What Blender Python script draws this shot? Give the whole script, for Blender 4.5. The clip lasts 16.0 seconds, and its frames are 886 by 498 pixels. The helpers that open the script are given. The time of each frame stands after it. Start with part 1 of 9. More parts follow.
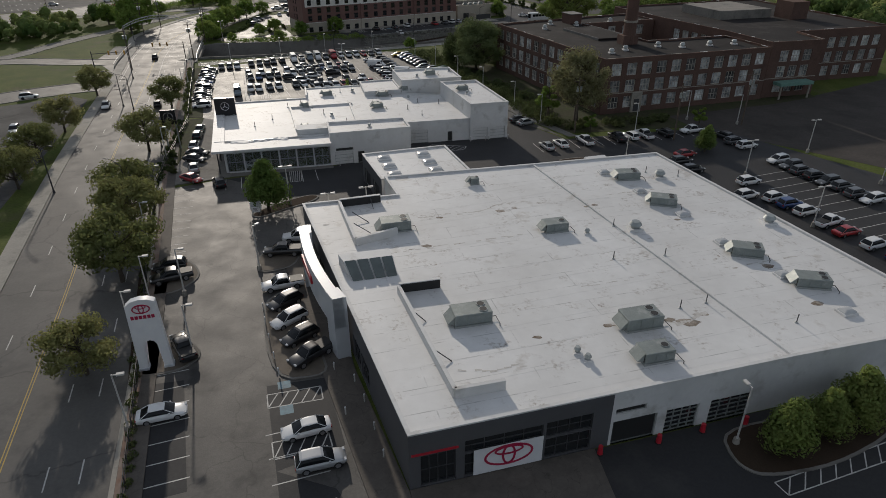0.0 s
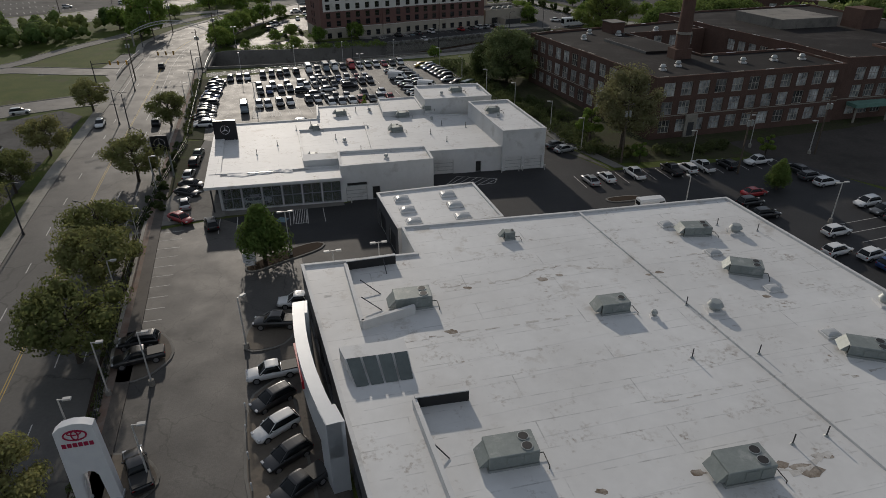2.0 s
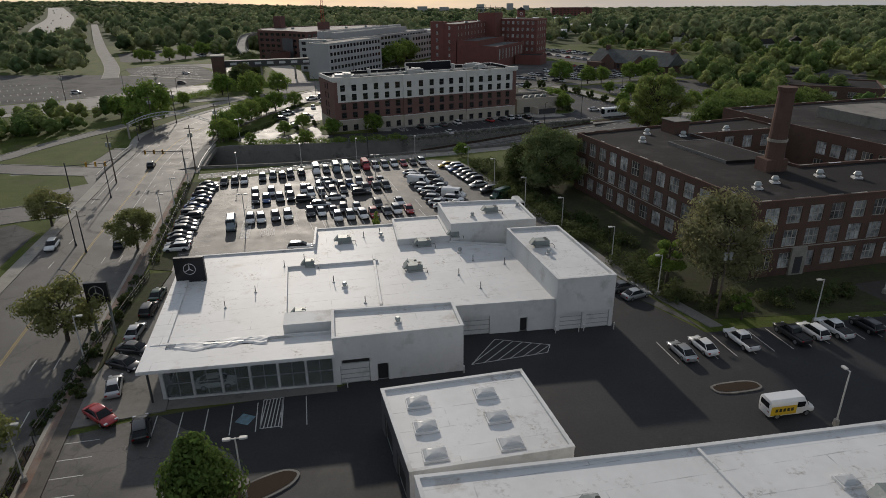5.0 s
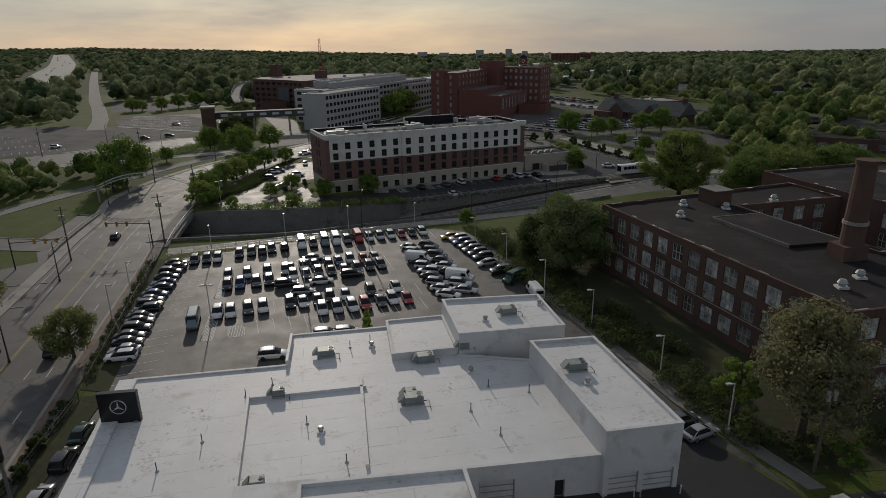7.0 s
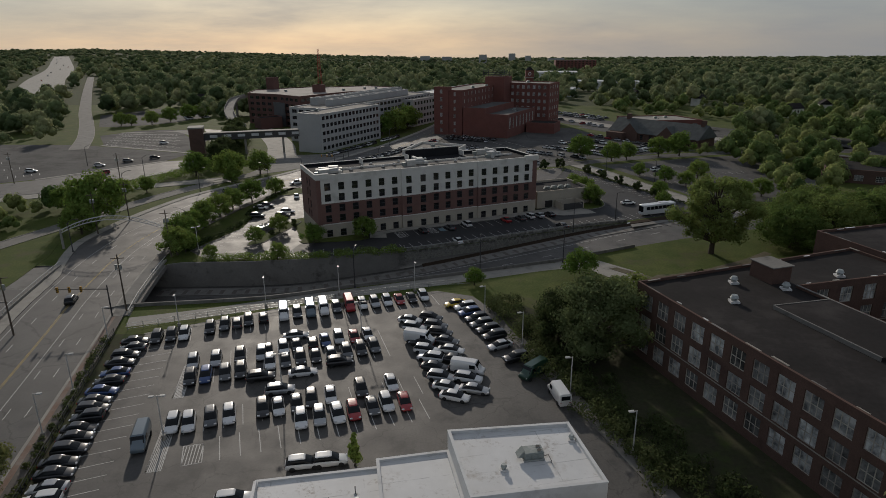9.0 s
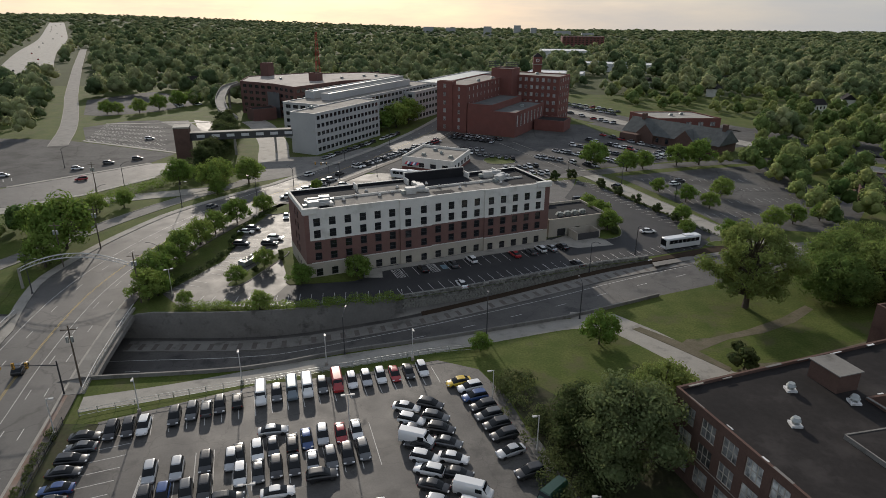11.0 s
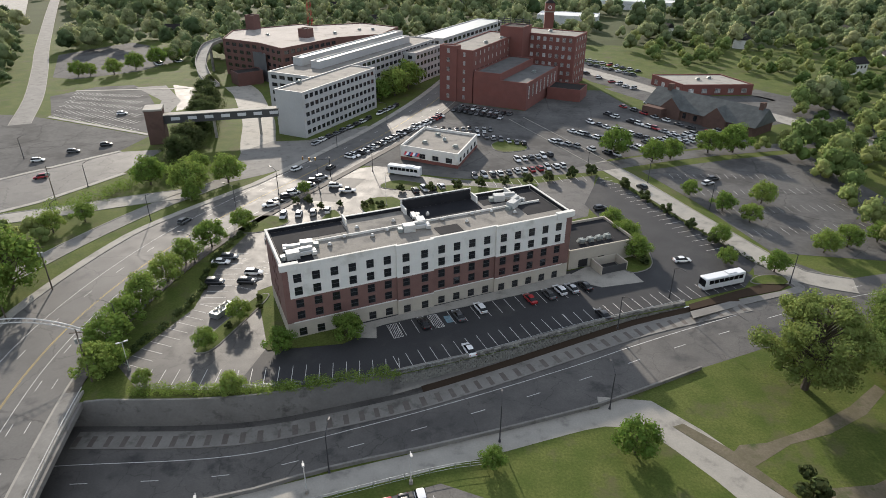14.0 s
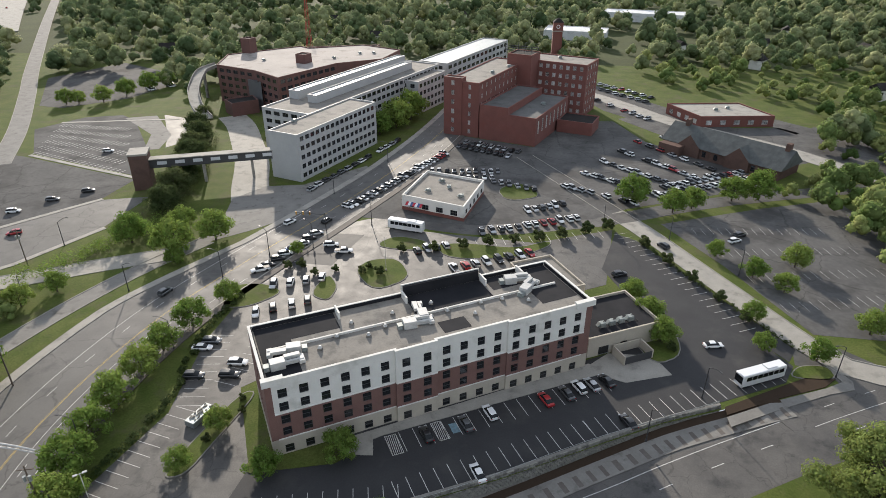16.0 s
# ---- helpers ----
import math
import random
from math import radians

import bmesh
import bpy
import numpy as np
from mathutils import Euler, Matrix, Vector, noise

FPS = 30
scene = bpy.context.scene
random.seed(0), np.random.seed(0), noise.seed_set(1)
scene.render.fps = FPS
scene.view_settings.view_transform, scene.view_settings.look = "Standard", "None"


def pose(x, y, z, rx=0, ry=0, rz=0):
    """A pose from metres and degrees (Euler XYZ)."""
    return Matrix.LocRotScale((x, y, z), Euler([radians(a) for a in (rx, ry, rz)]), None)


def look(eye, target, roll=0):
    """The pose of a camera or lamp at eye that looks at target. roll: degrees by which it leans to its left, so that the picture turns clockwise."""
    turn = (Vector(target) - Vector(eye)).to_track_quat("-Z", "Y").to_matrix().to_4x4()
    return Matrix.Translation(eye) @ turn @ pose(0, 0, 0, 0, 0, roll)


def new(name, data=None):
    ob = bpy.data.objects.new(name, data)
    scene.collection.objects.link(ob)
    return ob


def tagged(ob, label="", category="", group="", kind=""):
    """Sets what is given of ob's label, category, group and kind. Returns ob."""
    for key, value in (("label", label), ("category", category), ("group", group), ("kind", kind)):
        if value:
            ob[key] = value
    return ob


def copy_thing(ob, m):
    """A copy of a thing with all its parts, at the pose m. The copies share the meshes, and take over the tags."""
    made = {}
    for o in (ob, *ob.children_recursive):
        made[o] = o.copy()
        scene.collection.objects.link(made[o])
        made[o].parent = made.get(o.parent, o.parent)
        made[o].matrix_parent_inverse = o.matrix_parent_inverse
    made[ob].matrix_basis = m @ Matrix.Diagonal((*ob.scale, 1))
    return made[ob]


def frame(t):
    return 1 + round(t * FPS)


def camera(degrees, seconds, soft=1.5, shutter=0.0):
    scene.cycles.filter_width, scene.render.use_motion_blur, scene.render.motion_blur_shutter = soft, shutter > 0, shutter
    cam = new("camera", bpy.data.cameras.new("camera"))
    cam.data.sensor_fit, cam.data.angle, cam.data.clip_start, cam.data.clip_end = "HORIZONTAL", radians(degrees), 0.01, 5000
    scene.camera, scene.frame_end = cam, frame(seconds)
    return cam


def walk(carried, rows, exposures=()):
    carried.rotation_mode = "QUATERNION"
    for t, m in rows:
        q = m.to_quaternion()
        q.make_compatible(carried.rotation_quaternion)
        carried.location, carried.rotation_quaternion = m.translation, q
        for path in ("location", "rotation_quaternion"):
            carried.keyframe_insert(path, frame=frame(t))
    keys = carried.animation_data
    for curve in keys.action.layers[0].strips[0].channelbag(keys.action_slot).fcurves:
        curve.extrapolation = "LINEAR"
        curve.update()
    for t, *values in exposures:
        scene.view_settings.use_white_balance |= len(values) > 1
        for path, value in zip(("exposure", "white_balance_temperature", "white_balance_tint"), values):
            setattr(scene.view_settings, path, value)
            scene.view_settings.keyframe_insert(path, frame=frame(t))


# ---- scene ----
cam = camera(70.5, 16.0, soft=0.8)
PATH = [
    (0, (-0.008, 0.059, 45.077), (-0.009, 1.815, 44.118), -0.2),
    (0.5, (-0.136, 4.474, 45.047), (-0.157, 6.229, 44.088), -0.3),
    (1, (-0.333, 9.115, 45.03), (-0.371, 10.869, 44.07), -0.4),
    (1.5, (-0.606, 14.022, 45.019), (-0.66, 15.775, 44.057), -0.4),
    (2, (-0.904, 19.265, 44.995), (-0.973, 21.016, 44.032), -0.4),
    (2.5, (-1.231, 24.764, 44.927), (-1.315, 26.515, 43.963), -0.4),
    (3, (-1.594, 30.494, 44.859), (-1.695, 32.249, 43.905), -0.4),
    (3.5, (-2.053, 36.328, 44.789), (-2.172, 38.098, 43.865), -0.4),
    (4, (-2.561, 42.111, 44.727), (-2.695, 43.902, 43.845), -0.6),
    (4.5, (-3.164, 47.919, 44.64), (-3.302, 49.735, 43.813), -0.6),
    (5, (-3.796, 53.85, 44.613), (-3.936, 55.694, 43.852), -0.6),
    (7.5, (-6.807, 82.927, 47.098), (-6.95, 84.817, 46.461), -0.8),
    (8, (-7.398, 88.711, 48.58), (-7.541, 90.602, 47.943), -0.7),
    (8.5, (-7.962, 94.609, 50.643), (-8.107, 96.499, 50.008), -0.5),
    (9, (-8.539, 100.509, 52.919), (-8.686, 102.4, 52.285), -0.4),
    (11.5, (-11.209, 128.722, 67.047), (-11.355, 130.567, 66.29), 0.4),
    (12, (-11.728, 134.324, 69.563), (-11.875, 136.154, 68.769), 0.3),
    (12.5, (-12.257, 140.011, 72.278), (-12.404, 141.825, 71.449), 0.3),
    (13, (-12.819, 145.67, 75.04), (-12.967, 147.467, 74.175), 0.3),
    (13.5, (-13.329, 151.388, 77.83), (-13.475, 153.167, 76.929), 0.3),
    (14, (-13.914, 157.205, 80.704), (-14.06, 158.969, 79.774), 0.3),
    (14.5, (-14.549, 163.063, 83.599), (-14.696, 164.825, 82.665), 0.3),
    (15, (-15.216, 169.019, 86.43), (-15.367, 170.78, 85.495), 0.2),
    (15.5, (-15.842, 175.032, 89.057), (-15.996, 176.794, 88.121), 0.1),
    (16, (-16.429, 180.972, 91.173), (-16.585, 182.734, 90.24), 0.2),
]
walk(cam, [(t, look(eye, target, roll)) for t, eye, target, roll in PATH],
     exposures=[(0.0, -0.12), (2.0, -0.34), (4.0, -0.3), (5.0, -0.06), (7.5, -0.58), (8.0, -0.56), (9.0, -0.46), (11.5, 0.66), (12.0, 0.98), (12.5, 1.12), (16.0, 1.24)])

# ---- light ----
SUN_UP, SUN_SIDE = 20.0, 19.0     # degrees above the horizon, degrees left of +y
world = bpy.data.worlds.new("sky")
scene.world = world
world.use_nodes = True
wn, wl = world.node_tree.nodes, world.node_tree.links
sky = wn.new("ShaderNodeTexSky")
sky.sky_type = "NISHITA"
sky.sun_disc = False
sky.sun_elevation = radians(SUN_UP)
sky.sun_rotation = radians(-SUN_SIDE)
sky.air_density, sky.dust_density, sky.ozone_density = 1.0, 0.7, 2.0
# thin high cloud over the sky
wco = wn.new("ShaderNodeTexCoord")
wmap = wn.new("ShaderNodeMapping")
wmap.inputs["Scale"].default_value = (1.2, 1.2, 7.0)
wl.new(wco.outputs["Generated"], wmap.inputs["Vector"])
cloud = wn.new("ShaderNodeTexNoise")
cloud.inputs["Scale"].default_value, cloud.inputs["Detail"].default_value, cloud.inputs["Roughness"].default_value = 2.2, 6.0, 0.6
wl.new(wmap.outputs[0], cloud.inputs["Vector"])
veil = wn.new("ShaderNodeMapRange")
veil.inputs["From Min"].default_value, veil.inputs["From Max"].default_value = 0.3, 0.7
veil.inputs["To Min"].default_value, veil.inputs["To Max"].default_value = 0.72, 0.9
wl.new(cloud.outputs["Fac"], veil.inputs["Value"])
blend = wn.new("ShaderNodeMix")
blend.data_type = "RGBA"
wl.new(veil.outputs[0], blend.inputs[0])
wl.new(sky.outputs[0], blend.inputs[6])
blend.inputs[7].default_value = (2.42, 2.6, 2.92, 1.0)
wl.new(blend.outputs[2], wn["Background"].inputs[0])
wn["Background"].inputs[1].default_value = 0.13
sun = new("sun", bpy.data.lights.new("sun", "SUN"))
sun.data.energy, sun.data.angle, sun.data.color = 2.75, radians(1.2), (1.0, 0.90, 0.78)
su, ss = radians(SUN_UP), radians(SUN_SIDE)
sun.matrix_world = look((-math.sin(ss) * math.cos(su) * 500, math.cos(ss) * math.cos(su) * 500, math.sin(su) * 500), (0, 0, 0))


# ---- materials ----
def mat(name, base, rough=0.7, metal=0.0, second=None, scale=1.0, fine=None, amount=0.5, bump=0.0, bump_scale=8.0,
        stain=None, stain_scale=0.15, stain_low=0.55, stain_high=0.7, crack=0.0, vary=0.0, spec=0.5, rough2=None, island=False, specks=None, seams=None):
    """A surface with a coarse and a fine variation, stains with edges of their own, and a little relief."""
    m = bpy.data.materials.new(name)
    m.use_nodes = True
    n, l = m.node_tree.nodes, m.node_tree.links
    b = n["Principled BSDF"]
    b.inputs["Roughness"].default_value, b.inputs["Metallic"].default_value = rough, metal
    b.inputs["Specular IOR Level"].default_value = spec
    co = n.new("ShaderNodeNewGeometry").outputs["Position"]

    def tex(s, detail=4.0, roughness=0.6):
        t = n.new("ShaderNodeTexNoise")
        t.inputs["Scale"].default_value, t.inputs["Detail"].default_value, t.inputs["Roughness"].default_value = s, detail, roughness
        l.new(co, t.inputs["Vector"])
        return t.outputs["Fac"]

    def ramp(src, lo, hi, a=0.0, z=1.0):
        r = n.new("ShaderNodeMapRange")
        r.inputs["From Min"].default_value, r.inputs["From Max"].default_value = lo, hi
        r.inputs["To Min"].default_value, r.inputs["To Max"].default_value = a, z
        l.new(src, r.inputs["Value"])
        return r.outputs["Result"]

    def mix(fac, a, c, kind="MIX"):
        x = n.new("ShaderNodeMix")
        x.data_type, x.blend_type = "RGBA", kind
        for src, slot in ((fac, 0), (a, 6), (c, 7)):
            if hasattr(src, "links"):
                l.new(src, x.inputs[slot])
            elif slot == 0:
                x.inputs[0].default_value = src
            else:
                x.inputs[slot].default_value = (*src, 1.0)
        return x.outputs[2]

    col = base
    if second:
        col = mix(ramp(tex(scale), 0.35, 0.65), base, second)
    if fine:
        col = mix(ramp(tex(fine, 3.0), 0.3, 0.7, 0.0, amount), col, tuple(0.45 * c for c in base))
    if stain:
        col = mix(ramp(tex(stain_scale, 6.0, 0.65), stain_low, stain_high), col, stain)
    if specks:
        both = n.new("ShaderNodeMath")
        both.operation = "MULTIPLY"
        l.new(ramp(tex(0.3, 8.0, 0.7), 0.54, 0.7), both.inputs[0])
        l.new(ramp(tex(2.2, 4.0), 0.48, 0.66), both.inputs[1])
        col = mix(both.outputs[0], col, specks)
    if seams:
        # dirt gathered along the membrane laps
        rot = n.new("ShaderNodeMapping")
        rot.inputs["Rotation"].default_value = (0, 0, radians(seams[0]))
        l.new(co, rot.inputs["Vector"])
        br = n.new("ShaderNodeTexBrick")
        br.inputs["Scale"].default_value = 1.0
        br.inputs["Brick Width"].default_value, br.inputs["Row Height"].default_value = seams[1], seams[2]
        br.inputs["Mortar Size"].default_value, br.inputs["Mortar Smooth"].default_value = 0.09, 0.8
        l.new(rot.outputs[0], br.inputs["Vector"])
        both = n.new("ShaderNodeMath")
        both.operation = "MULTIPLY"
        l.new(br.outputs["Fac"], both.inputs[0])
        l.new(ramp(tex(0.5, 6.0, 0.7), 0.44, 0.62, 0.0, 0.75), both.inputs[1])
        col = mix(both.outputs[0], col, tuple(0.45 * c for c in base))
    if crack:
        vo = n.new("ShaderNodeTexVoronoi")
        vo.feature = "DISTANCE_TO_EDGE"
        vo.inputs["Scale"].default_value = crack
        bend = n.new("ShaderNodeVectorMath")
        bend.operation = "MULTIPLY_ADD"
        wob = n.new("ShaderNodeTexNoise")
        wob.inputs["Scale"].default_value, wob.inputs["Detail"].default_value = 0.5, 4.0
        l.new(co, wob.inputs["Vector"])
        l.new(wob.outputs["Color"], bend.inputs[0])
        bend.inputs[1].default_value = (3.0, 3.0, 0.0)
        l.new(co, bend.inputs[2])
        l.new(bend.outputs[0], vo.inputs["Vector"])
        col = mix(ramp(vo.outputs["Distance"], 0.0, 0.012, 0.55, 0.0), col, tuple(0.3 * c for c in base))
    if vary:
        rnd = n.new("ShaderNodeNewGeometry").outputs["Random Per Island"] if island else n.new("ShaderNodeObjectInfo").outputs["Random"]
        hs = n.new("ShaderNodeHueSaturation")
        hs.inputs["Saturation"].default_value = 1.0
        l.new(ramp(rnd, 0, 1, 1 - vary, 1 + vary), hs.inputs["Value"])
        l.new(ramp(rnd, 0, 1, 0.5 - 0.06 * vary, 0.5 + 0.06 * vary), hs.inputs["Hue"])
        if hasattr(col, "links"):
            l.new(col, hs.inputs["Color"])
        else:
            hs.inputs["Color"].default_value = (*col, 1)
        col = hs.outputs["Color"]
    if hasattr(col, "links"):
        l.new(col, b.inputs["Base Color"])
    else:
        b.inputs["Base Color"].default_value = (*col, 1.0)
    if rough2 is not None:
        l.new(ramp(tex(0.25, 5.0), 0.35, 0.7, rough, rough2), b.inputs["Roughness"])
    if bump:
        bp = n.new("ShaderNodeBump")
        bp.inputs["Strength"].default_value, bp.inputs["Distance"].default_value = bump, 0.05
        l.new(tex(bump_scale, 3.0), bp.inputs["Height"])
        l.new(bp.outputs["Normal"], b.inputs["Normal"])
    return m


def leaf_mat(name, base, second, vary=0.22, scale=0.5, own=0.22, tint_by=""):
    m = mat(name, base, 0.85, second=second, scale=scale, fine=1.2, amount=0.3, vary=vary, island=True, spec=0.08)
    n, l = m.node_tree.nodes, m.node_tree.links
    b = n["Principled BSDF"]
    tr = n.new("ShaderNodeBsdfTranslucent")
    src = b.inputs["Base Color"].links[0].from_socket
    tint = n.new("ShaderNodeHueSaturation")
    rnd = n.new("ShaderNodeObjectInfo").outputs["Random"]
    if tint_by:
        at = n.new("ShaderNodeAttribute")
        at.attribute_name = tint_by
        rnd = at.outputs["Fac"]
    for slot, a, z in (("Value", 1 - own, 1 + own), ("Hue", 0.5 + 0.07 * own, 0.5 - 0.09 * own), ("Saturation", 1.0, 1.0 - 0.25 * own)):
        r = n.new("ShaderNodeMapRange")
        r.inputs["To Min"].default_value, r.inputs["To Max"].default_value = a, z
        l.new(rnd, r.inputs["Value"])
        l.new(r.outputs["Result"], tint.inputs[slot])
    l.new(src, tint.inputs["Color"])
    src = tint.outputs["Color"]
    l.new(src, b.inputs["Base Color"])
    l.new(src, tr.inputs["Color"])
    mx = n.new("ShaderNodeMixShader")
    mx.inputs[0].default_value = 0.45
    l.new(b.outputs[0], mx.inputs[1])
    l.new(tr.outputs[0], mx.inputs[2])
    l.new(mx.outputs[0], n["Material Output"].inputs[0])
    return m


GRASS = mat("grass", (0.074, 0.104, 0.022), 0.9, second=(0.120, 0.138, 0.038), scale=0.14, fine=2.2, amount=0.6, bump=0.8, bump_scale=3,
            stain=(0.095, 0.088, 0.047), stain_scale=0.11, stain_low=0.53, stain_high=0.7, spec=0.1)
EARTH = mat("woodland_floor", (0.075, 0.09, 0.036), 0.95, second=(0.06, 0.07, 0.03), scale=0.03, fine=0.5, amount=0.5, spec=0.1)
BANK = mat("dark_earth_bank", (0.070, 0.066, 0.042), 0.95, second=(0.056, 0.066, 0.030), scale=0.3, fine=1.5, amount=0.5, stain=(0.062, 0.086, 0.026), stain_scale=0.2, bump=0.6, spec=0.1)
YARD = mat("dusty_yard", (0.088, 0.079, 0.072), 0.95, second=(0.066, 0.060, 0.055), scale=0.12, fine=1.6, amount=0.35, stain=(0.05, 0.046, 0.042), stain_scale=0.09, stain_low=0.5, bump=0.3, spec=0.1)
DIRT = mat("bare_dirt", (0.17, 0.145, 0.105), 0.95, second=(0.12, 0.11, 0.07), scale=0.3, fine=2.0, amount=0.4, stain=(0.06, 0.08, 0.03), stain_scale=0.2, bump=0.4, spec=0.1)
# second colour: worn lighter patches, raised to paint in sun glints
ASPHALT = mat("worn_asphalt_with_glints", (0.074, 0.070, 0.066), 0.68, second=(0.118, 0.111, 0.102), scale=0.11, fine=3.0, amount=0.35, bump=0.25, bump_scale=10,
              stain=(0.038, 0.037, 0.036), stain_scale=0.16, stain_low=0.53, stain_high=0.66, crack=0.13, rough2=0.58, spec=0.34)
ROADWAY = mat("road_asphalt", (0.094, 0.090, 0.084), 0.74, second=(0.122, 0.116, 0.108), scale=0.06, fine=2.5, amount=0.25, bump=0.2, bump_scale=9,
              stain=(0.06, 0.058, 0.057), stain_scale=0.13, crack=0.06, rough2=0.61, spec=0.34)
# sealed asphalt; on the hotel front lot its dark tone paints the hotel shadow
FRESH_AND_SHADED = mat("sealed_and_shaded_asphalt", (0.036, 0.036, 0.038), 0.7, second=(0.045, 0.045, 0.046), scale=0.1, fine=3.0, amount=0.3, bump=0.2, bump_scale=10,
            stain=(0.06, 0.058, 0.055), stain_scale=0.08, stain_low=0.56, stain_high=0.75, rough2=0.65, spec=0.2)
CONCRETE = mat("pale_concrete", (0.33, 0.31, 0.27), 0.85, second=(0.27, 0.255, 0.225), scale=0.25, fine=3, amount=0.25, bump=0.15, stain=(0.17, 0.16, 0.14), stain_scale=0.25)
CONCRETE_OLD = mat("weathered_concrete", (0.22, 0.21, 0.19), 0.9, second=(0.17, 0.16, 0.145), scale=0.2, fine=2, amount=0.3, bump=0.2, stain=(0.09, 0.085, 0.075), stain_scale=0.3)
STONE = mat("grey_wall_stone", (0.24, 0.23, 0.20), 0.9, second=(0.16, 0.155, 0.14), scale=1.2, fine=5, amount=0.4, vary=0.4, bump=0.4)
PAVING = mat("brown_grey_paving", (0.125, 0.108, 0.092), 0.85, second=(0.095, 0.083, 0.072), scale=0.5, fine=3, amount=0.35, stain=(0.065, 0.058, 0.052), stain_scale=0.3, crack=0.5)
TANPAVE = mat("tan_exposed_concrete", (0.165, 0.138, 0.108), 0.88, second=(0.125, 0.105, 0.084), scale=0.35, fine=3, amount=0.35, stain=(0.075, 0.064, 0.053), stain_scale=0.3)
PAVER_DARK = mat("dark_paver_band", (0.105, 0.09, 0.078), 0.9, second=(0.13, 0.115, 0.10), scale=0.4, fine=3, amount=0.3)
PAVER = mat("brick_paver_strip", (0.20, 0.12, 0.085), 0.9, second=(0.24, 0.2, 0.17), scale=0.4, fine=3, amount=0.3)
LINE = mat("worn_white_line_paint", (0.62, 0.61, 0.58), 0.7, second=(0.42, 0.41, 0.39), scale=1.5, fine=6, amount=0.3)
YELLOW = mat("yellow_line_paint", (0.50, 0.34, 0.06), 0.7, second=(0.36, 0.26, 0.08), scale=1.0, fine=5, amount=0.3)
BLUE = mat("faded_blue_bay_paint", (0.15, 0.26, 0.31), 0.7, second=(0.12, 0.17, 0.2), scale=1.5)
ROOF = mat("white_roof_membrane", (0.72, 0.72, 0.71), 0.6, second=(0.62, 0.615, 0.60), scale=0.08, fine=0.8, amount=0.12, bump=0.12, bump_scale=1.2,
           stain=(0.34, 0.30, 0.25), stain_scale=0.22, stain_low=0.6, stain_high=0.8, spec=0.35, specks=(0.20, 0.155, 0.115), seams=(-15.5, 21.0, 3.1))
ROOF_STREAK = mat("grey_brown_roof_wash", (0.50, 0.475, 0.44), 0.8, second=(0.61, 0.595, 0.57), scale=0.8, fine=3, amount=0.35, stain=(0.2, 0.165, 0.13), stain_scale=0.7, stain_low=0.56, stain_high=0.68)
ROOF_DIRTY = mat("rust_brown_roof_dirt", (0.16, 0.12, 0.085), 0.85, second=(0.42, 0.38, 0.33), scale=1.2, fine=4, amount=0.4)
GRAVEL = mat("tan_gravel_roof", (0.25, 0.23, 0.20), 0.9, second=(0.18, 0.168, 0.148), scale=0.2, fine=2, amount=0.35, stain=(0.10, 0.094, 0.085), stain_scale=0.2, bump=0.2, seams=(-28.6, 30.0, 3.2))
TAR = mat("dark_tar_roof", (0.023, 0.021, 0.0205), 0.9, spec=0.12, second=(0.037, 0.033, 0.032), scale=0.1, fine=1.5, amount=0.3, stain=(0.052, 0.047, 0.045), stain_scale=0.1, bump=0.2)
BLACKROOF = mat("black_rubber_roof", (0.014, 0.015, 0.018), 0.9, second=(0.024, 0.024, 0.027), scale=0.2, spec=0.15)
WHITE_WALL = mat("white_painted_wall", (0.66, 0.66, 0.65), 0.7, second=(0.58, 0.58, 0.57), scale=0.2, fine=2, amount=0.1, stain=(0.44, 0.43, 0.41), stain_scale=0.3)
GREY_WALL = mat("dark_grey_panel", (0.10, 0.10, 0.105), 0.5, second=(0.085, 0.085, 0.09), scale=0.3)
PALE_PANEL = mat("silver_white_panel", (0.56, 0.58, 0.60), 0.4, second=(0.5, 0.52, 0.54), scale=0.4, metal=0.1)
SCHOOL_BRICK = mat("dark_red_brick", (0.148, 0.092, 0.074), 0.95, spec=0.15, second=(0.120, 0.076, 0.062), scale=0.4, fine=5, amount=0.45, stain=(0.085, 0.052, 0.044), stain_scale=0.18, bump=0.3)
WORKS_BRICK = mat("red_brown_works_brick", (0.15, 0.072, 0.06), 0.9, second=(0.12, 0.06, 0.05), scale=0.2, fine=4, amount=0.3, stain=(0.10, 0.055, 0.048), stain_scale=0.1)
DUSTY_ROOF = mat("pale_dusty_roof", (0.36, 0.32, 0.29), 0.9, second=(0.29, 0.26, 0.235), scale=0.07, fine=1.2, amount=0.25, stain=(0.17, 0.15, 0.135), stain_scale=0.12)
GREY_ROOF = mat("grey_felt_roof", (0.15, 0.15, 0.145), 0.9, second=(0.11, 0.11, 0.107), scale=0.12, fine=1.5, amount=0.3, stain=(0.08, 0.078, 0.075), stain_scale=0.15, spec=0.2)
SLATE = mat("grey_green_slate", (0.105, 0.113, 0.108), 0.8, second=(0.065, 0.07, 0.068), scale=0.4, fine=2.5, amount=0.4)
RED_BRICK = mat("bright_red_brick", (0.21, 0.080, 0.064), 0.9, second=(0.17, 0.066, 0.053), scale=0.2, fine=4, amount=0.3, stain=(0.18, 0.06, 0.045), stain_scale=0.12)
HOTEL_BRICK = mat("brown_red_brick_veneer", (0.20, 0.108, 0.09), 0.9, second=(0.17, 0.092, 0.078), scale=0.4, fine=5, amount=0.3, bump=0.2)
STUCCO = mat("off_white_stucco", (0.70, 0.68, 0.63), 0.85, second=(0.65, 0.63, 0.58), scale=0.3, fine=3, amount=0.08, stain=(0.5, 0.48, 0.43), stain_scale=0.2)
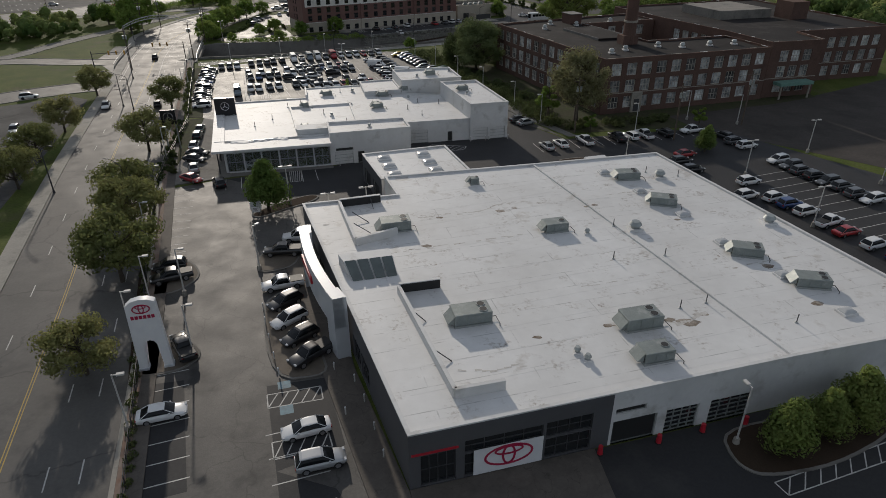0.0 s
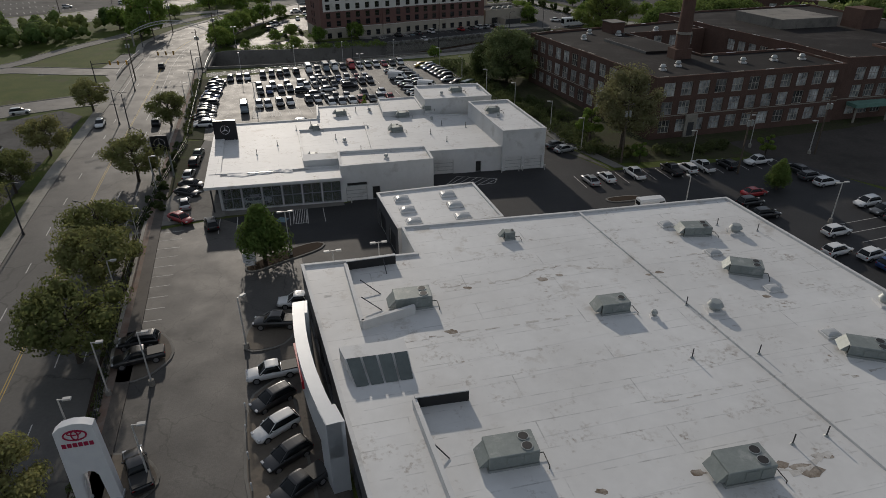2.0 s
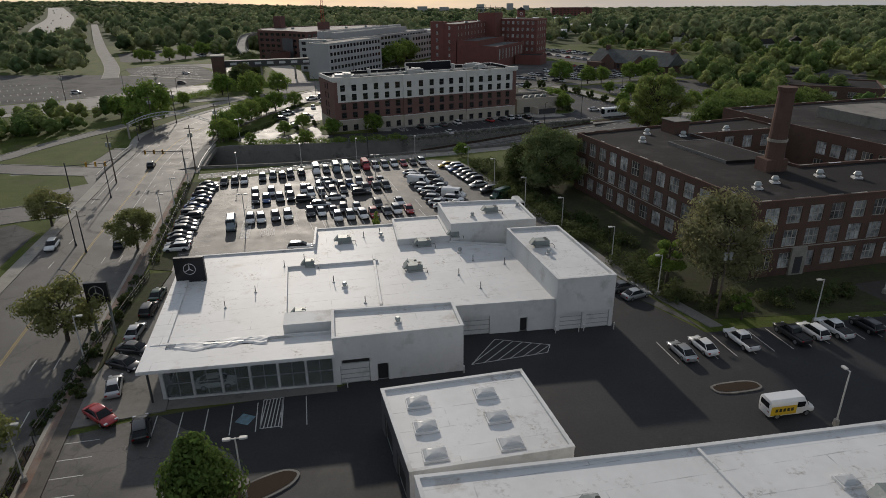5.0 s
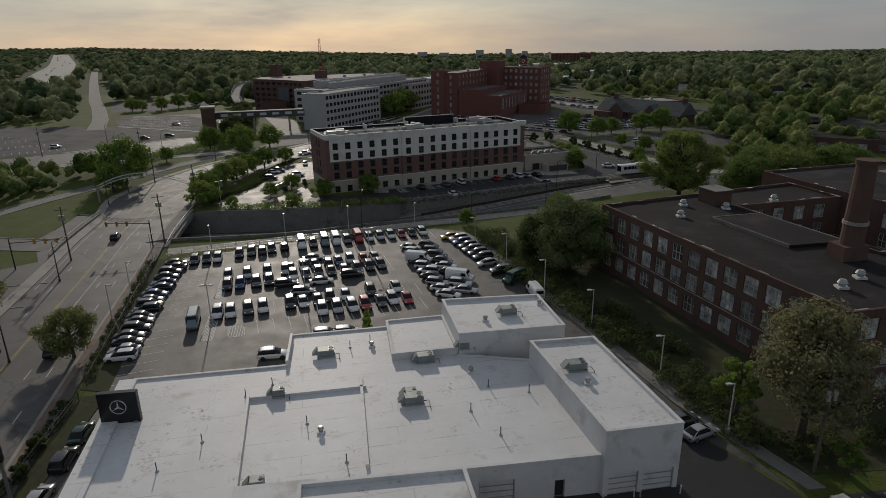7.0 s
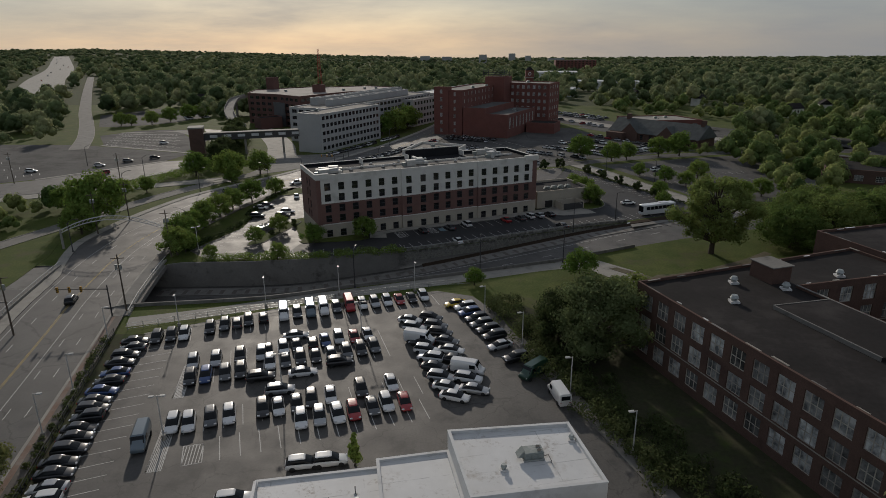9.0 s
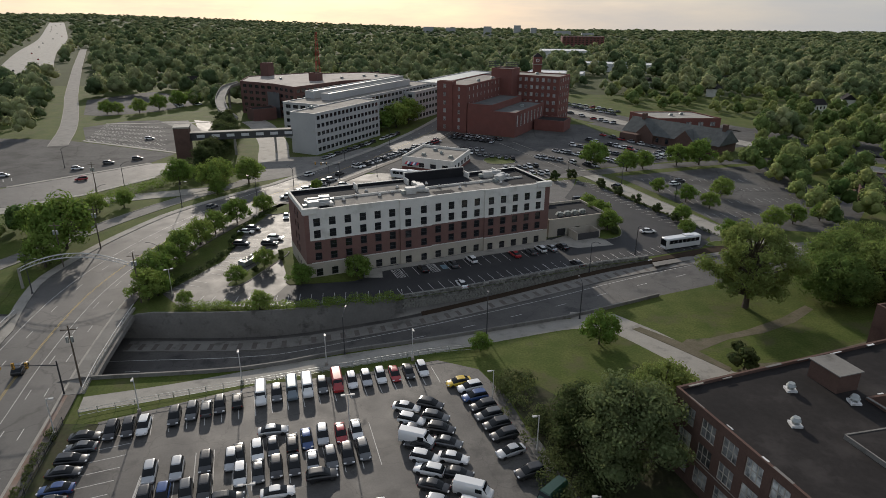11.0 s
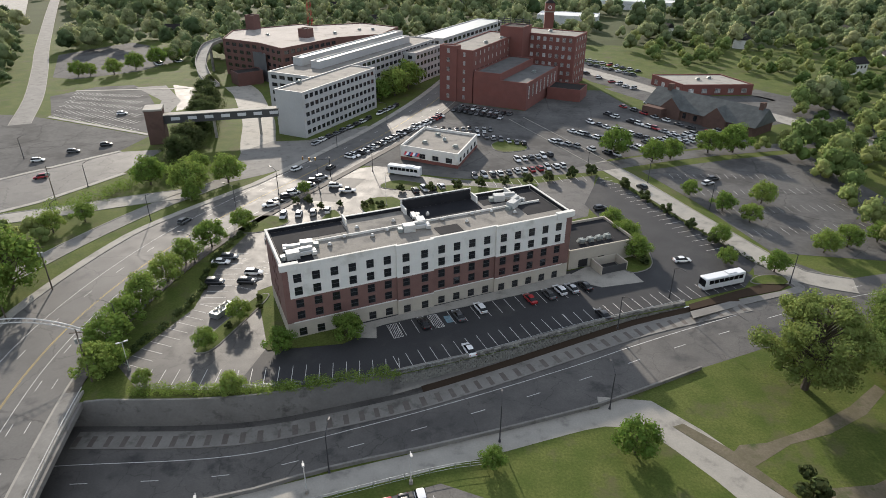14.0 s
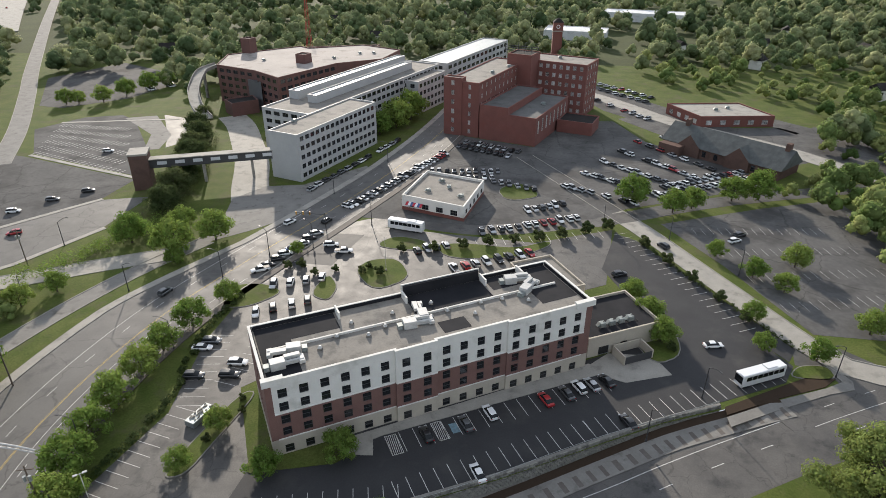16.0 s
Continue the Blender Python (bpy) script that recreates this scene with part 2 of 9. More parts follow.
TAN = mat("tan_base_stucco", (0.46, 0.41, 0.33), 0.9, second=(0.41, 0.365, 0.30), scale=0.3, fine=3, amount=0.12)
GREY_CLAD = mat("pale_grey_cladding", (0.43, 0.43, 0.42), 0.7, second=(0.38, 0.38, 0.375), scale=0.15, fine=2, amount=0.12)
LIMESTONE = mat("limestone_trim", (0.36, 0.33, 0.28), 0.85, second=(0.27, 0.25, 0.21), scale=0.6, fine=4, amount=0.3)
GLASS = mat("dark_window_glass", (0.018, 0.02, 0.022), 0.08, spec=0.8)
SCHOOL_GLASS = mat("old_window_panes", (0.085, 0.09, 0.092), 0.2, second=(0.46, 0.465, 0.45), scale=0.55, vary=0.8, spec=0.4)
FRAME_DARK = mat("dark_window_frame", (0.05, 0.05, 0.052), 0.5)
FRAME_PALE = mat("pale_window_frame", (0.52, 0.50, 0.46), 0.6, second=(0.44, 0.42, 0.39), scale=2)
FRAME_OLD = mat("weathered_cream_frame", (0.46, 0.425, 0.365), 0.7, second=(0.32, 0.295, 0.255), scale=1.2, vary=0.25)
METAL = mat("galvanised_metal", (0.40, 0.42, 0.41), 0.45, metal=0.6, second=(0.32, 0.34, 0.33), scale=0.9)
DUCT = mat("dull_white_duct", (0.50, 0.50, 0.48), 0.55, second=(0.40, 0.40, 0.385), scale=0.9, fine=4, amount=0.2)
UNIT = mat("weathered_grey_green_sheet", (0.27, 0.30, 0.285), 0.55, metal=0.2, second=(0.22, 0.245, 0.235), scale=1.0, fine=5, amount=0.2, stain=(0.36, 0.37, 0.36), stain_scale=0.8)
DARK = mat("black_louvre", (0.02, 0.02, 0.02), 0.6)
POLE = mat("pale_pole_paint", (0.52, 0.51, 0.48), 0.5, second=(0.45, 0.44, 0.42), scale=1.0)
POLE_DARK = mat("dark_pole_paint", (0.035, 0.035, 0.038), 0.5)
WOOD_POLE = mat("weathered_pole_wood", (0.13, 0.10, 0.075), 0.9, second=(0.10, 0.08, 0.06), scale=1.0, fine=6, amount=0.4)
BARK = mat("tree_bark", (0.095, 0.075, 0.055), 0.95, second=(0.06, 0.048, 0.036), scale=2.0, fine=8, amount=0.4, bump=0.5)
LEAF_OLIVE = leaf_mat("olive_leaves", (0.27, 0.275, 0.105), (0.19, 0.205, 0.075))
LEAF_GREEN = leaf_mat("fresh_green_leaves", (0.23, 0.325, 0.068), (0.15, 0.22, 0.048), own=0.16)
LEAF_DARK = leaf_mat("dark_green_leaves", (0.105, 0.135, 0.05), (0.066, 0.09, 0.034))
LEAF_PALE = leaf_mat("pale_blossoming_leaves", (0.27, 0.26, 0.14), (0.18, 0.185, 0.08))
LEAF_SOFT = leaf_mat("soft_olive_leaves", (0.235, 0.275, 0.12), (0.155, 0.19, 0.078))
LEAF_LAWN = leaf_mat("deep_green_leaves", (0.205, 0.275, 0.072), (0.13, 0.18, 0.05), own=0.2)
FAR_ASPHALT = mat("old_car_park_asphalt", (0.098, 0.096, 0.093), 0.9, second=(0.132, 0.128, 0.122), scale=0.07, fine=0.8, amount=0.35, stain=(0.066, 0.064, 0.062), stain_scale=0.06, stain_low=0.48, stain_high=0.62, crack=0.05, spec=0.12)
LEAF_WOOD = leaf_mat("woodland_leaves", (0.27, 0.33, 0.145), (0.176, 0.226, 0.098), vary=0.2, scale=0.25, own=0.55, tint_by="tint")
LEAF_GROVE = leaf_mat("grove_leaves", (0.235, 0.312, 0.09), (0.153, 0.212, 0.063), vary=0.2, scale=0.3, own=0.45, tint_by="tint")
MULCH = mat("brown_mulch", (0.055, 0.039, 0.028), 0.95, spec=0.08, second=(0.05, 0.036, 0.026), scale=1.0, fine=6, amount=0.4)
RED = mat("red_paint", (0.45, 0.02, 0.035), 0.4)
MAGENTA = mat("dark_red_sign_paint", (0.38, 0.015, 0.06), 0.4)
BLACK = mat("black_sign_panel", (0.012, 0.012, 0.014), 0.3)
SHOWGLASS = mat("clear_showroom_glass", (0.75, 0.8, 0.8), 0.03, spec=0.6)
SHOWGLASS.node_tree.nodes["Principled BSDF"].inputs["Transmission Weight"].default_value = 0.9
SHOWGLASS.node_tree.nodes["Principled BSDF"].inputs["IOR"].default_value = 1.12
CHROME = mat("silver_emblem", (0.6, 0.6, 0.62), 0.25, metal=0.8)
WHITE = mat("white_sign_panel", (0.74, 0.74, 0.74), 0.4, second=(0.69, 0.69, 0.7), scale=0.8)
ORANGE = mat("signal_yellow", (0.5, 0.26, 0.03), 0.5)
TYRE = mat("tyre_rubber", (0.018, 0.018, 0.018), 0.8)
RIM = mat("alloy_rim", (0.35, 0.35, 0.36), 0.35, metal=0.7)
CAR_GLASS = mat("tinted_car_glass", (0.010, 0.012, 0.014), 0.12, spec=0.28)
HEADLAMP = mat("headlamp_lens", (0.55, 0.56, 0.57), 0.1, spec=0.8)
ROOFGLASS = mat("grey_rooflight_glass", (0.085, 0.105, 0.10), 0.12, second=(0.12, 0.145, 0.14), scale=0.8, spec=0.7)
TAILLAMP = mat("red_lamp_lens", (0.30, 0.01, 0.012), 0.15, spec=0.8)


def paint(name, c, metal=0.0):
    m = mat(name, c, 0.28, metal=metal, spec=0.6)
    m.node_tree.nodes["Principled BSDF"].inputs["Coat Weight"].default_value = 0.6
    return m


PAINT = {"white": paint("white_car_paint", (0.72, 0.72, 0.71)), "black": paint("black_car_paint", (0.014, 0.014, 0.016)),
         "silver": paint("silver_car_paint", (0.42, 0.43, 0.44), 0.4), "grey": paint("grey_car_paint", (0.10, 0.105, 0.11), 0.3),
         "red": paint("red_car_paint", (0.34, 0.018, 0.022)), "blue": paint("blue_car_paint", (0.03, 0.07, 0.20), 0.2),
         "green": paint("green_car_paint", (0.012, 0.05, 0.03), 0.2), "yellow": paint("yellow_car_paint", (0.60, 0.40, 0.02)),
         "slate": paint("slate_van_paint", (0.14, 0.18, 0.21), 0.2)}


# ---- mesh helpers ----
SMOOTH = {"body", "cabin_glass", "wheel", "rim", "pole", "mast", "arm", "trunk", "cap", "neck"}


def link(name, bm, material, parent=None, label=""):
    me = bpy.data.meshes.new(name)
    bm.to_mesh(me)
    bm.free()
    if name in SMOOTH:
        me.shade_smooth()
        me.set_sharp_from_angle(angle=radians(42))
    for m in material if isinstance(material, (list, tuple)) else [material]:
        me.materials.append(m)
    ob = new(name, me)
    if parent:
        ob.parent = parent
    if label:
        ob["label"] = label
    return ob


def part(name, bm, material, parent, label=""):
    """One mesh under a thing or a part; the vertices are given in the thing's own space."""
    return link(name, bm, material, parent, label)


def empty(name, x=0, y=0, z=0, turn=0):
    ob = new(name)
    ob.matrix_basis = pose(x, y, z, 0, 0, turn)
    return ob


def add_box(bm, x0, y0, z0, x1, y1, z1, m=None, bevel=0.0, top=1.0, mi=0):
    """A box; top < 1 draws its upper face in."""
    cx, cy = (x0 + x1) / 2, (y0 + y1) / 2
    v = []
    for z, k in ((z0, 1.0), (z1, top)):
        for x, y in ((x0, y0), (x1, y0), (x1, y1), (x0, y1)):
            co = Vector((cx + (x - cx) * k, cy + (y - cy) * k, z))
            v.append(bm.verts.new(m @ co if m else co))
    fs = [bm.faces.new([v[i] for i in q]) for q in ((3, 2, 1, 0), (4, 5, 6, 7), (0, 1, 5, 4), (1, 2, 6, 5), (2, 3, 7, 6), (3, 0, 4, 7))]
    for f in fs:
        f.material_index = mi
    if bevel:
        bmesh.ops.bevel(bm, geom=list({e for f in fs for e in f.edges}), offset=bevel, segments=1, affect="EDGES")
    return bm


def box(x0, y0, z0, x1, y1, z1, m=None, bevel=0.0, top=1.0):
    return add_box(bmesh.new(), x0, y0, z0, x1, y1, z1, m, bevel, top)


def add_tube(bm, a, b, r0, r1=None, n=8, cap=True):
    a, b = Vector(a), Vector(b)
    r1 = r0 if r1 is None else r1
    q = (b - a).to_track_quat("Z", "Y").to_matrix()
    rings = []
    for c, r in ((a, r0), (b, r1)):
        rings.append([bm.verts.new(c + q @ Vector((r * math.cos(6.28318 * i / n), r * math.sin(6.28318 * i / n), 0))) for i in range(n)])
    for i in range(n):
        bm.faces.new((rings[0][i], rings[0][(i + 1) % n], rings[1][(i + 1) % n], rings[1][i]))
    if cap:
        bm.faces.new(rings[1])
        bm.faces.new(rings[0][::-1])
    return bm


def tube(a, b, r0, r1=None, n=8):
    return add_tube(bmesh.new(), a, b, r0, r1, n)


def add_prism(bm, poly, z0, z1, bottom=True):
    lo = [bm.verts.new((x, y, z0)) for x, y in poly]
    hi = [bm.verts.new((x, y, z1)) for x, y in poly]
    n = len(poly)
    bm.faces.new(hi)
    for i in range(n):
        bm.faces.new((lo[i], lo[(i + 1) % n], hi[(i + 1) % n], hi[i]))
    if bottom:
        bm.faces.new(lo[::-1])
    return bm


def prism(poly, z0, z1):
    bm = add_prism(bmesh.new(), poly, z0, z1)
    bmesh.ops.recalc_face_normals(bm, faces=bm.faces)
    bmesh.ops.triangulate(bm, faces=[f for f in bm.faces if len(f.verts) > 4])
    return bm


def area(poly):
    return 0.5 * sum(a[0] * b[1] - b[0] * a[1] for a, b in zip(poly, poly[1:] + poly[:1]))


def inset(poly, d):
    """The polygon (counter-clockwise) drawn in by d."""
    out, n = [], len(poly)
    for i in range(n):
        p, c, q = Vector(poly[i - 1]), Vector(poly[i]), Vector(poly[(i + 1) % n])
        a, b = (c - p).normalized(), (q - c).normalized()
        na, nb = Vector((-a.y, a.x)), Vector((-b.y, b.x))
        k = na + nb
        k = k / max(0.3, k.dot(na)) if k.length > 1e-6 else na
        out.append(tuple(c + d * k))
    return out


def resample(pts, step=6.0):
    """A smooth line through the points, with even steps."""
    p = [Vector(a) for a in pts]
    p = [2 * p[0] - p[1]] + p + [2 * p[-1] - p[-2]]
    out = []
    for i in range(1, len(p) - 2):
        k = max(1, int((p[i + 1] - p[i]).length / step))
        for j in range(k):
            t = j / k
            out.append(0.5 * (2 * p[i] + (p[i + 1] - p[i - 1]) * t + (2 * p[i - 1] - 5 * p[i] + 4 * p[i + 1] - p[i + 2]) * t * t
                              + (3 * p[i] - p[i - 1] - 3 * p[i + 1] + p[i + 2]) * t ** 3))
    return out + [p[-2]]


def offset(line, d):
    """The line moved d to its right."""
    out = []
    for i, c in enumerate(line):
        a = (line[min(i + 1, len(line) - 1)] - line[max(i - 1, 0)]).normalized()
        out.append(c + d * Vector((a.y, -a.x)))
    return out


def strip(line, d0, d1, z0, z1):
    """A band along a line from d0 to d1 on its right, z0 to z1 high."""
    bm = bmesh.new()
    a, b = offset(line, d0), offset(line, d1)
    rows = [[bm.verts.new((p.x, p.y, z)) for p, z in ((u, z0), (u, z1), (v, z1), (v, z0))] for u, v in zip(a, b)]
    for r, s in zip(rows, rows[1:]):
        for i in range(3):
            bm.faces.new((r[i], s[i], s[i + 1], r[i + 1]))
    for r in (rows[0], rows[-1]):
        bm.faces.new(r)
    bmesh.ops.recalc_face_normals(bm, faces=bm.faces)
    return bm


def dashes(line, d, z, length, gap, width=0.14, start=0.0, end=1e9):
    bm = bmesh.new()
    run, c = 0.0, offset(line, d)
    for a, b in zip(c, c[1:]):
        seg = (b - a).length
        u = (b - a) / seg
        w = Vector((u.y, -u.x)) * width / 2
        s = 0.0
        while s < seg:
            ph = (run + s) % (length + gap)
            e = min(seg, s + ((length - ph) if ph < length else (length + gap - ph)) + 1e-4)
            if ph < length and start < run + s < end:
                p, q = a + u * s, a + u * e
                bm.faces.new([bm.verts.new((k.x, k.y, z)) for k in (p + w, q + w, q - w, p - w)][::-1])
            s = e
        run += seg
    for f in bm.faces:
        f.normal_update()
        if f.normal.z < 0:
            f.normal_flip()
    return bm


def setting(ob, label, category):
    return tagged(ob, label, category, kind="structure")


def slab(name, poly, z, material, label, category, thick=0.2):
    return setting(link(name, prism(poly if area(poly) > 0 else poly[::-1], z - thick, z), material), label, category)


def add_line(bm, a, b, z, width=0.12):
    a, b = Vector(a), Vector(b)
    u = (b - a).normalized()
    w = Vector((u.y, -u.x)) * width / 2
    vs = [bm.verts.new((k.x, k.y, z)) for k in (a + w, b + w, b - w, a - w)]
    f = bm.faces.new(vs)
    f.normal_update()
    if f.normal.z < 0:
        f.normal_flip()


def stall_lines(bm, a, b, n, depth, z, lean=0.0, width=0.12):
    """n + 1 bay lines along the row a-b, running depth to its left (minus: to its right)."""
    a, b = Vector(a), Vector(b)
    u = (b - a).normalized()
    v = Vector((-u.y, u.x)) * depth + u * lean
    for i in range(n + 1):
        p = a.lerp(b, i / n)
        add_line(bm, p, p + v, z, width)


def hatch(bm, quad, n, z):
    a, b, c, d = [Vector(p) for p in quad]
    for p, q in ((a, b), (b, c), (c, d), (d, a)):
        add_line(bm, p, q, z)
    for i in range(n):
        add_line(bm, a.lerp(b, i / n), d.lerp(c, (i + 1) / n), z)


# ---- ground, underpass and roads ----
def trench_z(x):
    return -6.0 * min(1.0, max(0.0, (46 - x) / 100))


SOUTH = [(-132, 208), (-108, 211), (-84, 216.5), (-56, 222.5), (-38.5, 230.5), (-18.4, 238.4), (7.5, 249.8), (15.8, 254.5), (30, 263), (46, 271.5)]
NORTH = [(-132, 239), (-110, 240), (-90, 242), (-61, 245.5), (-32, 254.8), (-13, 263.8), (6, 274.0), (20, 281.3), (33, 286.5), (46, 291.5)]

def fall(x, y):
    """The land drops gently to the north, least to the north-west, where a hill stands."""
    k = np.clip(((x + 8) / np.maximum(y, 1.0) + 0.64) / 0.58, 0.06, 1.0)
    return -0.0195 * k * np.maximum(0.0, y - EDGE)


EDGE = 640.0
bm = bmesh.new()
cols = [-4200 + 70 * i for i in range(121)]
rim = [bm.verts.new((x, EDGE, 0)) for x in cols]
outer = [bm.verts.new((x, y, 0)) for x, y in ((-4200, -1200), (4200, -1200))] + rim[::-1]
inner = [bm.verts.new((x, y, 0)) for x, y in SOUTH + NORTH[::-1]]
edges = [bm.edges.new((a, b)) for ring in (outer, inner) for a, b in zip(ring, ring[1:] + ring[:1])]
bmesh.ops.triangle_fill(bm, use_beauty=True, edges=edges)
bmesh.ops.recalc_face_normals(bm, faces=bm.faces)
for f in bm.faces:
    f.normal_update()
    if f.normal.z < 0:
        f.normal_flip()
low = rim
for j in range(1, 59):
    y = EDGE + 70 * j
    high = [bm.verts.new((x, y, float(fall(x, y)))) for x in cols]
    for i in range(120):
        bm.faces.new((low[i], low[i + 1], high[i + 1], high[i])).material_index = 1
    low = high
ground = setting(link("ground", bm, [GRASS, EARTH]), "rough green grass ground reaching to the horizon", "ground")

# the sunken street: floor, side walls, footway
bm = bmesh.new()
rows = []
pairs = []
for (s0, n0), (s1, n1) in zip(zip(SOUTH, NORTH), zip(SOUTH[1:], NORTH[1:])):
    for k in range(6):
        pairs.append((Vector(s0).lerp(Vector(s1), k / 6), Vector(n0).lerp(Vector(n1), k / 6)))
pairs.append((Vector(SOUTH[-1]), Vector(NORTH[-1])))
for s, n_ in pairs:
    cross = [s.lerp(n_, k / 6) for k in range(7)]
    rows.append([bm.verts.new((c.x, c.y, trench_z(c.x) + 0.02)) for c in cross])
for r, s in zip(rows, rows[1:]):
    for k in range(6):
        bm.faces.new((r[k], s[k], s[k + 1], r[k + 1]))
setting(link("road_sunken", bm, ASPHALT), "grey asphalt street sunk between concrete walls", "road")


def trench_wall(name, line, side, height, thick, material, label):
    bm = bmesh.new()
    pts = resample(line, 5)
    back = offset(pts, side * thick)
    rows = []
    for p, q in zip(pts, back):
        lo = trench_z(p.x) - 0.1
        top = height if p.x > -86 else -0.15
        rows.append([bm.verts.new((c.x, c.y, z)) for c, z in ((p, lo), (p, top), (q, top), (q, lo))])
    for r, s in zip(rows, rows[1:]):
        for i in range(3):
            bm.faces.new((r[i], s[i], s[i + 1], r[i + 1]))
    bmesh.ops.recalc_face_normals(bm, faces=bm.faces)
    return setting(link(name, bm, material), label, "retaining wall")


trench_wall("wall_north", NORTH[:5], -1, 0.5, 0.45, CONCRETE_OLD, "weathered grey concrete retaining wall beside the sunken street")
trench_wall("wall_south", SOUTH[:-1], 1, 0.75, 0.4, CONCRETE_OLD, "low weathered concrete barrier wall along the sunken street")
bm = bmesh.new()
pts = resample(NORTH[2:], 5)
near, far_ = offset(pts, 6.0), offset(pts, 1.6)
bed, bed_w = bmesh.new(), offset(pts, 0.0)
bv = [[bed.verts.new((c.x, c.y, trench_z(c.x) + dz)) for c, dz in ((a, 0.14), (b, 0.5))] for a, b in zip(far_, bed_w)]
for r, s in [q for q in zip(bv, bv[1:]) if q[0][0].co.x > -30]:
    bed.faces.new((r[0], s[0], s[1], r[1]))
setting(link("bed_sunken", bed, MULCH), "dark earth bed below the stone wall", "planting bed")
vs = [[bm.verts.new((c.x, c.y, trench_z(c.x) + dz)) for c, dz in ((a, 0.0), (a, 0.16), (b, 0.16))] for p, a, b in zip(pts, near, far_)]
for r, s in zip(vs, vs[1:]):
    for i in range(2):
        bm.faces.new((r[i], r[i + 1], s[i + 1], s[i]))
setting(link("pavement_sunken", bm, CONCRETE_OLD), "stained concrete footway along the sunken street", "pavement")
mid = [((Vector(a) + Vector(b)) / 2) for a, b in zip(SOUTH, NORTH)]


def sunk(bmx):
    for v in bmx.verts:
        v.co.z += trench_z(v.co.x) + 0.04
    return bmx


mid_s = resample(mid, 4)
setting(link("trim_sunken_lines", sunk(dashes(mid_s, 1.2, 0.0, 3.0, 9.0, 0.16)), LINE), "worn white lane dashes", "road marking")
setting(link("trim_sunken_centre", sunk(dashes(mid_s, -3.2, 0.0, 900, 0.1, 0.16)), LINE), "worn white edge line", "road marking")
bm = bmesh.new()
k = offset(resample(NORTH[2:], 1.0), 4.2)
for i in range(0, len(k) - 2, 3):
    a, b = k[i], k[i + 1]
    u = (b - a).normalized()
    w = Vector((u.y, -u.x)) * 1.35
    bm.faces.new([bm.verts.new((p.x, p.y, trench_z(p.x) + 0.175)) for p in (a - w, b - w, b + w, a + w)])
setting(link("trim_paver_bands", bm, PAVER_DARK), "brown brick paver bands in the footway", "paving")

# the main road
CENTRE = [(-20, -20), (-38.5, 37), (-49.8, 72), (-67.8, 125), (-90.0, 197), (-97.8, 222), (-104.5, 252), (-105.0, 279), (-99.5, 310), (-88.5, 340),
          (-73.5, 376), (-55.5, 425), (-38, 495), (-18, 620)]
main = resample(CENTRE, 4)
HALF = 9.2


def bulge(y):
    """How much the road widens to the west beyond the bridge."""
    return 6.6 * max(0.0, min(1.0, (y - 232) / 26)) * max(0.0, min(1.0, (352 - y) / 42))


def west_strip(d0, d1, z0, z1):
    a, b = offset(main, d0), offset(main, d1)
    side = [(q - p).normalized() for p, q in zip(main, offset(main, -1.0))]
    bm = bmesh.new()
    rows = []
    for u, v, k in zip(a, b, side):
        u, v = u + k * bulge(u.y), v + k * bulge(v.y) * (0.0 if abs(d1) < HALF - 0.1 else 1.0)
        rows.append([bm.verts.new((p.x, p.y, z)) for p, z in ((u, z0), (u, z1), (v, z1), (v, z0))])
    for r, s in zip(rows, rows[1:]):
        for i in range(3):
            bm.faces.new((r[i], s[i], s[i + 1], r[i + 1]))
    bmesh.ops.recalc_face_normals(bm, faces=bm.faces)
    return bm


setting(link("road_main", west_strip(-HALF, HALF - 0.2, -0.3, 0.06), ROADWAY), "wide worn grey asphalt road with five lanes", "road")
for name, d0, d1, lab in (("pavement_east", HALF + 0.25, HALF + 2.6, "brown-grey pavement with a red edge strip"), ("pavement_west", -HALF - 2.6, -HALF - 0.25, "pale concrete pavement beside the road")):
    setting(link(name, strip(main, d0, d1, -0.2, 0.19) if "east" in name else west_strip(d0, d1, -0.2, 0.19), PAVING if "east" in name else CONCRETE), lab, "pavement")
for name, d in (("kerb_east", HALF), ("kerb_west", -HALF - 0.25)):
    setting(link(name, strip(main, d - 0.2, d + 0.25, -0.2, 0.2) if "east" in name else west_strip(d, d + 0.25, -0.2, 0.2), CONCRETE), "pale concrete kerb", "kerb")
setting(link("trim_paver_edge", strip(main[:60], HALF + 0.28, HALF + 1.1, 0.1, 0.197), PAVER), "red-brown brick edge strip of the pavement", "paving")
for name, d in (("trim_centre_line", -0.15), ("trim_centre_line_2", 0.15)):
    setting(link(name, dashes(main, d - 0.9, 0.068, 900, 0.01, 0.11), YELLOW), "faded yellow double centre line", "road marking")
for name, d in (("trim_lane_dashes_1", -5.2), ("trim_lane_dashes_2", 3.4), ("trim_lane_dashes_3", 6.3)):
    setting(link(name, dashes(main, d, 0.068, 3.0, 9.0, 0.13), LINE), "worn white lane dashes", "road marking")
setting(link("trim_left_turn_line", dashes(main, 2.0, 0.068, 900, 0.1, 0.12, 190, 330), LINE), "worn white turn lane line", "road marking")
setting(link("trim_edge_line", dashes(main, -8.2, 0.068, 900, 0.1, 0.14, 215, 420), LINE), "worn white edge line", "road marking")

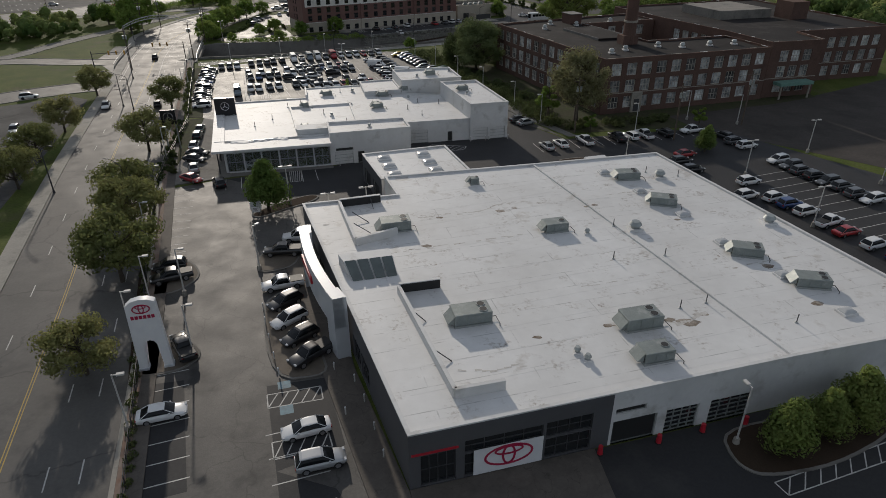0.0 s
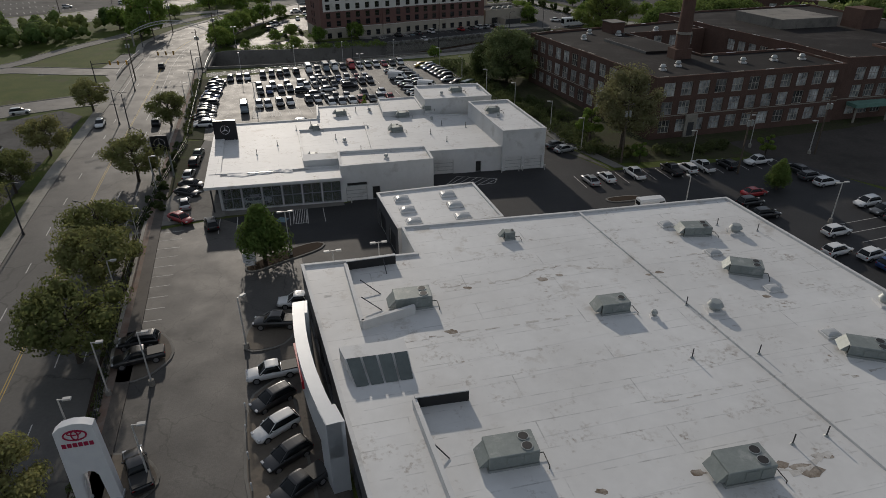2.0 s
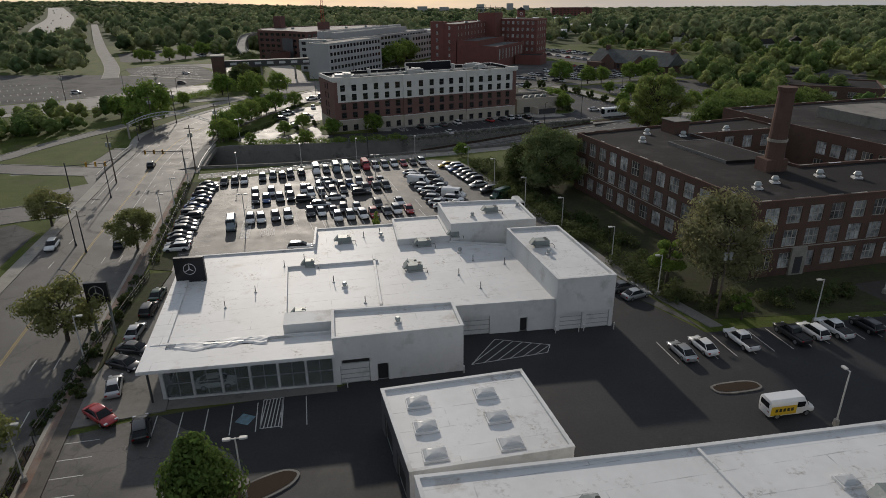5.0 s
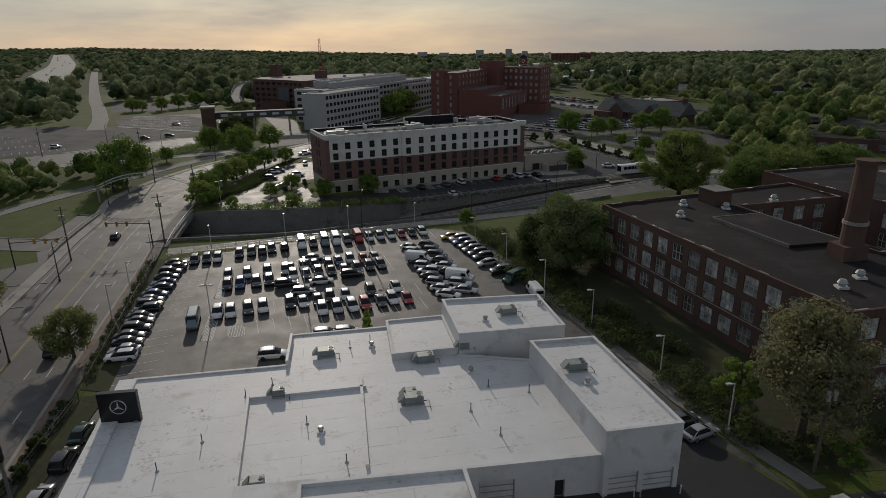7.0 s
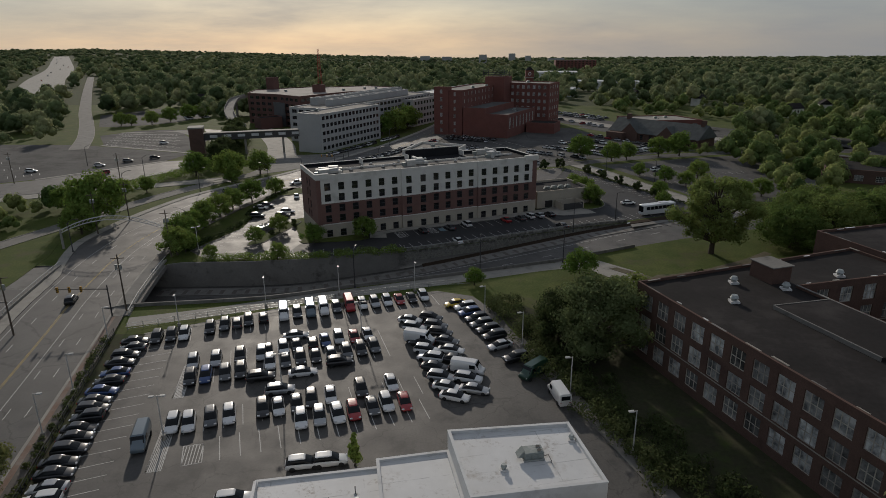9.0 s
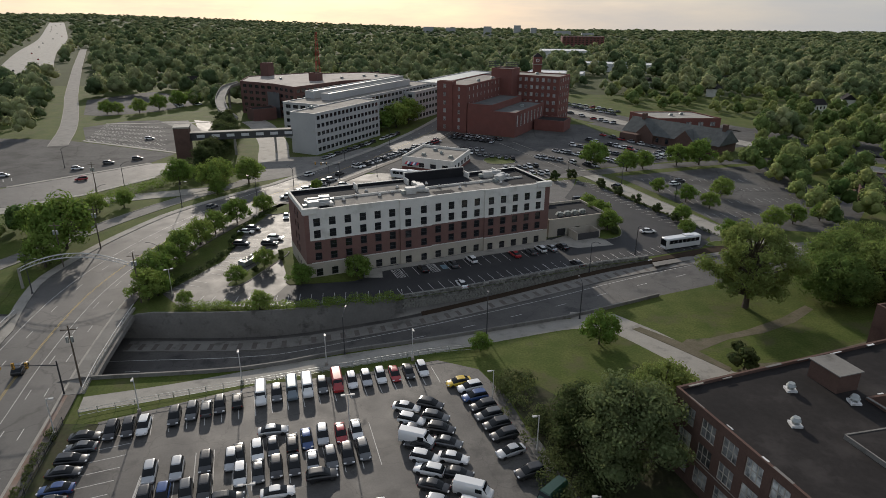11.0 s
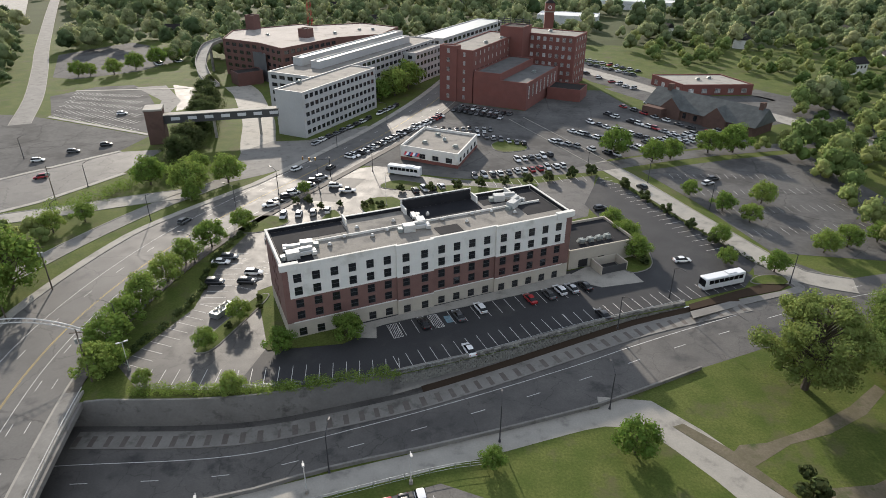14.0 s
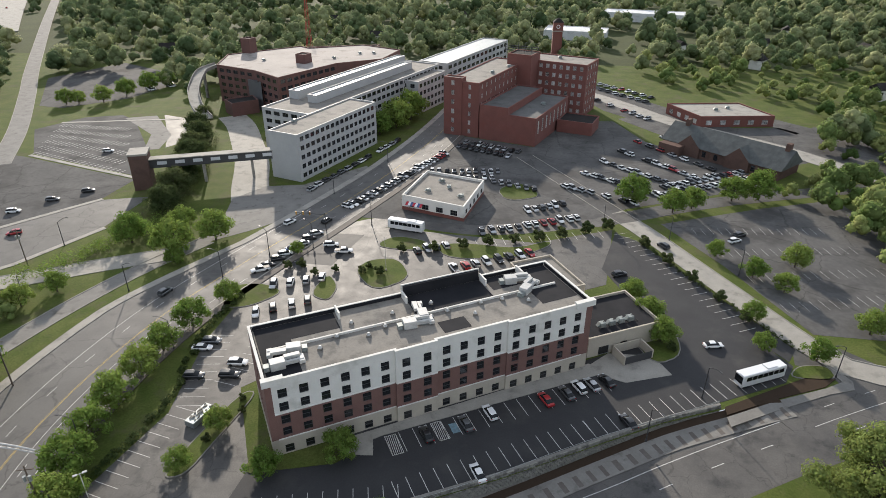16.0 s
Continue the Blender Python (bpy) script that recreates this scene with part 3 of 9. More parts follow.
# the bridge over the sunken street
bridge = empty("road_bridge", -103, 228, 0)
tagged(bridge, "concrete road bridge with pale railings over the sunken street", "bridge", kind="structure")
bs = [p for p in resample(CENTRE, 2) if 206 < p.y < 243]
part("deck", strip([p - Vector((-103, 228)) for p in bs], -26, 13.6, -1.1, -0.02), CONCRETE_OLD, bridge)
for d in (12.6, -12.4):
    ln = [p - Vector((-103, 228)) for p in bs]
    part("parapet", strip(ln, d, d + 0.35, -0.9, 0.55), CONCRETE, bridge, "pale concrete bridge parapet")
    e0 = offset(ln, d + 0.17)
    for a, b in zip(e0[::1], e0[1::1]):
        part("railing_post", tube((a.x, a.y, 0.55), (a.x, a.y, 1.35), 0.05, n=5), POLE, bridge)
    part("handrail", strip(ln, d + 0.1, d + 0.24, 1.3, 1.4), POLE, bridge)
part("footway", strip([p - Vector((-103, 228)) for p in bs], 9.46, 12.6, -0.02, 0.225), CONCRETE_OLD, bridge)

# side roads
LEVEL = [0.004]


def laid(bmx):
    """Lays a strip on the falling land in the distance."""
    for v in bmx.verts:
        v.co.z += float(fall(v.co.x, v.co.y)) + min(1.2, max(0.0, v.co.y - EDGE) * 0.008)
    return bmx


def road(name, pts, w, material, label, kerb=True, lines=()):
    ln = resample(pts, 5)
    LEVEL[0] += 0.004
    z = LEVEL[0]
    setting(link("road_" + name, laid(strip(ln, -w / 2, w / 2, -0.3, z)), material), label, "road")
    if kerb:
        for i, d in enumerate((w / 2, -w / 2 - 0.25)):
            setting(link("kerb_%s_%d" % (name, i + 1), laid(strip(ln, d, d + 0.25, -0.2, 0.15)), CONCRETE), "pale concrete kerb", "kerb")
    for i, (d, a, g, m) in enumerate(lines):
        setting(link("trim_%s_line_%d" % (name, i + 1), laid(dashes(ln, d, z + 0.006, a, g, 0.13)), m), "worn painted road line", "road marking")
    return ln


road("lane_south", [(-80, 209), (-66, 214.5), (-50, 222), (-35, 228.5), (-16, 236.5), (4, 245.5), (13, 248.5)], 4.6, CONCRETE, "pale worn concrete lane behind the car lot", kerb=False)
road("lane_school", [(8, 248.5), (16.5, 248.5), (22.5, 242.5), (27.5, 236.5), (33, 228), (36.5, 219), (39, 212)], 8.0, CONCRETE, "cracked pale concrete lane", kerb=False)
road("street_east", [(46, 280.8), (60, 288), (78, 296), (110, 306), (160, 318), (260, 335)], 14.5, ASPHALT, "grey asphalt street", kerb=False, lines=((0, 900, 0.1, LINE), (3.6, 3, 9, LINE), (-3.6, 3, 9, LINE)))
road("street_north", [(78, 300), (66, 304), (60.5, 312), (47.5, 340), (34.5, 369), (25, 387), (12, 412), (-4, 442)], 7.4, CONCRETE, "pale concrete street beside the hotel lot")
road("street_cross", [(-80, 352), (-52, 371), (-20, 368), (12, 376), (30, 383), (62, 398), (110, 414), (170, 430)], 8.0, ASPHALT, "grey asphalt street behind the hotel", kerb=False)
road("side_west", [(-93, 183), (-101, 180.5), (-112, 174), (-128, 159), (-152, 130)], 12, ROADWAY, "asphalt side road meeting the main road")
road("turn_west", [(-110, 212.6), (-124, 213), (-136, 214.3), (-150, 213), (-190, 200)], 8.5, ROADWAY, "narrow asphalt turning road")
road("ramp_west", [(-170, 205), (-150, 220), (-147, 233), (-144.0, 248.7), (-137.0, 274.8), (-130.5, 300), (-124.5, 318), (-117.5, 334), (-107, 352)], 6.0, CONCRETE_OLD, "narrow pale ramp between grass verges")
road("slip_west", [(-210, 285), (-188, 300), (-172, 311), (-146, 325), (-130, 334), (-114, 342)], 8, CONCRETE, "pale concrete slip road")
road("creek_road", [(-98, 368), (-109, 395), (-119, 424), (-131, 450), (-143, 474), (-154, 490)], 14, CONCRETE, "pale concrete drive beside the creek", kerb=False)
road("hill_road", [(-222, 410), (-248, 457), (-290, 523), (-338, 596), (-460, 790), (-640, 1080)], 8.5, CONCRETE_OLD, "long pale straight road climbing through woods")
road("far_street", [(-8, 590), (38, 552), (74, 499), (108, 466), (138, 425), (180, 380), (300, 330)], 11, CONCRETE, "pale concrete street")
fw = road("freeway", [(-470, 720), (-585, 890), (-680, 1035), (-890, 1370), (-1250, 1900), (-1700, 2560)], 50, CONCRETE, "wide pale concrete freeway", kerb=False)

# paved lots: (name, outline, material, height, label)
LOTS = [
    ("lot_dealer_front", [(-27.2, 30), (-2, 30), (-10.5, 57), (-20, 84), (-25, 99), (-30, 104.5), (-41, 110.5), (-50.5, 105.5), (-39.5, 73), (-28.4, 38)], ASPHALT, 0.03, "worn grey asphalt car park"),
    ("lot_dealer_south", [(-10, 5), (75, 5), (80, 60), (56, 54.1), (34.3, 48.6), (15.5, 43.3), (14.0, 42.9), (11, 30), (-2, 30)], FRESH_AND_SHADED, 0.028, "dark sealed asphalt yard"),
    ("lot_between", [(-41, 110.3), (-30, 104.6), (-24, 98), (-19, 86), (-9, 90), (-12, 97), (38.5, 107.5), (58.5, 53.5), (82, 60), (88, 105), (62, 141), (27, 133), (13.5, 152), (5.5, 152), (6.5, 132), (-6, 121), (-22, 117)], FRESH_AND_SHADED, 0.026, "dark sealed asphalt yard between the showrooms"),
    ("lot_cars", [(-53.5, 146), (-32, 151), (-20, 164), (-12, 167), (5, 160), (13, 152), (27.5, 133.5), (18.5, 150), (3.5, 189), (-6.5, 217.5), (-12, 226.5), (-20, 229), (-34, 223), (-52, 217.5), (-74, 204.5), (-66, 172), (-59, 150)], ASPHALT, 0.027, "worn grey asphalt stock car park"),
    ("lot_display", [(-51.5, 106.5), (-40.5, 111.2), (-43.3, 121), (-52.5, 146.5), (-58, 149), (-54, 128)], CONCRETE_OLD, 0.16, "raised concrete display strip beside the showroom"),
    ("lot_hotel_west", [(-80.5, 246.5), (-62, 248.5), (-60, 262), (-70, 284), (-64, 290), (-20, 316), (16, 336), (23, 372), (-3, 360), (-48, 366), (-62, 368), (-76, 360), (-83, 322), (-85, 300), (-82, 275), (-88, 253)], ASPHALT, 0.03, "grey asphalt hotel car park"),
    # dark tone here puts the cast shadow of the hotel into the colour
    ("lot_hotel_front", [(-62, 248.4), (-48, 251), (-29.5, 256.6), (-10, 266.6), (6, 275.6), (33, 288.6), (50, 296.8), (54, 303), (47, 316), (30, 342), (24, 371), (16, 345), (27, 312), (5, 300), (-40, 274), (-56, 264), (-60, 262)], FRESH_AND_SHADED, 0.034, "asphalt hotel car park darkened for the hotel shadow"),
    ("lot_east", [(64, 316.5), (100, 314), (119, 342), (108, 405), (78, 394.5), (40, 378), (52.5, 350)], FAR_ASPHALT, 0.027, "empty cracked grey car park"),
    ("lot_works", [(-66, 374), (-22, 371), (18, 380), (31, 390), (92, 418), (88, 428), (52, 468), (42, 500), (18, 500), (0, 455), (-40, 471), (-36, 462), (-57, 412)], FAR_ASPHALT, 0.027, "grey asphalt works car park"),
    ("lot_works_far", [(40, 520), (62, 492), (84, 478), (118, 466), (75, 530), (28, 600), (2, 620)], FAR_ASPHALT, 0.027, "grey asphalt car park"),
    ("lot_west", [(-159.5, 380.6), (-193, 337.6), (-310, 249), (-400, 290), (-300, 424), (-232, 424), (-218, 420.6), (-157.4, 399.6)], FAR_ASPHALT, 0.027, "large empty grey car park"),
    ("lot_west_upper", [(-217, 424.5), (-158.5, 403.4), (-163, 420), (-172, 437), (-200, 478), (-211, 486), (-228, 480), (-240, 458)], FAR_ASPHALT, 0.027, "empty grey car park with fine bay lines"),
    ("lot_west_far", [(-304, 562), (-281, 613), (-237, 587), (-217, 551), (-226, 519), (-251, 496), (-266, 499)], FAR_ASPHALT, 0.027, "grey car park below the woods"),
    ("boulevard", [(-173.6, 313.4), (-158, 331), (-145.5, 357), (-143, 384), (-158.4, 379.6), (-178, 356), (-191.6, 336.8), (-300, 250), (-268, 218), (-200, 288)], ROADWAY, 0.025, "wide grey boulevard by the western car parks"),
    ("lot_gas", [(-200, 50), (-60, 40), (-72, 84), (-79.5, 112), (-89, 146), (-95, 166.5), (-103, 171), (-108, 165), (-120, 156), (-150, 122), (-220, 120)], FAR_ASPHALT, 0.024, "grey paved forecourt west of the road"),
    ("plaza_offices", [(-112, 346), (-96, 360), (-84, 374), (-76, 392), (-66, 418), (-70, 424), (-90, 401), (-104, 398), (-112, 385), (-108, 365)], CONCRETE_OLD, 0.045, "pale concrete forecourt before the offices"),
    ("lot_ramp", [(-190, 489), (-168, 481), (-157, 452), (-164, 438), (-172, 456)], ASPHALT, 0.03, "small grey car park below the ramp"),
    ("pale_strip", [(-207, 481), (-193, 487), (-170, 456), (-166, 436), (-172, 434), (-180, 456)], CONCRETE_OLD, 0.045, "pale concrete drive beside the car park"),
    ("lot_church", [(90, 432), (120, 448), (150, 420), (190, 400), (210, 440), (140, 500), (110, 470)], FAR_ASPHALT, 0.024, "grey car park beside the church"),
    ("yard_school", [(58, 141.5), (98, 104), (180, 150), (140, 192), (100, 168), (85, 160), (55, 150)], YARD, 0.02, "bare dusty dark school yard"),
    ("path_school", [(37, 230.5), (41, 227.5), (46, 229), (54, 233), (64, 239.5), (72, 244), (71, 246), (60, 240.5), (50, 235), (42, 233.5)], DIRT, 0.019, "bare dirt track across the grass"),
    ("path_dirt", [(28, 238.5), (31, 236.5), (34.5, 239), (40, 243), (48, 246.2), (57, 252), (64, 259), (63, 261), (55, 254), (45, 247.4), (36, 243), (31, 242)], DIRT, 0.0185, "bare dirt track across the grass"),
    ("rubble_strip", [(20.5, 245.5), (22.5, 246.5), (29, 241), (36.5, 231.2), (35.6, 229.8), (28, 238)], DIRT, 0.06, "crumbled earth edge of the lane"),
]
LOTS += [
    ("lawn_junction", [(-144, 218.6), (-117, 217.8), (-119, 230), (-123, 247), (-130, 263), (-142, 240)], GRASS, 0.06, "trimmed green lawn beside the road junction"),
    ("lot_hotel_northwest", [(-88, 333), (-77.4, 361), (-58, 360.4), (-63.6, 339.4), (-71, 339.8)], FRESH_AND_SHADED, 0.037, "dark sealed asphalt of the angled bays"),
    ("yard_church", [(45, 505), (72, 518), (84, 492), (122, 497), (150, 462), (118, 452), (100, 470), (62, 478)], FAR_ASPHALT, 0.02, "grey asphalt between the brick hall and the church"),
    ("yard_link", [(-31, 106), (-27, 92), (-20, 80), (-6, 84), (-6, 97), (-12, 110), (-20, 112)], FRESH_AND_SHADED, 0.021, "dark sealed asphalt at the showroom corner"),
    ("junction_west", [(-95, 172), (-103.5, 188.5), (-113, 193), (-105.5, 201), (-111, 208), (-117, 217), (-119, 224), (-99, 224), (-90, 200)], ROADWAY, 0.05, "wide worn asphalt junction beside the main road"),
    ("lot_hotel_east", [(23.0, 369.6), (29.6, 364.6), (57.0, 309.5), (53.6, 304.5), (46.4, 316.5), (29.4, 342.6)], FRESH_AND_SHADED, 0.032, "dark sealed asphalt bays beside the street"),
    ("lot_graveyard", [(118, 500), (126, 512), (160, 470), (200, 440), (190, 426), (150, 448)], FAR_ASPHALT, 0.02, "grey car park below the flat brick hall"),
    ("road_junction", [(46, 271.2), (62, 279.0), (90, 290), (92, 305), (76, 303), (68, 311), (57, 312), (54.5, 303.5), (60, 303), (62, 297), (57, 294.5), (46, 289.6)], ASPHALT, 0.012, "grey asphalt street junction"),
    ("pavement_widening", [(28, 226), (31, 216), (41, 215), (43.5, 222), (37, 230)], CONCRETE, 0.055, "broken pale concrete lane end"),
    ("front_walk", [(-42.5, 111.0), (-21.5, 116.2), (-22.2, 118.6), (-41.7, 114.2)], CONCRETE_OLD, 0.03, "concrete walk at the showroom glass"),
    ("yard_gap", [(-22, 116.5), (-6, 120.5), (7, 131.5), (6.5, 153), (-8, 150), (-12, 126)], FRESH_AND_SHADED, 0.022, "dark sealed asphalt at the workshop wall"),
]
for nm, poly, m, z, lab in LOTS:
    slab(nm, poly, z, m, lab, "car park", 0.3)
slab("pavement_corner", [(33.5, 281.5), (46, 288), (58, 293.6), (64, 295.6), (65, 298.5), (62.5, 304), (61, 303.2), (62.6, 298.2), (58, 295.6), (46, 290.6), (33.5, 284.3)], 0.13, CONCRETE_OLD, "pale concrete corner pavement", "pavement")
slab("bed_corner", [(33.8, 285), (46, 291), (58, 296), (61.5, 299), (57, 300), (50, 296.2), (34, 287.4)], 0.16, MULCH, "dark planted bed above the street corner", "planting bed", 0.3)
slab("bays_dealer", [(-15.2, 40.4), (-9.5, 38.5), (-3.6, 30.2), (-9, 30.2), (-13.2, 34), (-19.0, 52.0), (-12.8, 53.4), (-9.4, 43.6)], 0.034, FRESH_AND_SHADED, "dark sealed asphalt of the parking bays", "car park")
slab("bays_road_side", [(-27.6, 36.5), (-22.6, 38.2), (-28.2, 53.0), (-33.0, 52.0)], 0.034, FRESH_AND_SHADED, "dark sealed asphalt of the parking bays", "car park")
slab("bed_fence", [(-27.0, 34.0), (-26.2, 34.4), (-36.2, 62.2), (-44.0, 83.2), (-51.4, 104.6), (-52.6, 104.2), (-45.2, 82.8), (-37.6, 61.8)], 0.17, MULCH, "dark planted strip along the fence", "planting bed")
slab("pavement_dealer", [(-12.5, 52), (-3.5, 30), (-0.5, 30), (-3, 38), (-12, 60), (-20.5, 84), (-25, 84), (-18, 66)], 0.15, PAVING, "brown-grey concrete walk along the showroom", "pavement")
slab("pavement_entrance", [(-3, 38.2), (14.2, 43), (15, 36), (-1, 30)], 0.14, PAVING, "brown-grey concrete entrance apron", "pavement")
slab("pavement_school", [(18.5, 150.5), (28, 134.5), (30, 135), (20.5, 151.5), (-2, 207), (-4, 206)], 0.12, CONCRETE_OLD, "narrow concrete kerb walk below the school bank", "pavement")
slab("pavement_hotel", [(-42, 267.0), (-37.4, 267.3), (-38.2, 271.4), (-36.5, 272.6), (8.6, 295.6), (14.6, 293.4), (15, 295), (7, 299.5), (-43, 271.5)], 0.16, CONCRETE, "pale concrete walk at the hotel wall", "pavement")
slab("lawn_hotel", [(-61, 262.3), (-59.5, 260.8), (-44.3, 264.6), (-42.2, 266.6), (-43.2, 271.4), (-56, 264.9), (-58, 268)], 0.17, GRASS, "trimmed lawn strip at the hotel wall", "lawn", 0.3)
for nm_, a_, b_ in (("walk_west_1", (-217.2, 422.6), (-157.6, 401.4)), ("walk_west_2", (-192.4, 337.2), (-159, 380.2)), ("walk_west_3", (-173, 312.6), (-157.4, 331.2)), ("walk_west_4", (-157.4, 331.2), (-144.6, 357.4)), ("walk_west_5", (-234, 470), (-178, 482))):
    u_ = (Vector(b_) - Vector(a_)).normalized()
    k_ = Vector((-u_.y, u_.x)) * 0.95
    slab("pavement_" + nm_, [tuple(Vector(a_) - k_), tuple(Vector(b_) - k_), tuple(Vector(b_) + k_), tuple(Vector(a_) + k_)], 0.13, CONCRETE, "pale concrete walk between car parks", "pavement")
slab("bank_school", [(16.5, 160), (29, 137), (58, 141.4), (55, 150), (85, 160), (100, 167), (100, 171), (84, 165.8), (38.5, 152), (17.6, 204), (-1, 222), (-6.5, 218)], 0.03, BANK, "dark bare earth bank below the school", "bank")
slab("bed_stock", [(-58.5, 149.5), (-65.8, 172), (-73.6, 204), (-79.5, 203.5), (-70, 171), (-62.8, 150)], 0.08, BANK, "dark planted strip beside the stock cars", "planting bed")
slab("bed_display", [(-51.7, 106.5), (-54.2, 128), (-58.2, 149), (-62, 148), (-57.2, 124), (-53.4, 106)], 0.12, BANK, "dark planted strip beside the showroom drive", "planting bed")
slab("apron_hotel", [(7, 299), (14.8, 293.6), (25.4, 297.2), (22.4, 304), (12, 304)], 0.05, CONCRETE, "pale concrete service apron", "pavement")

# kerbed islands
ISLANDS = [
    ([(-34.5, 53.0), (-29, 54.4), (-27.4, 57.5), (-30.5, 60.5), (-36.5, 60.3)], TANPAVE, "kerbed island under the sign pylon"),
    ([(-40.6, 69.5), (-35.5, 70.2), (-33.4, 75.0), (-37, 79.8), (-43.3, 79.0)], TANPAVE, "kerbed display island"),
    ([(-18.6, 52.7), (-12.4, 53.6), (-14.0, 58), (-19.8, 72), (-21.6, 71), (-23.6, 67.5)], TANPAVE, "kerbed concrete display island"),
    ([(-26.0, 75.2), (-20.8, 77.4), (-21.6, 84.4), (-25.6, 84.6), (-27.3, 80)], TANPAVE, "kerbed concrete display island"),
    ([(-32.4, 94.4), (-30.4, 93.2), (-27, 96.4), (-22.4, 100.2), (-21.8, 102.4), (-24, 102.8), (-29, 98.8)], MULCH, "kerbed mulch island with a tree"),
    ([(26.8, 45.3), (26.6, 41.2), (28.6, 39.4), (36, 40.8), (44.2, 45.0), (46, 49.6), (36, 47.6)], MULCH, "kerbed mulch bed with small trees"),
    ([(24, 118), (30, 119.5), (29, 121.6), (23, 120)], MULCH, "small kerbed island"),
    ([(-75.5, 258), (-71, 259), (-69, 268), (-65.5, 283), (-69, 283), (-73, 270)], GRASS, "kerbed planted strip beside the hotel"),
    ([(-56.4, 337), (-53.5, 344), (-44.6, 346), (-38.8, 334.5), (-48.5, 326)], GRASS, "round kerbed lawn island"),
    ([(-90.5, 325), (-81, 328), (-72.5, 324), (-79.5, 315.5), (-87, 314)], GRASS, "kerbed lawn island with shrubs"),
    ([(-35.4, 355.5), (-25, 358), (-9.4, 355.5), (2.4, 362.5), (1.8, 358), (-9.4, 349), (-29.5, 346.6)], GRASS, "planted kerb strip behind the hotel"),
    ([(-66, 323), (-63.4, 335.2), (-58.6, 328), (-59.6, 319.8)], GRASS, "small kerbed lawn island with shrubs"),
    ([(-52.6, 355.5), (-47.4, 361), (-36.6, 358), (-34.8, 351), (-51, 351.8)], GRASS, "kerbed lawn strip behind the hotel"),
    ([(22, 300), (30, 305), (30, 318), (24, 322), (18, 312)], GRASS, "planted bed beside the hotel annex"),
    ([(51, 298.5), (62, 298.5), (62, 304), (55, 303.5)], GRASS, "kerbed mulch island"),
    ([(-12, 392), (2, 398), (-6, 412), (-16, 404)], GRASS, "lawn beside the low white building"),
]
def rounded(poly):
    for _ in range(2):
        out = []
        for p, q in zip(poly, poly[1:] + poly[:1]):
            p, q = Vector(p), Vector(q)
            out += [tuple(p.lerp(q, 0.22)), tuple(p.lerp(q, 0.78))]
        poly = out
    return poly


for i, (poly, m, lab) in enumerate(ISLANDS):
    poly = rounded(poly if area(poly) > 0 else poly[::-1])
    setting(link("kerb_island_%d" % (i + 1), prism(poly, -0.1, 0.16), CONCRETE_OLD), "weathered concrete kerb ring", "kerb")
    setting(link("trim_island_%d" % (i + 1), prism(inset(poly, 0.28), -0.1, 0.19), m), lab, "planting island")

# bay lines
bm = bmesh.new()
stall_lines(bm, (-28.0, 38.0), (-33.4, 53.0), 6, -5.4, 0.037)
stall_lines(bm, (-43.6, 80.5), (-50.5, 104.5), 9, -5.4, 0.037)
stall_lines(bm, (-9.3, 37.5), (-12.4, 46.5), 3, 5.2, 0.037)
hatch(bm, [(-15.8, 41.8), (-10.6, 43.4), (-11.3, 45.3), (-16.5, 43.9)], 5, 0.037)
hatch(bm, [(-18.0, 48.6), (-12.6, 50.0), (-13.2, 52.0), (-18.6, 50.6)], 5, 0.037)
hatch(bm, [(30, 37.6), (45.4, 43.0), (44.6, 44.6), (29.4, 39.0)], 9, 0.037)
setting(link("trim_dealer_bays", bm, LINE), "worn white parking bay lines", "road marking")
bm = bmesh.new()
stall_lines(bm, (-41.0, 110.3), (-25.0, 115.0), 6, -5.4, 0.036)
hatch(bm, [(-28.5, 108.8), (-26.2, 109.4), (-27.6, 114.6), (-29.8, 114.0)], 6, 0.036)
hatch(bm, [(-5.5, 123.0), (4.5, 126.5), (5.0, 128.5), (-2.5, 129.5)], 6, 0.036)
stall_lines(bm, (19.5, 130.0), (60.0, 141.5), 15, -5.6, 0.036)
stall_lines(bm, (42, 108), (58, 60), 17, 5.4, 0.036)
stall_lines(bm, (62, 112), (76, 74), 14, 5.4, 0.036)
stall_lines(bm, (62, 112), (76, 74), 14, -5.4, 0.036)
setting(link("trim_yard_bays", bm, LINE), "white parking bay lines", "road marking")
bm = bmesh.new()
stall_lines(bm, (-53.4, 178.6), (-20.6, 191.6), 13, -5.6, 0.037)
stall_lines(bm, (-46.0, 173.4), (-19.0, 184.8), 11, -5.6, 0.037)
stall_lines(bm, (-57.6, 191.6), (-27.6, 203.4), 12, 5.4, 0.037)
stall_lines(bm, (-57.6, 191.6), (-27.6, 203.4), 12, -5.4, 0.037)
stall_lines(bm, (-71.0, 205.0), (-21.0, 226.5), 20, -5.6, 0.037)
stall_lines(bm, (-59.5, 151.0), (-72.0, 203.0), 19, -5.4, 0.037, 1.2)
hatch(bm, [(-52.4, 165.1), (-50.6, 165.6), (-53.6, 175.9), (-55.3, 175.6)], 8, 0.037)
hatch(bm, [(-48.4, 166.7), (-46.0, 167.6), (-47.5, 171.6), (-50.0, 170.8)], 6, 0.037)
hatch(bm, [(-57.5, 182.5), (-55.9, 182.8), (-58.8, 192.8), (-60.4, 193.0)], 8, 0.037)
setting(link("trim_stock_bays", bm, LINE), "worn white parking bay lines", "road marking")
bm = bmesh.new()
stall_lines(bm, (-36.1, 272.4), (8.5, 295.2), 17, -5.4, 0.043)
stall_lines(bm, (-62.0, 248.8), (-30.5, 255.6), 12, 5.4, 0.043)
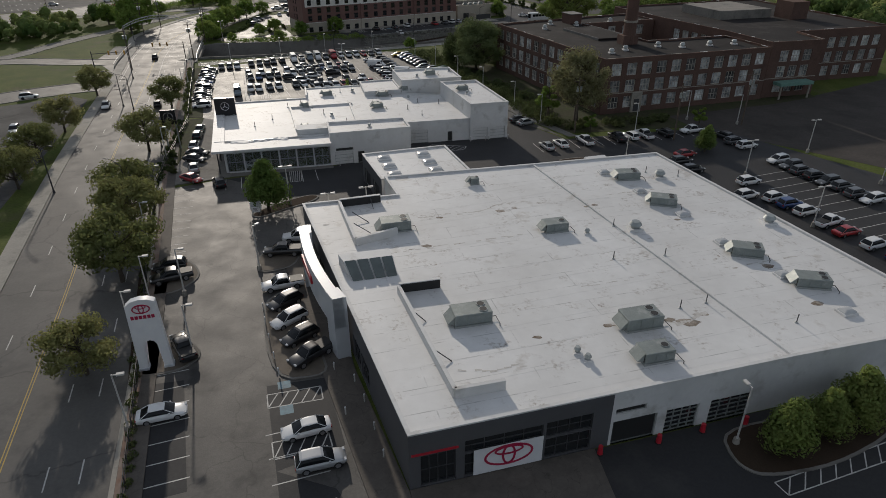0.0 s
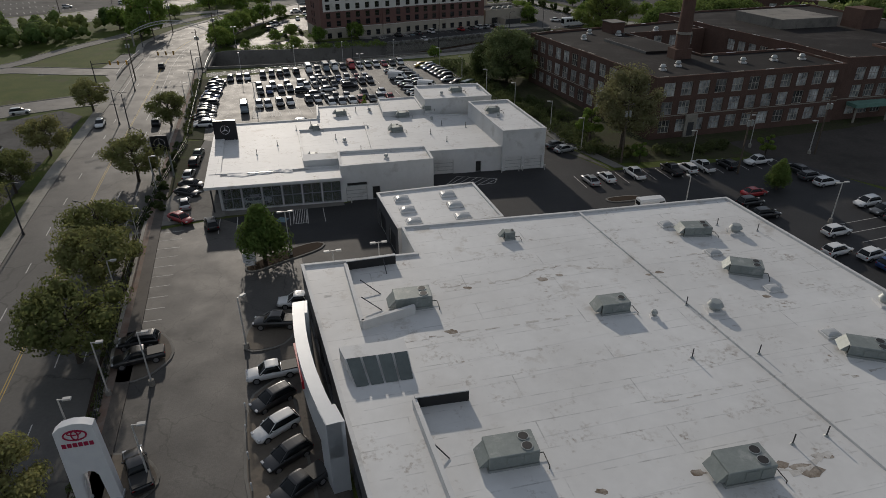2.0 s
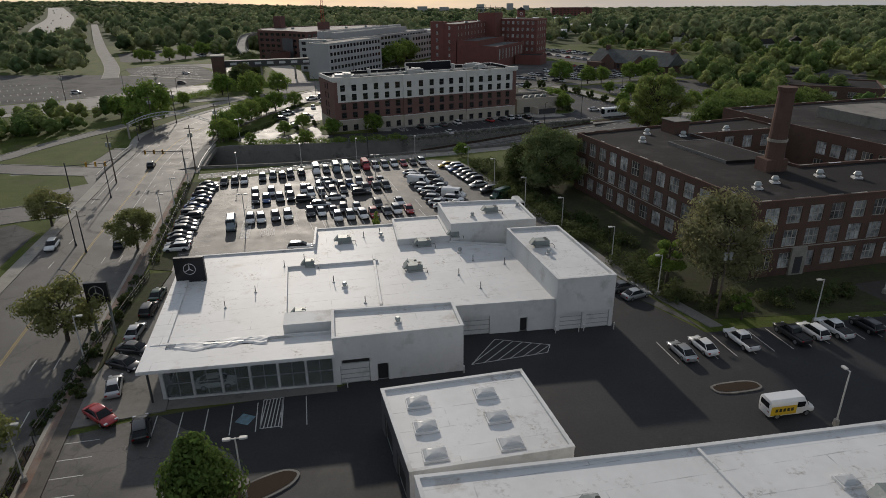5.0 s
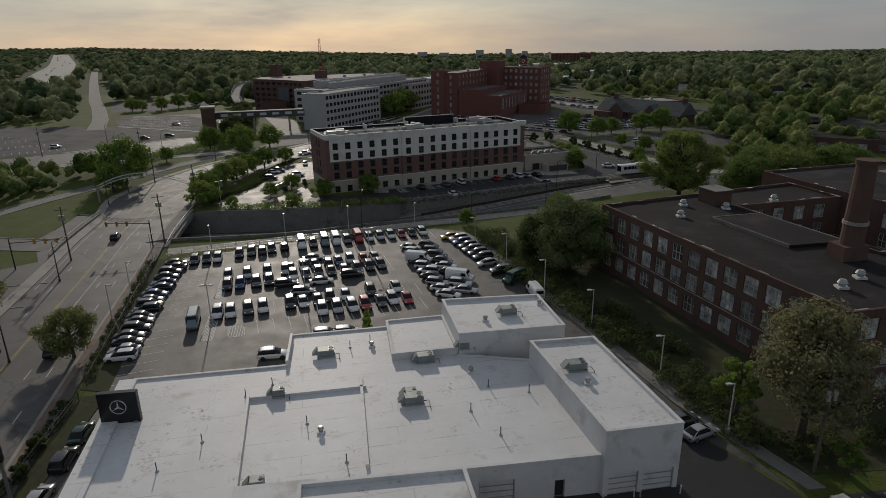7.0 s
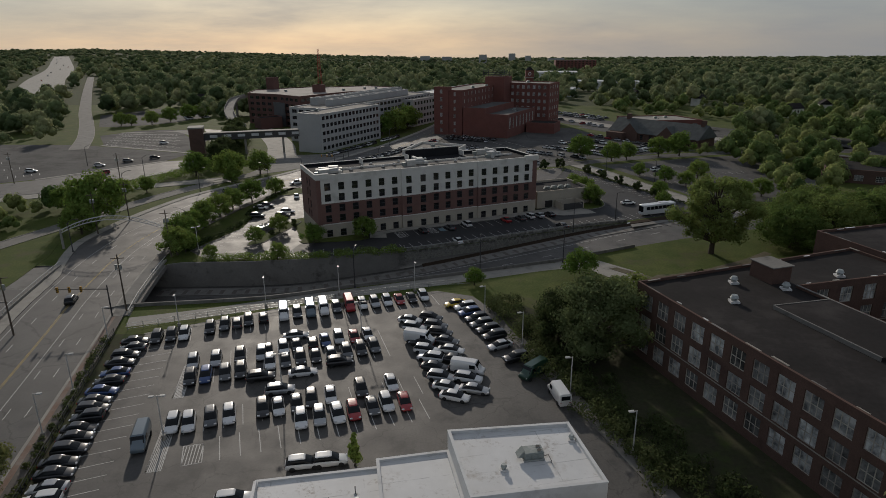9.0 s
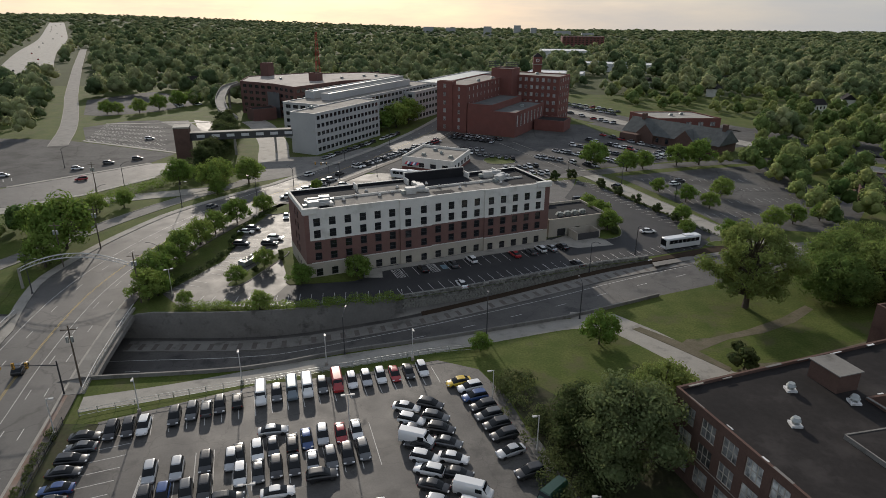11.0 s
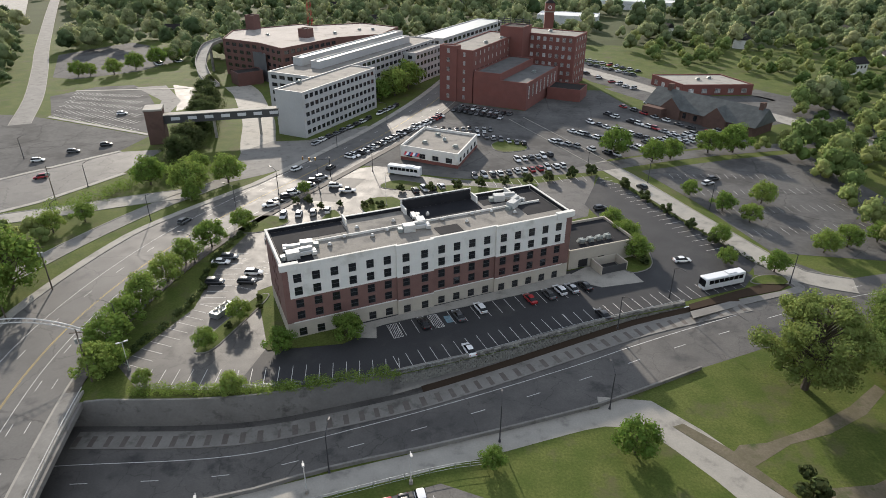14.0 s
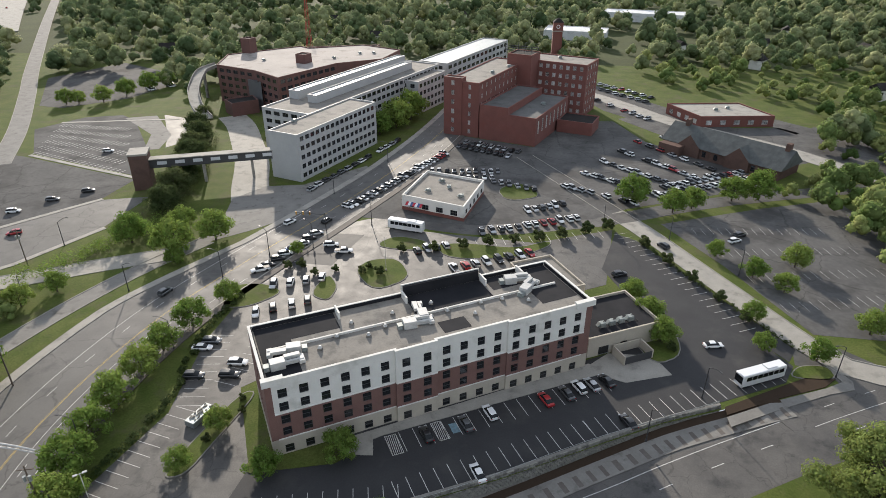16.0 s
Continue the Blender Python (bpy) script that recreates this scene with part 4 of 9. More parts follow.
stall_lines(bm, (-30.5, 256.8), (6.0, 275.9), 15, 5.2, 0.043)
stall_lines(bm, (6.0, 275.9), (50.0, 297.2), 18, 5.2, 0.043)
stall_lines(bm, (-80.0, 247.2), (-63.5, 248.8), 6, 5.4, 0.043)
stall_lines(bm, (-87.6, 254), (-81.5, 277), 9, -5.4, 0.043)
stall_lines(bm, (-81.5, 277), (-84.4, 302), 9, -5.4, 0.043)
stall_lines(bm, (-71.5, 284.5), (-68, 300), 6, 5.2, 0.043)
stall_lines(bm, (22.5, 368), (46, 316), 19, 5.2, 0.043)
stall_lines(bm, (-76.5, 357), (-82.5, 330), 9, 5.2, 0.043)
stall_lines(bm, (-42, 355), (18, 371), 21, -5.2, 0.043)
hatch(bm, [(-33.6, 267.6), (-31.6, 268.6), (-34.0, 273.3), (-36.0, 272.3)], 6, 0.043)
hatch(bm, [(-25.0, 272.2), (-23.0, 273.2), (-25.4, 277.8), (-27.4, 276.8)], 6, 0.043)
setting(link("trim_hotel_bays", bm, LINE), "white parking bay lines", "road marking")
bm = bmesh.new()
for i in range(6):
    stall_lines(bm, Vector((-166.5, 409)) + Vector((-5.6, 11.2)) * i, Vector((-216, 428)) + Vector((-3.0, 8.0)) * i, 20, 4.6, 0.033, 0.0, 0.24)
for i in range(4):
    stall_lines(bm, Vector((-200, 350)) + Vector((-18, 12)) * i, Vector((-240, 318)) + Vector((-18, 12)) * i, 18, 4.8, 0.033, 0.0, 0.24)
for i in range(4):
    stall_lines(bm, Vector((62, 326)) + Vector((-4, 15)) * i, Vector((104, 336)) + Vector((-4, 13)) * i, 15, 4.6, 0.033, 0.0, 0.09)
setting(link("trim_far_bays", bm, LINE), "worn white parking bay lines", "road marking")
bm = bmesh.new()
add_line(bm, (-17.8, 52.0), (-16.5, 52.4), 0.038, 1.2)
add_line(bm, (-16.7, 48.2), (-15.4, 48.6), 0.038, 1.3)
add_line(bm, (-30.9, 109.5), (-30.5, 111.1), 0.037, 1.7)
add_line(bm, (-21.8, 274.8), (-23.0, 277.3), 0.044, 1.6)
setting(link("trim_blue_bays", bm, BLUE), "faded blue disabled bay panels", "road marking")


# ---- buildings ----
WINDOW_MESHES = {}


def window_mesh(kind, w, h, style):
    key = (kind, round(w, 2), round(h, 2), style)
    if key in WINDOW_MESHES:
        return WINDOW_MESHES[key]
    frame_m, pane_m, nx, nz, ft = STYLES[style]
    bm = bmesh.new()
    if kind == "frame":
        def cuts(size, n):
            out = [-size / 2]
            for i in range(n):
                lo, hi = -size / 2 + size * i / n, -size / 2 + size * (i + 1) / n
                out += [lo + (ft if i == 0 else ft / 2), hi - (ft if i == n - 1 else ft / 2)]
            return out + [size / 2]
        xs, zs = cuts(w, nx), cuts(h, nz)
        grid = [[[bm.verts.new((x, y, z)) for z in zs] for x in xs] for y in (-0.05, 0.05)]
        solid = lambda i, j: 0 <= i < len(xs) - 1 and 0 <= j < len(zs) - 1 and (i % 2 == 0 or j % 2 == 0)
        for i in range(len(xs) - 1):
            for j in range(len(zs) - 1):
                if not solid(i, j):
                    continue
                A, B = grid
                bm.faces.new((A[i][j], A[i + 1][j], A[i + 1][j + 1], A[i][j + 1]))
                for di, dj, p, q in ((-1, 0, (i, j), (i, j + 1)), (1, 0, (i + 1, j), (i + 1, j + 1)), (0, -1, (i, j), (i + 1, j)), (0, 1, (i, j + 1), (i + 1, j + 1))):
                    if not solid(i + di, j + dj):
                        bm.faces.new((A[p[0]][p[1]], A[q[0]][q[1]], B[q[0]][q[1]], B[p[0]][p[1]]))
        bmesh.ops.delete(bm, geom=[v for v in bm.verts if not v.link_faces], context="VERTS")
        bmesh.ops.recalc_face_normals(bm, faces=bm.faces)
    else:
        add_box(bm, -w / 2 + 0.02, -0.012, -h / 2 + 0.02, w / 2 - 0.02, 0.012, h / 2 - 0.02)
    me = bpy.data.meshes.new(kind)
    bm.to_mesh(me)
    bm.free()
    me.materials.append(frame_m if kind == "frame" else pane_m)
    WINDOW_MESHES[key] = me
    return me


STYLES = {
    "hotel": (FRAME_DARK, GLASS, 1, 2, 0.07), "school": (FRAME_OLD, SCHOOL_GLASS, 3, 2, 0.11), "store": (FRAME_DARK, GLASS, 4, 2, 0.09),
    "office": (FRAME_DARK, GLASS, 2, 1, 0.08), "works": (FRAME_PALE, SCHOOL_GLASS, 3, 3, 0.1), "garage": (METAL, GLASS, 4, 5, 0.14),
    "door": (METAL, WHITE_WALL, 1, 4, 0.08), "shut": (METAL, DARK, 1, 1, 0.1), "mullion": (METAL, SHOWGLASS, 2, 2, 0.09),
}


def facade(parent, o, a, b, z0, z1, mats, openings=(), where=None, depth=0.22, name="wall"):
    """One wall from a to b (outside on its right), with real openings: (s0, s1, z0, z1, style)."""
    a, b = Vector(a) - o, Vector(b) - o
    length = (b - a).length
    u = (b - a) / length
    nrm = Vector((u.y, -u.x))
    ss = sorted({0.0, length, *[round(k, 3) for q in openings for k in q[:2]], *([] if where is None else where[0])})
    zs = sorted({z0, z1, *[round(k, 3) for q in openings for k in q[2:4]], *([] if where is None else where[1])})
    ss = [k for k in ss if 0 <= k <= length]
    zs = [k for k in zs if z0 <= k <= z1]
    bm = bmesh.new()

    def pt(s, z, d=0.0):
        c = a + u * s - nrm * d
        return (c.x, c.y, z)

    for i in range(len(ss) - 1):
        for j in range(len(zs) - 1):
            cs, cz = (ss[i] + ss[i + 1]) / 2, (zs[j] + zs[j + 1]) / 2
            if any(q[0] < cs < q[1] and q[2] < cz < q[3] for q in openings):
                continue
            f = bm.faces.new([bm.verts.new(pt(s, z)) for s, z in ((ss[i], zs[j]), (ss[i + 1], zs[j]), (ss[i + 1], zs[j + 1]), (ss[i], zs[j + 1]))])
            if where is not None:
                f.material_index = where[2](cs, cz, length)
    for s0, s1, q0, q1, style in openings:
        ring = ((s0, q0), (s1, q0), (s1, q1), (s0, q1))
        for (p, q), (r, t) in zip(ring, ring[1:] + ring[:1]):
            f = bm.faces.new([bm.verts.new(v) for v in (pt(p, q), pt(r, t), pt(r, t, depth + 0.1), pt(p, q, depth + 0.1))])
            if where is not None:
                f.material_index = where[2]((s0 + s1) / 2, (q0 + q1) / 2, length)
    bmesh.ops.remove_doubles(bm, verts=bm.verts, dist=0.001)
    wall = part(name, bm, mats, parent)
    turn = math.degrees(math.atan2(u.y, u.x))
    for s0, s1, q0, q1, style in openings:
        c = pt((s0 + s1) / 2, (q0 + q1) / 2, depth)
        nm = "garage_door" if style in ("garage", "door") else "window"
        w = new(nm, window_mesh("frame", s1 - s0, q1 - q0, style))
        w.parent, w.matrix_basis = parent, pose(*c, 0, 0, turn)
        g = new("panel" if style == "door" else "pane", window_mesh("pane", s1 - s0, q1 - q0, style))
        g.parent, g.matrix_basis = w, pose(0, 0.02, 0)
    return wall


def building(name, poly, top, walls, roof, label, category="building", lip=0.35, thick=0.35, openings={}, where=None, cap=None, base=0.0):
    """Walls edge by edge with their openings, a parapet and a roof deck behind it."""
    poly = poly if area(poly) > 0 else poly[::-1]
    o = Vector((sum(p[0] for p in poly) / len(poly), sum(p[1] for p in poly) / len(poly)))
    e = tagged(empty(name, o.x, o.y, base), label, category)
    n = len(poly)
    for i in range(n):
        facade(e, o, poly[i], poly[(i + 1) % n], 0, top - base, walls, openings.get(i, ()), where)
    loc = [(x - o.x, y - o.y) for x, y in poly]
    inn = inset(loc, thick)
    bm = bmesh.new()
    h = top - base
    A = [bm.verts.new((x, y, h)) for x, y in inset(loc, -0.04)]
    A0 = [bm.verts.new((x, y, h - 0.16)) for x, y in inset(loc, -0.04)]
    B = [bm.verts.new((x, y, h)) for x, y in inn]
    C = [bm.verts.new((x, y, h - lip - 0.05)) for x, y in inn]
    for i in range(n):
        j = (i + 1) % n
        bm.faces.new((A[i], A[j], B[j], B[i]))
        bm.faces.new((B[i], B[j], C[j], C[i]))
        bm.faces.new((A0[i], A0[j], A[j], A[i]))
    part("parapet", bm, cap or (walls[0] if isinstance(walls, list) else walls), e)
    part("roof", prism(inset(loc, thick * 0.5), h - lip - 0.3, h - lip), roof, e)
    return e


def row(length, n, w, z0, z1, style, start=None, end=None):
    start = w if start is None else start
    end = length - w if end is None else end
    return [(start + (end - start) * (i + 0.5) / n - w / 2, start + (end - start) * (i + 0.5) / n + w / 2, z0, z1, style) for i in range(n)]


def dist(a, b):
    return (Vector(a) - Vector(b)).length


# the large white-roofed showroom
TOY = [(-3.0, 38.3), (15.5, 43.45), (34.3, 48.7), (56.0, 54.2), (38.0, 106.4), (15.4, 101.0), (-9.6, 95.5), (-7.1, 88.2), (-20.9, 84.9)]
front = [(1.0, 4.2, 0.15, 3.8, "store"), (5.0, 12.4, 0.15, 2.9, "store"), (5.0, 12.4, 3.0, 4.5, "store"), (12.7, 17.3, 0.15, 2.6, "store"), (12.7, 17.3, 2.75, 4.6, "store")]
service = [(0.4, 3.6, 3.7, 4.4, "shut"), (0.3, 5.0, 0.0, 2.9, "shut"), (6.0, 9.6, 0.0, 2.9, "garage"), (10.9, 15.6, 0.0, 2.9, "garage")]
west = [(30 + i * 3.6, 33.2 + i * 3.6, 0.3, 3.4, "store") for i in range(2)] + [(3 + i * 4.2, 6.8 + i * 4.2, 0.3, 3.6, "store") for i in range(4)]
toy = building("car_showroom", TOY, 6.55, [WHITE_WALL, GREY_WALL], ROOF, "large flat-roofed white and dark grey car showroom", "showroom", lip=0.3,
               openings={0: front, 1: service, 8: west}, where=([0.0], [], lambda s, z, ln: 1 if abs(ln - 19.2) < 0.15 or 49 < ln < 51 else 0), cap=WHITE_WALL)


def on(parent, name, bm, material, label=""):
    """A part whose vertices are given in the world."""
    t = parent.matrix_basis.translation
    bmesh.ops.translate(bm, verts=bm.verts, vec=-t)
    return part(name, bm, material, parent, label)


def bar(a, b, z0, z1, w):
    a, b = Vector(a), Vector(b)
    u = (b - a).normalized()
    k = Vector((-u.y, u.x)) * w / 2
    return prism([tuple(a - k), tuple(b - k), tuple(b + k), tuple(a + k)], z0, z1)


on(toy, "roof_divider", bar((15.4, 100.6), (34.2, 49.1), 6.2, 6.5, 0.3), ROOF, "white membrane roof joint cover")
for i, (a, b) in enumerate((((-15.2, 84.0), (-11.4, 72.2)), ((-11.4, 72.2), (-6.2, 75.2)), ((-5.1, 60.6), (1.0, 43.2)), ((1.0, 43.2), (5.6, 44.4)))):
    on(toy, "screen_wall", bar(a, b, 6.15, 7.35, 0.4), WHITE_WALL)
for a, b in (((-15.2, 84.2), (-9.4, 86.0)), ((-5.1, 60.8), (-0.4, 61.9))):
    on(toy, "louvre_screen", bar(a, b, 6.15, 7.4, 0.3), DARK, "dark roof louvre screen")
    on(toy, "screen_cap", bar(a, b, 7.4, 7.5, 0.42), WHITE_WALL)
for a, b in (((-12.9, 80.4), (-10.4, 78.9)), ((-12.2, 76.8), (-9.8, 75.6)), ((-3.5, 56), (-1.9, 55.0)), ((-1.1, 49.2), (0.8, 48.3)), ((-10.8, 85.3), (-10.2, 83.3))):
    m = bmesh.new()
    add_tube(m, (*a, 7.2), (*b, 6.3), 0.06, n=5)
    on(toy, "screen_brace", m, FRAME_DARK)
# lean-to rooflight
bm = bmesh.new()
q = [(-12.9, 67.2), (-6.8, 68.8), (-5.5, 64.7), (-10.8, 63.3)]
lo = [Vector((*p, 6.2)) for p in q]
hi = [Vector((q[0][0], q[0][1], 7.7)), Vector((q[1][0], q[1][1], 7.7)), Vector((-6.2, 66.8, 7.7)), Vector((-12.0, 65.4, 7.7))]
vs = [bm.verts.new(p) for p in lo + hi]
for f in ((0, 1, 5, 4), (4, 5, 6, 7), (1, 2, 6, 5), (3, 0, 4, 7), (2, 3, 7, 6)):
    bm.faces.new([vs[k] for k in f])
on(toy, "rooflight_kerb", bm, WHITE_WALL)
for i in range(4):
    bm = bmesh.new()
    f = lambda t, k: (lo[3].lerp(lo[2], t) if k == 0 else hi[3].lerp(hi[2], t)) + Vector((0.05, -0.16, 0.1))
    a, b = i / 4 + 0.02, (i + 1) / 4 - 0.02
    bm.faces.new([bm.verts.new(v) for v in (f(a, 0), f(b, 0), f(b, 1), f(a, 1))])
    r = bmesh.ops.extrude_face_region(bm, geom=bm.faces[:])
    bmesh.ops.translate(bm, verts=[v for v in r["geom"] if isinstance(v, bmesh.types.BMVert)], vec=(0.0, 0.03, 0.04))
    on(toy, "rooflight_pane", bm, ROOFGLASS)
# curved entrance portal
bm = bmesh.new()
P0, P1 = Vector((-11.9, 56.4)), Vector((-19.0, 74.0))
ax = (P1 - P0).normalized()
nx_ = Vector((-ax.y, ax.x))
ring = []
N = 14
for i in range(N + 1):
    t = i / N
    c = P0.lerp(P1, t) + nx_ * 0.8 * 4 * t * (1 - t)
    ring.append((c, P0.lerp(P1, t) + nx_ * (0.8 * 4 * t * (1 - t) - 1.2)))
    zb = 4.3
verts = [[bm.verts.new((c.x, c.y, z)) for c, z in ((a, 4.3), (a, 8.2), (b, 8.2), (b, 4.3))] for a, b in ring]
for r, s in zip(verts, verts[1:]):
    for i in range(4):
        bm.faces.new((r[i], s[i], s[(i + 1) % 4], r[(i + 1) % 4]))
for r in (verts[0], verts[-1]):
    bm.faces.new(r)
bmesh.ops.recalc_face_normals(bm, faces=bm.faces)
on(toy, "portal_fascia", bm, PALE_PANEL, "curved silver-white entrance fascia")
for t0, t1 in ((0.0, 0.12), (0.88, 1.0)):
    pts = []
    for t, k in ((t0, 0.05), (t1, 0.05), (t1, -1.5), (t0, -1.5)):
        c = P0.lerp(P1, t) + nx_ * (0.8 * 4 * t * (1 - t) + k)
        pts.append((c.x, c.y))
    on(toy, "portal_leg", prism(pts if area(pts) > 0 else pts[::-1], 0, 8.15), PALE_PANEL)
bm = bmesh.new()
a = P0.lerp(P1, 0.40) + nx_ * 0.85
b = P0.lerp(P1, 0.72) + nx_ * 0.75
on(toy, "portal_sign", bar((a.x, a.y), (b.x, b.y), 6.0, 6.9, 0.25), RED)
# front sign with its oval emblem
u = (Vector(TOY[1]) - Vector(TOY[0])).normalized()
nr = Vector((u.y, -u.x))
c0 = Vector(TOY[0]) + u * 5.9 + nr * 0.12
c1 = Vector(TOY[0]) + u * 12.3 + nr * 0.12
sign = tagged(empty("window_banner", *(c0.lerp(c1, 0.5)), 2.0, math.degrees(math.atan2(u.y, u.x))), "white window banner with a dark red oval emblem", "banner")
part("panel", box(-3.3, -0.04, -1.75, 3.3, 0.04, 1.25), WHITE, sign)


def oval(rx, rz, w, y, n=28, cx=0.0, cz=0.0):
    bm = bmesh.new()
    ring = [[bm.verts.new((cx + (rx + k) * math.cos(6.28318 * i / n), y, cz + (rz + k) * math.sin(6.28318 * i / n))) for k in (-w / 2, w / 2)] for i in range(n)]
    for r, s in zip(ring, ring[1:] + ring[:1]):
        bm.faces.new((r[0], s[0], s[1], r[1]))
    g = bmesh.ops.extrude_face_region(bm, geom=bm.faces[:])
    bmesh.ops.translate(bm, verts=[v for v in g["geom"] if isinstance(v, bmesh.types.BMVert)], vec=(0, -0.03, 0))
    bmesh.ops.recalc_face_normals(bm, faces=bm.faces)
    return bm


def emblem(parent, k, y):
    part("emblem_oval", oval(2.0 * k, 1.0 * k, 0.2 * k, y), MAGENTA, parent)
    part("emblem_oval", oval(0.5 * k, 0.95 * k, 0.18 * k, y - 0.01), MAGENTA, parent)
    part("emblem_oval", oval(1.15 * k, 0.38 * k, 0.17 * k, y - 0.02, cz=0.5 * k), MAGENTA, parent)


emblem(sign, 1.12, -0.05)
on(toy, "red_stripe", bar(Vector(TOY[0]) + u * 0.2 + nr * 0.05, Vector(TOY[0]) + u * 4.4 + nr * 0.05, 4.0, 4.2, 0.12), RED)

ANNEX = [(-14.9, 109.6), (-10.3, 97.3), (4.7, 101.6), (0.3, 114.3)]
annex = building("wash_annex", ANNEX, 5.3, [GREY_WALL, WHITE_WALL], ROOF, "low flat-roofed white annex with six roof domes", "annex", lip=0.3, cap=WHITE_WALL,
                 openings={0: [(1.5, 5.5, 0, 3.2, "shut"), (7.5, 11.5, 0, 3.2, "shut")]}, where=([], [], lambda s, z, ln: 1 if ln > 14 else 0))

# the second showroom, of several boxes
MB = [(-41.7, 113.2), (-22.0, 117.6), (-24.2, 126.5), (-8.3, 129.9), (6.2, 133.0), (-0.6, 153.0), (-10.0, 154.0), (-13.2, 165.0), (-21.4, 162.2), (-35.0, 158.8), (-32.8, 150.0), (-51.5, 145.4)]
ln0 = dist(MB[0], MB[1])
glaz = [(0.4 + i * 3.3, 3.5 + i * 3.3, 0.2, 3.9, "mullion") for i in range(6)]
side = [(1.0 + i * 3.3, 4.0 + i * 3.3, 0.2, 3.6, "store") for i in range(9)]
mb = building("white_showroom", MB, 4.85, WHITE_WALL, ROOF, "long white car showroom with a glazed front and stepped roofs", "showroom", lip=0.25,
              openings={0: glaz, 11: side, 3: [(1.5, 5.2, 0, 2.9, "door"), (9.5, 10.6, 0, 2.2, "shut")]})
on(mb, "eave", prism([(-43.4, 111.6), (-21.6, 116.6), (-22.6, 120.6), (-44.6, 116.0)], 4.45, 4.9), ROOF)
for p in ((-42.7, 112.6), (-44.9, 120)):
    on(mb, "canopy_post", tube((*p, 0), (*p, 4.5), 0.14), FRAME_DARK)
on(mb, "roof_step", bar((-44.6, 117.4), (-22.6, 122.2), 4.5, 4.96, 0.35), ROOF)
on(mb, "west_eave", prism([(-43.4, 111.7), (-41.4, 113.4), (-51.2, 145.3), (-53.2, 144.8)], 4.46, 4.89), ROOF)
on(mb, "roof_step", bar((-35.0, 141.5), (-30.0, 124.6), 4.5, 5.25, 0.35), ROOF)
on(mb, "roof_step", bar((-32.8, 149.8), (-34.6, 157.9), 4.5, 5.5, 0.35), ROOF)
on(mb, "roof_step", bar((-35.0, 141.5), (-21.2, 145.0), 4.5, 5.0, 0.3), ROOF)
on(mb, "roof_step", bar((-22.4, 147.5), (-18.2, 129.8), 4.5, 5.0, 0.35), ROOF)
on(mb, "raised_bay", prism([(-30.0, 124.6), (-22.6, 126.2), (-22.2, 123.0), (-29.2, 121.4)], 4.5, 6.0), WHITE_WALL)
boxes_ = [("front_block", [(-22.0, 117.5), (-6.5, 121.6), (-8.2, 128.0), (-23.8, 124.8)], 6.6), ("workshop_block", [(6.0, 132.3), (14.2, 134.3), (8.0, 153.8), (-0.6, 152.0)], 8.1),
          ("rear_block", [(-13.2, 165.5), (-10.0, 153.9), (4.6, 157.3), (1.6, 168.2)], 8.0), ("middle_block", [(-19.0, 152.0), (-10.2, 154.3), (-13.0, 164.8), (-21.5, 162.5)], 5.7)]
for nm, poly, top in boxes_:
    op = {}
    if nm == "workshop_block":
        op = {0: [(0.6, 3.9, 0, 2.7, "door"), (4.5, 7.9, 0, 2.7, "door")]}
    if nm == "front_block":
        op = {0: [(0.9, 4.4, 2.75, 3.4, "shut"), (0.7, 4.3, 0, 2.6, "door"), (5.2, 6.6, 0, 2.4, "shut")]}
    building(nm, poly, top, WHITE_WALL, ROOF, "white flat-roofed block of the showroom", "building block", lip=0.45 if top > 5.8 else 0.3, openings=op)

# crumpled membrane sheet lying along the eave
tarp = tagged(empty("loose_membrane", -36.0, 118.4, 4.92, 12.5), "crumpled pale roof membrane lying along the eave", "roof sheet")
bm = bmesh.new()
rt = random.Random(12)
rows = [[bm.verts.new((x * 0.55 + rt.uniform(-0.1, 0.1), y * 0.3 * (1 + 0.25 * math.sin(x * 0.9)) + 0.3 * math.sin(x * 0.35), 0.02 + (0.0 if y in (-3, 3) else rt.uniform(0.02, 0.16)))) for y in range(-3, 4)] for x in range(-10, 11)]
for r, q in zip(rows, rows[1:]):
    for k in range(6):
        bm.faces.new((r[k], q[k], q[k + 1], r[k + 1]))
bmesh.ops.recalc_face_normals(bm, faces=bm.faces)
part("sheet", bm, ROOF, tarp)
part("weight_bar", box(-2.2, -0.12, 0.02, 2.6, 0.12, 0.16, bevel=0.02), METAL, tarp, "grey metal bar holding the sheet")

# sign blade on the roof, pylon by the road
def star(parent, y, r=0.9, cz=0.0):
    part("emblem_ring", oval(r, r, 0.11, y, cz=cz), CHROME, parent)
    for k in range(3):
        an = radians(90 + 120 * k)
        bm = bmesh.new()
        tip = (r * math.cos(an), y - 0.02, cz + r * math.sin(an))
        w = (0.12 * math.sin(an), 0.12 * math.cos(an))
        vs = [bm.verts.new(v) for v in (tip, (w[0], y - 0.02, cz - w[1]), (-w[0], y - 0.02, cz + w[1]))]
        bm.faces.new(vs)
        g = bmesh.ops.extrude_face_region(bm, geom=bm.faces[:])
        bmesh.ops.translate(bm, verts=[v for v in g["geom"] if isinstance(v, bmesh.types.BMVert)], vec=(0, -0.05, 0))
        part("emblem_spoke", bm, CHROME, parent)


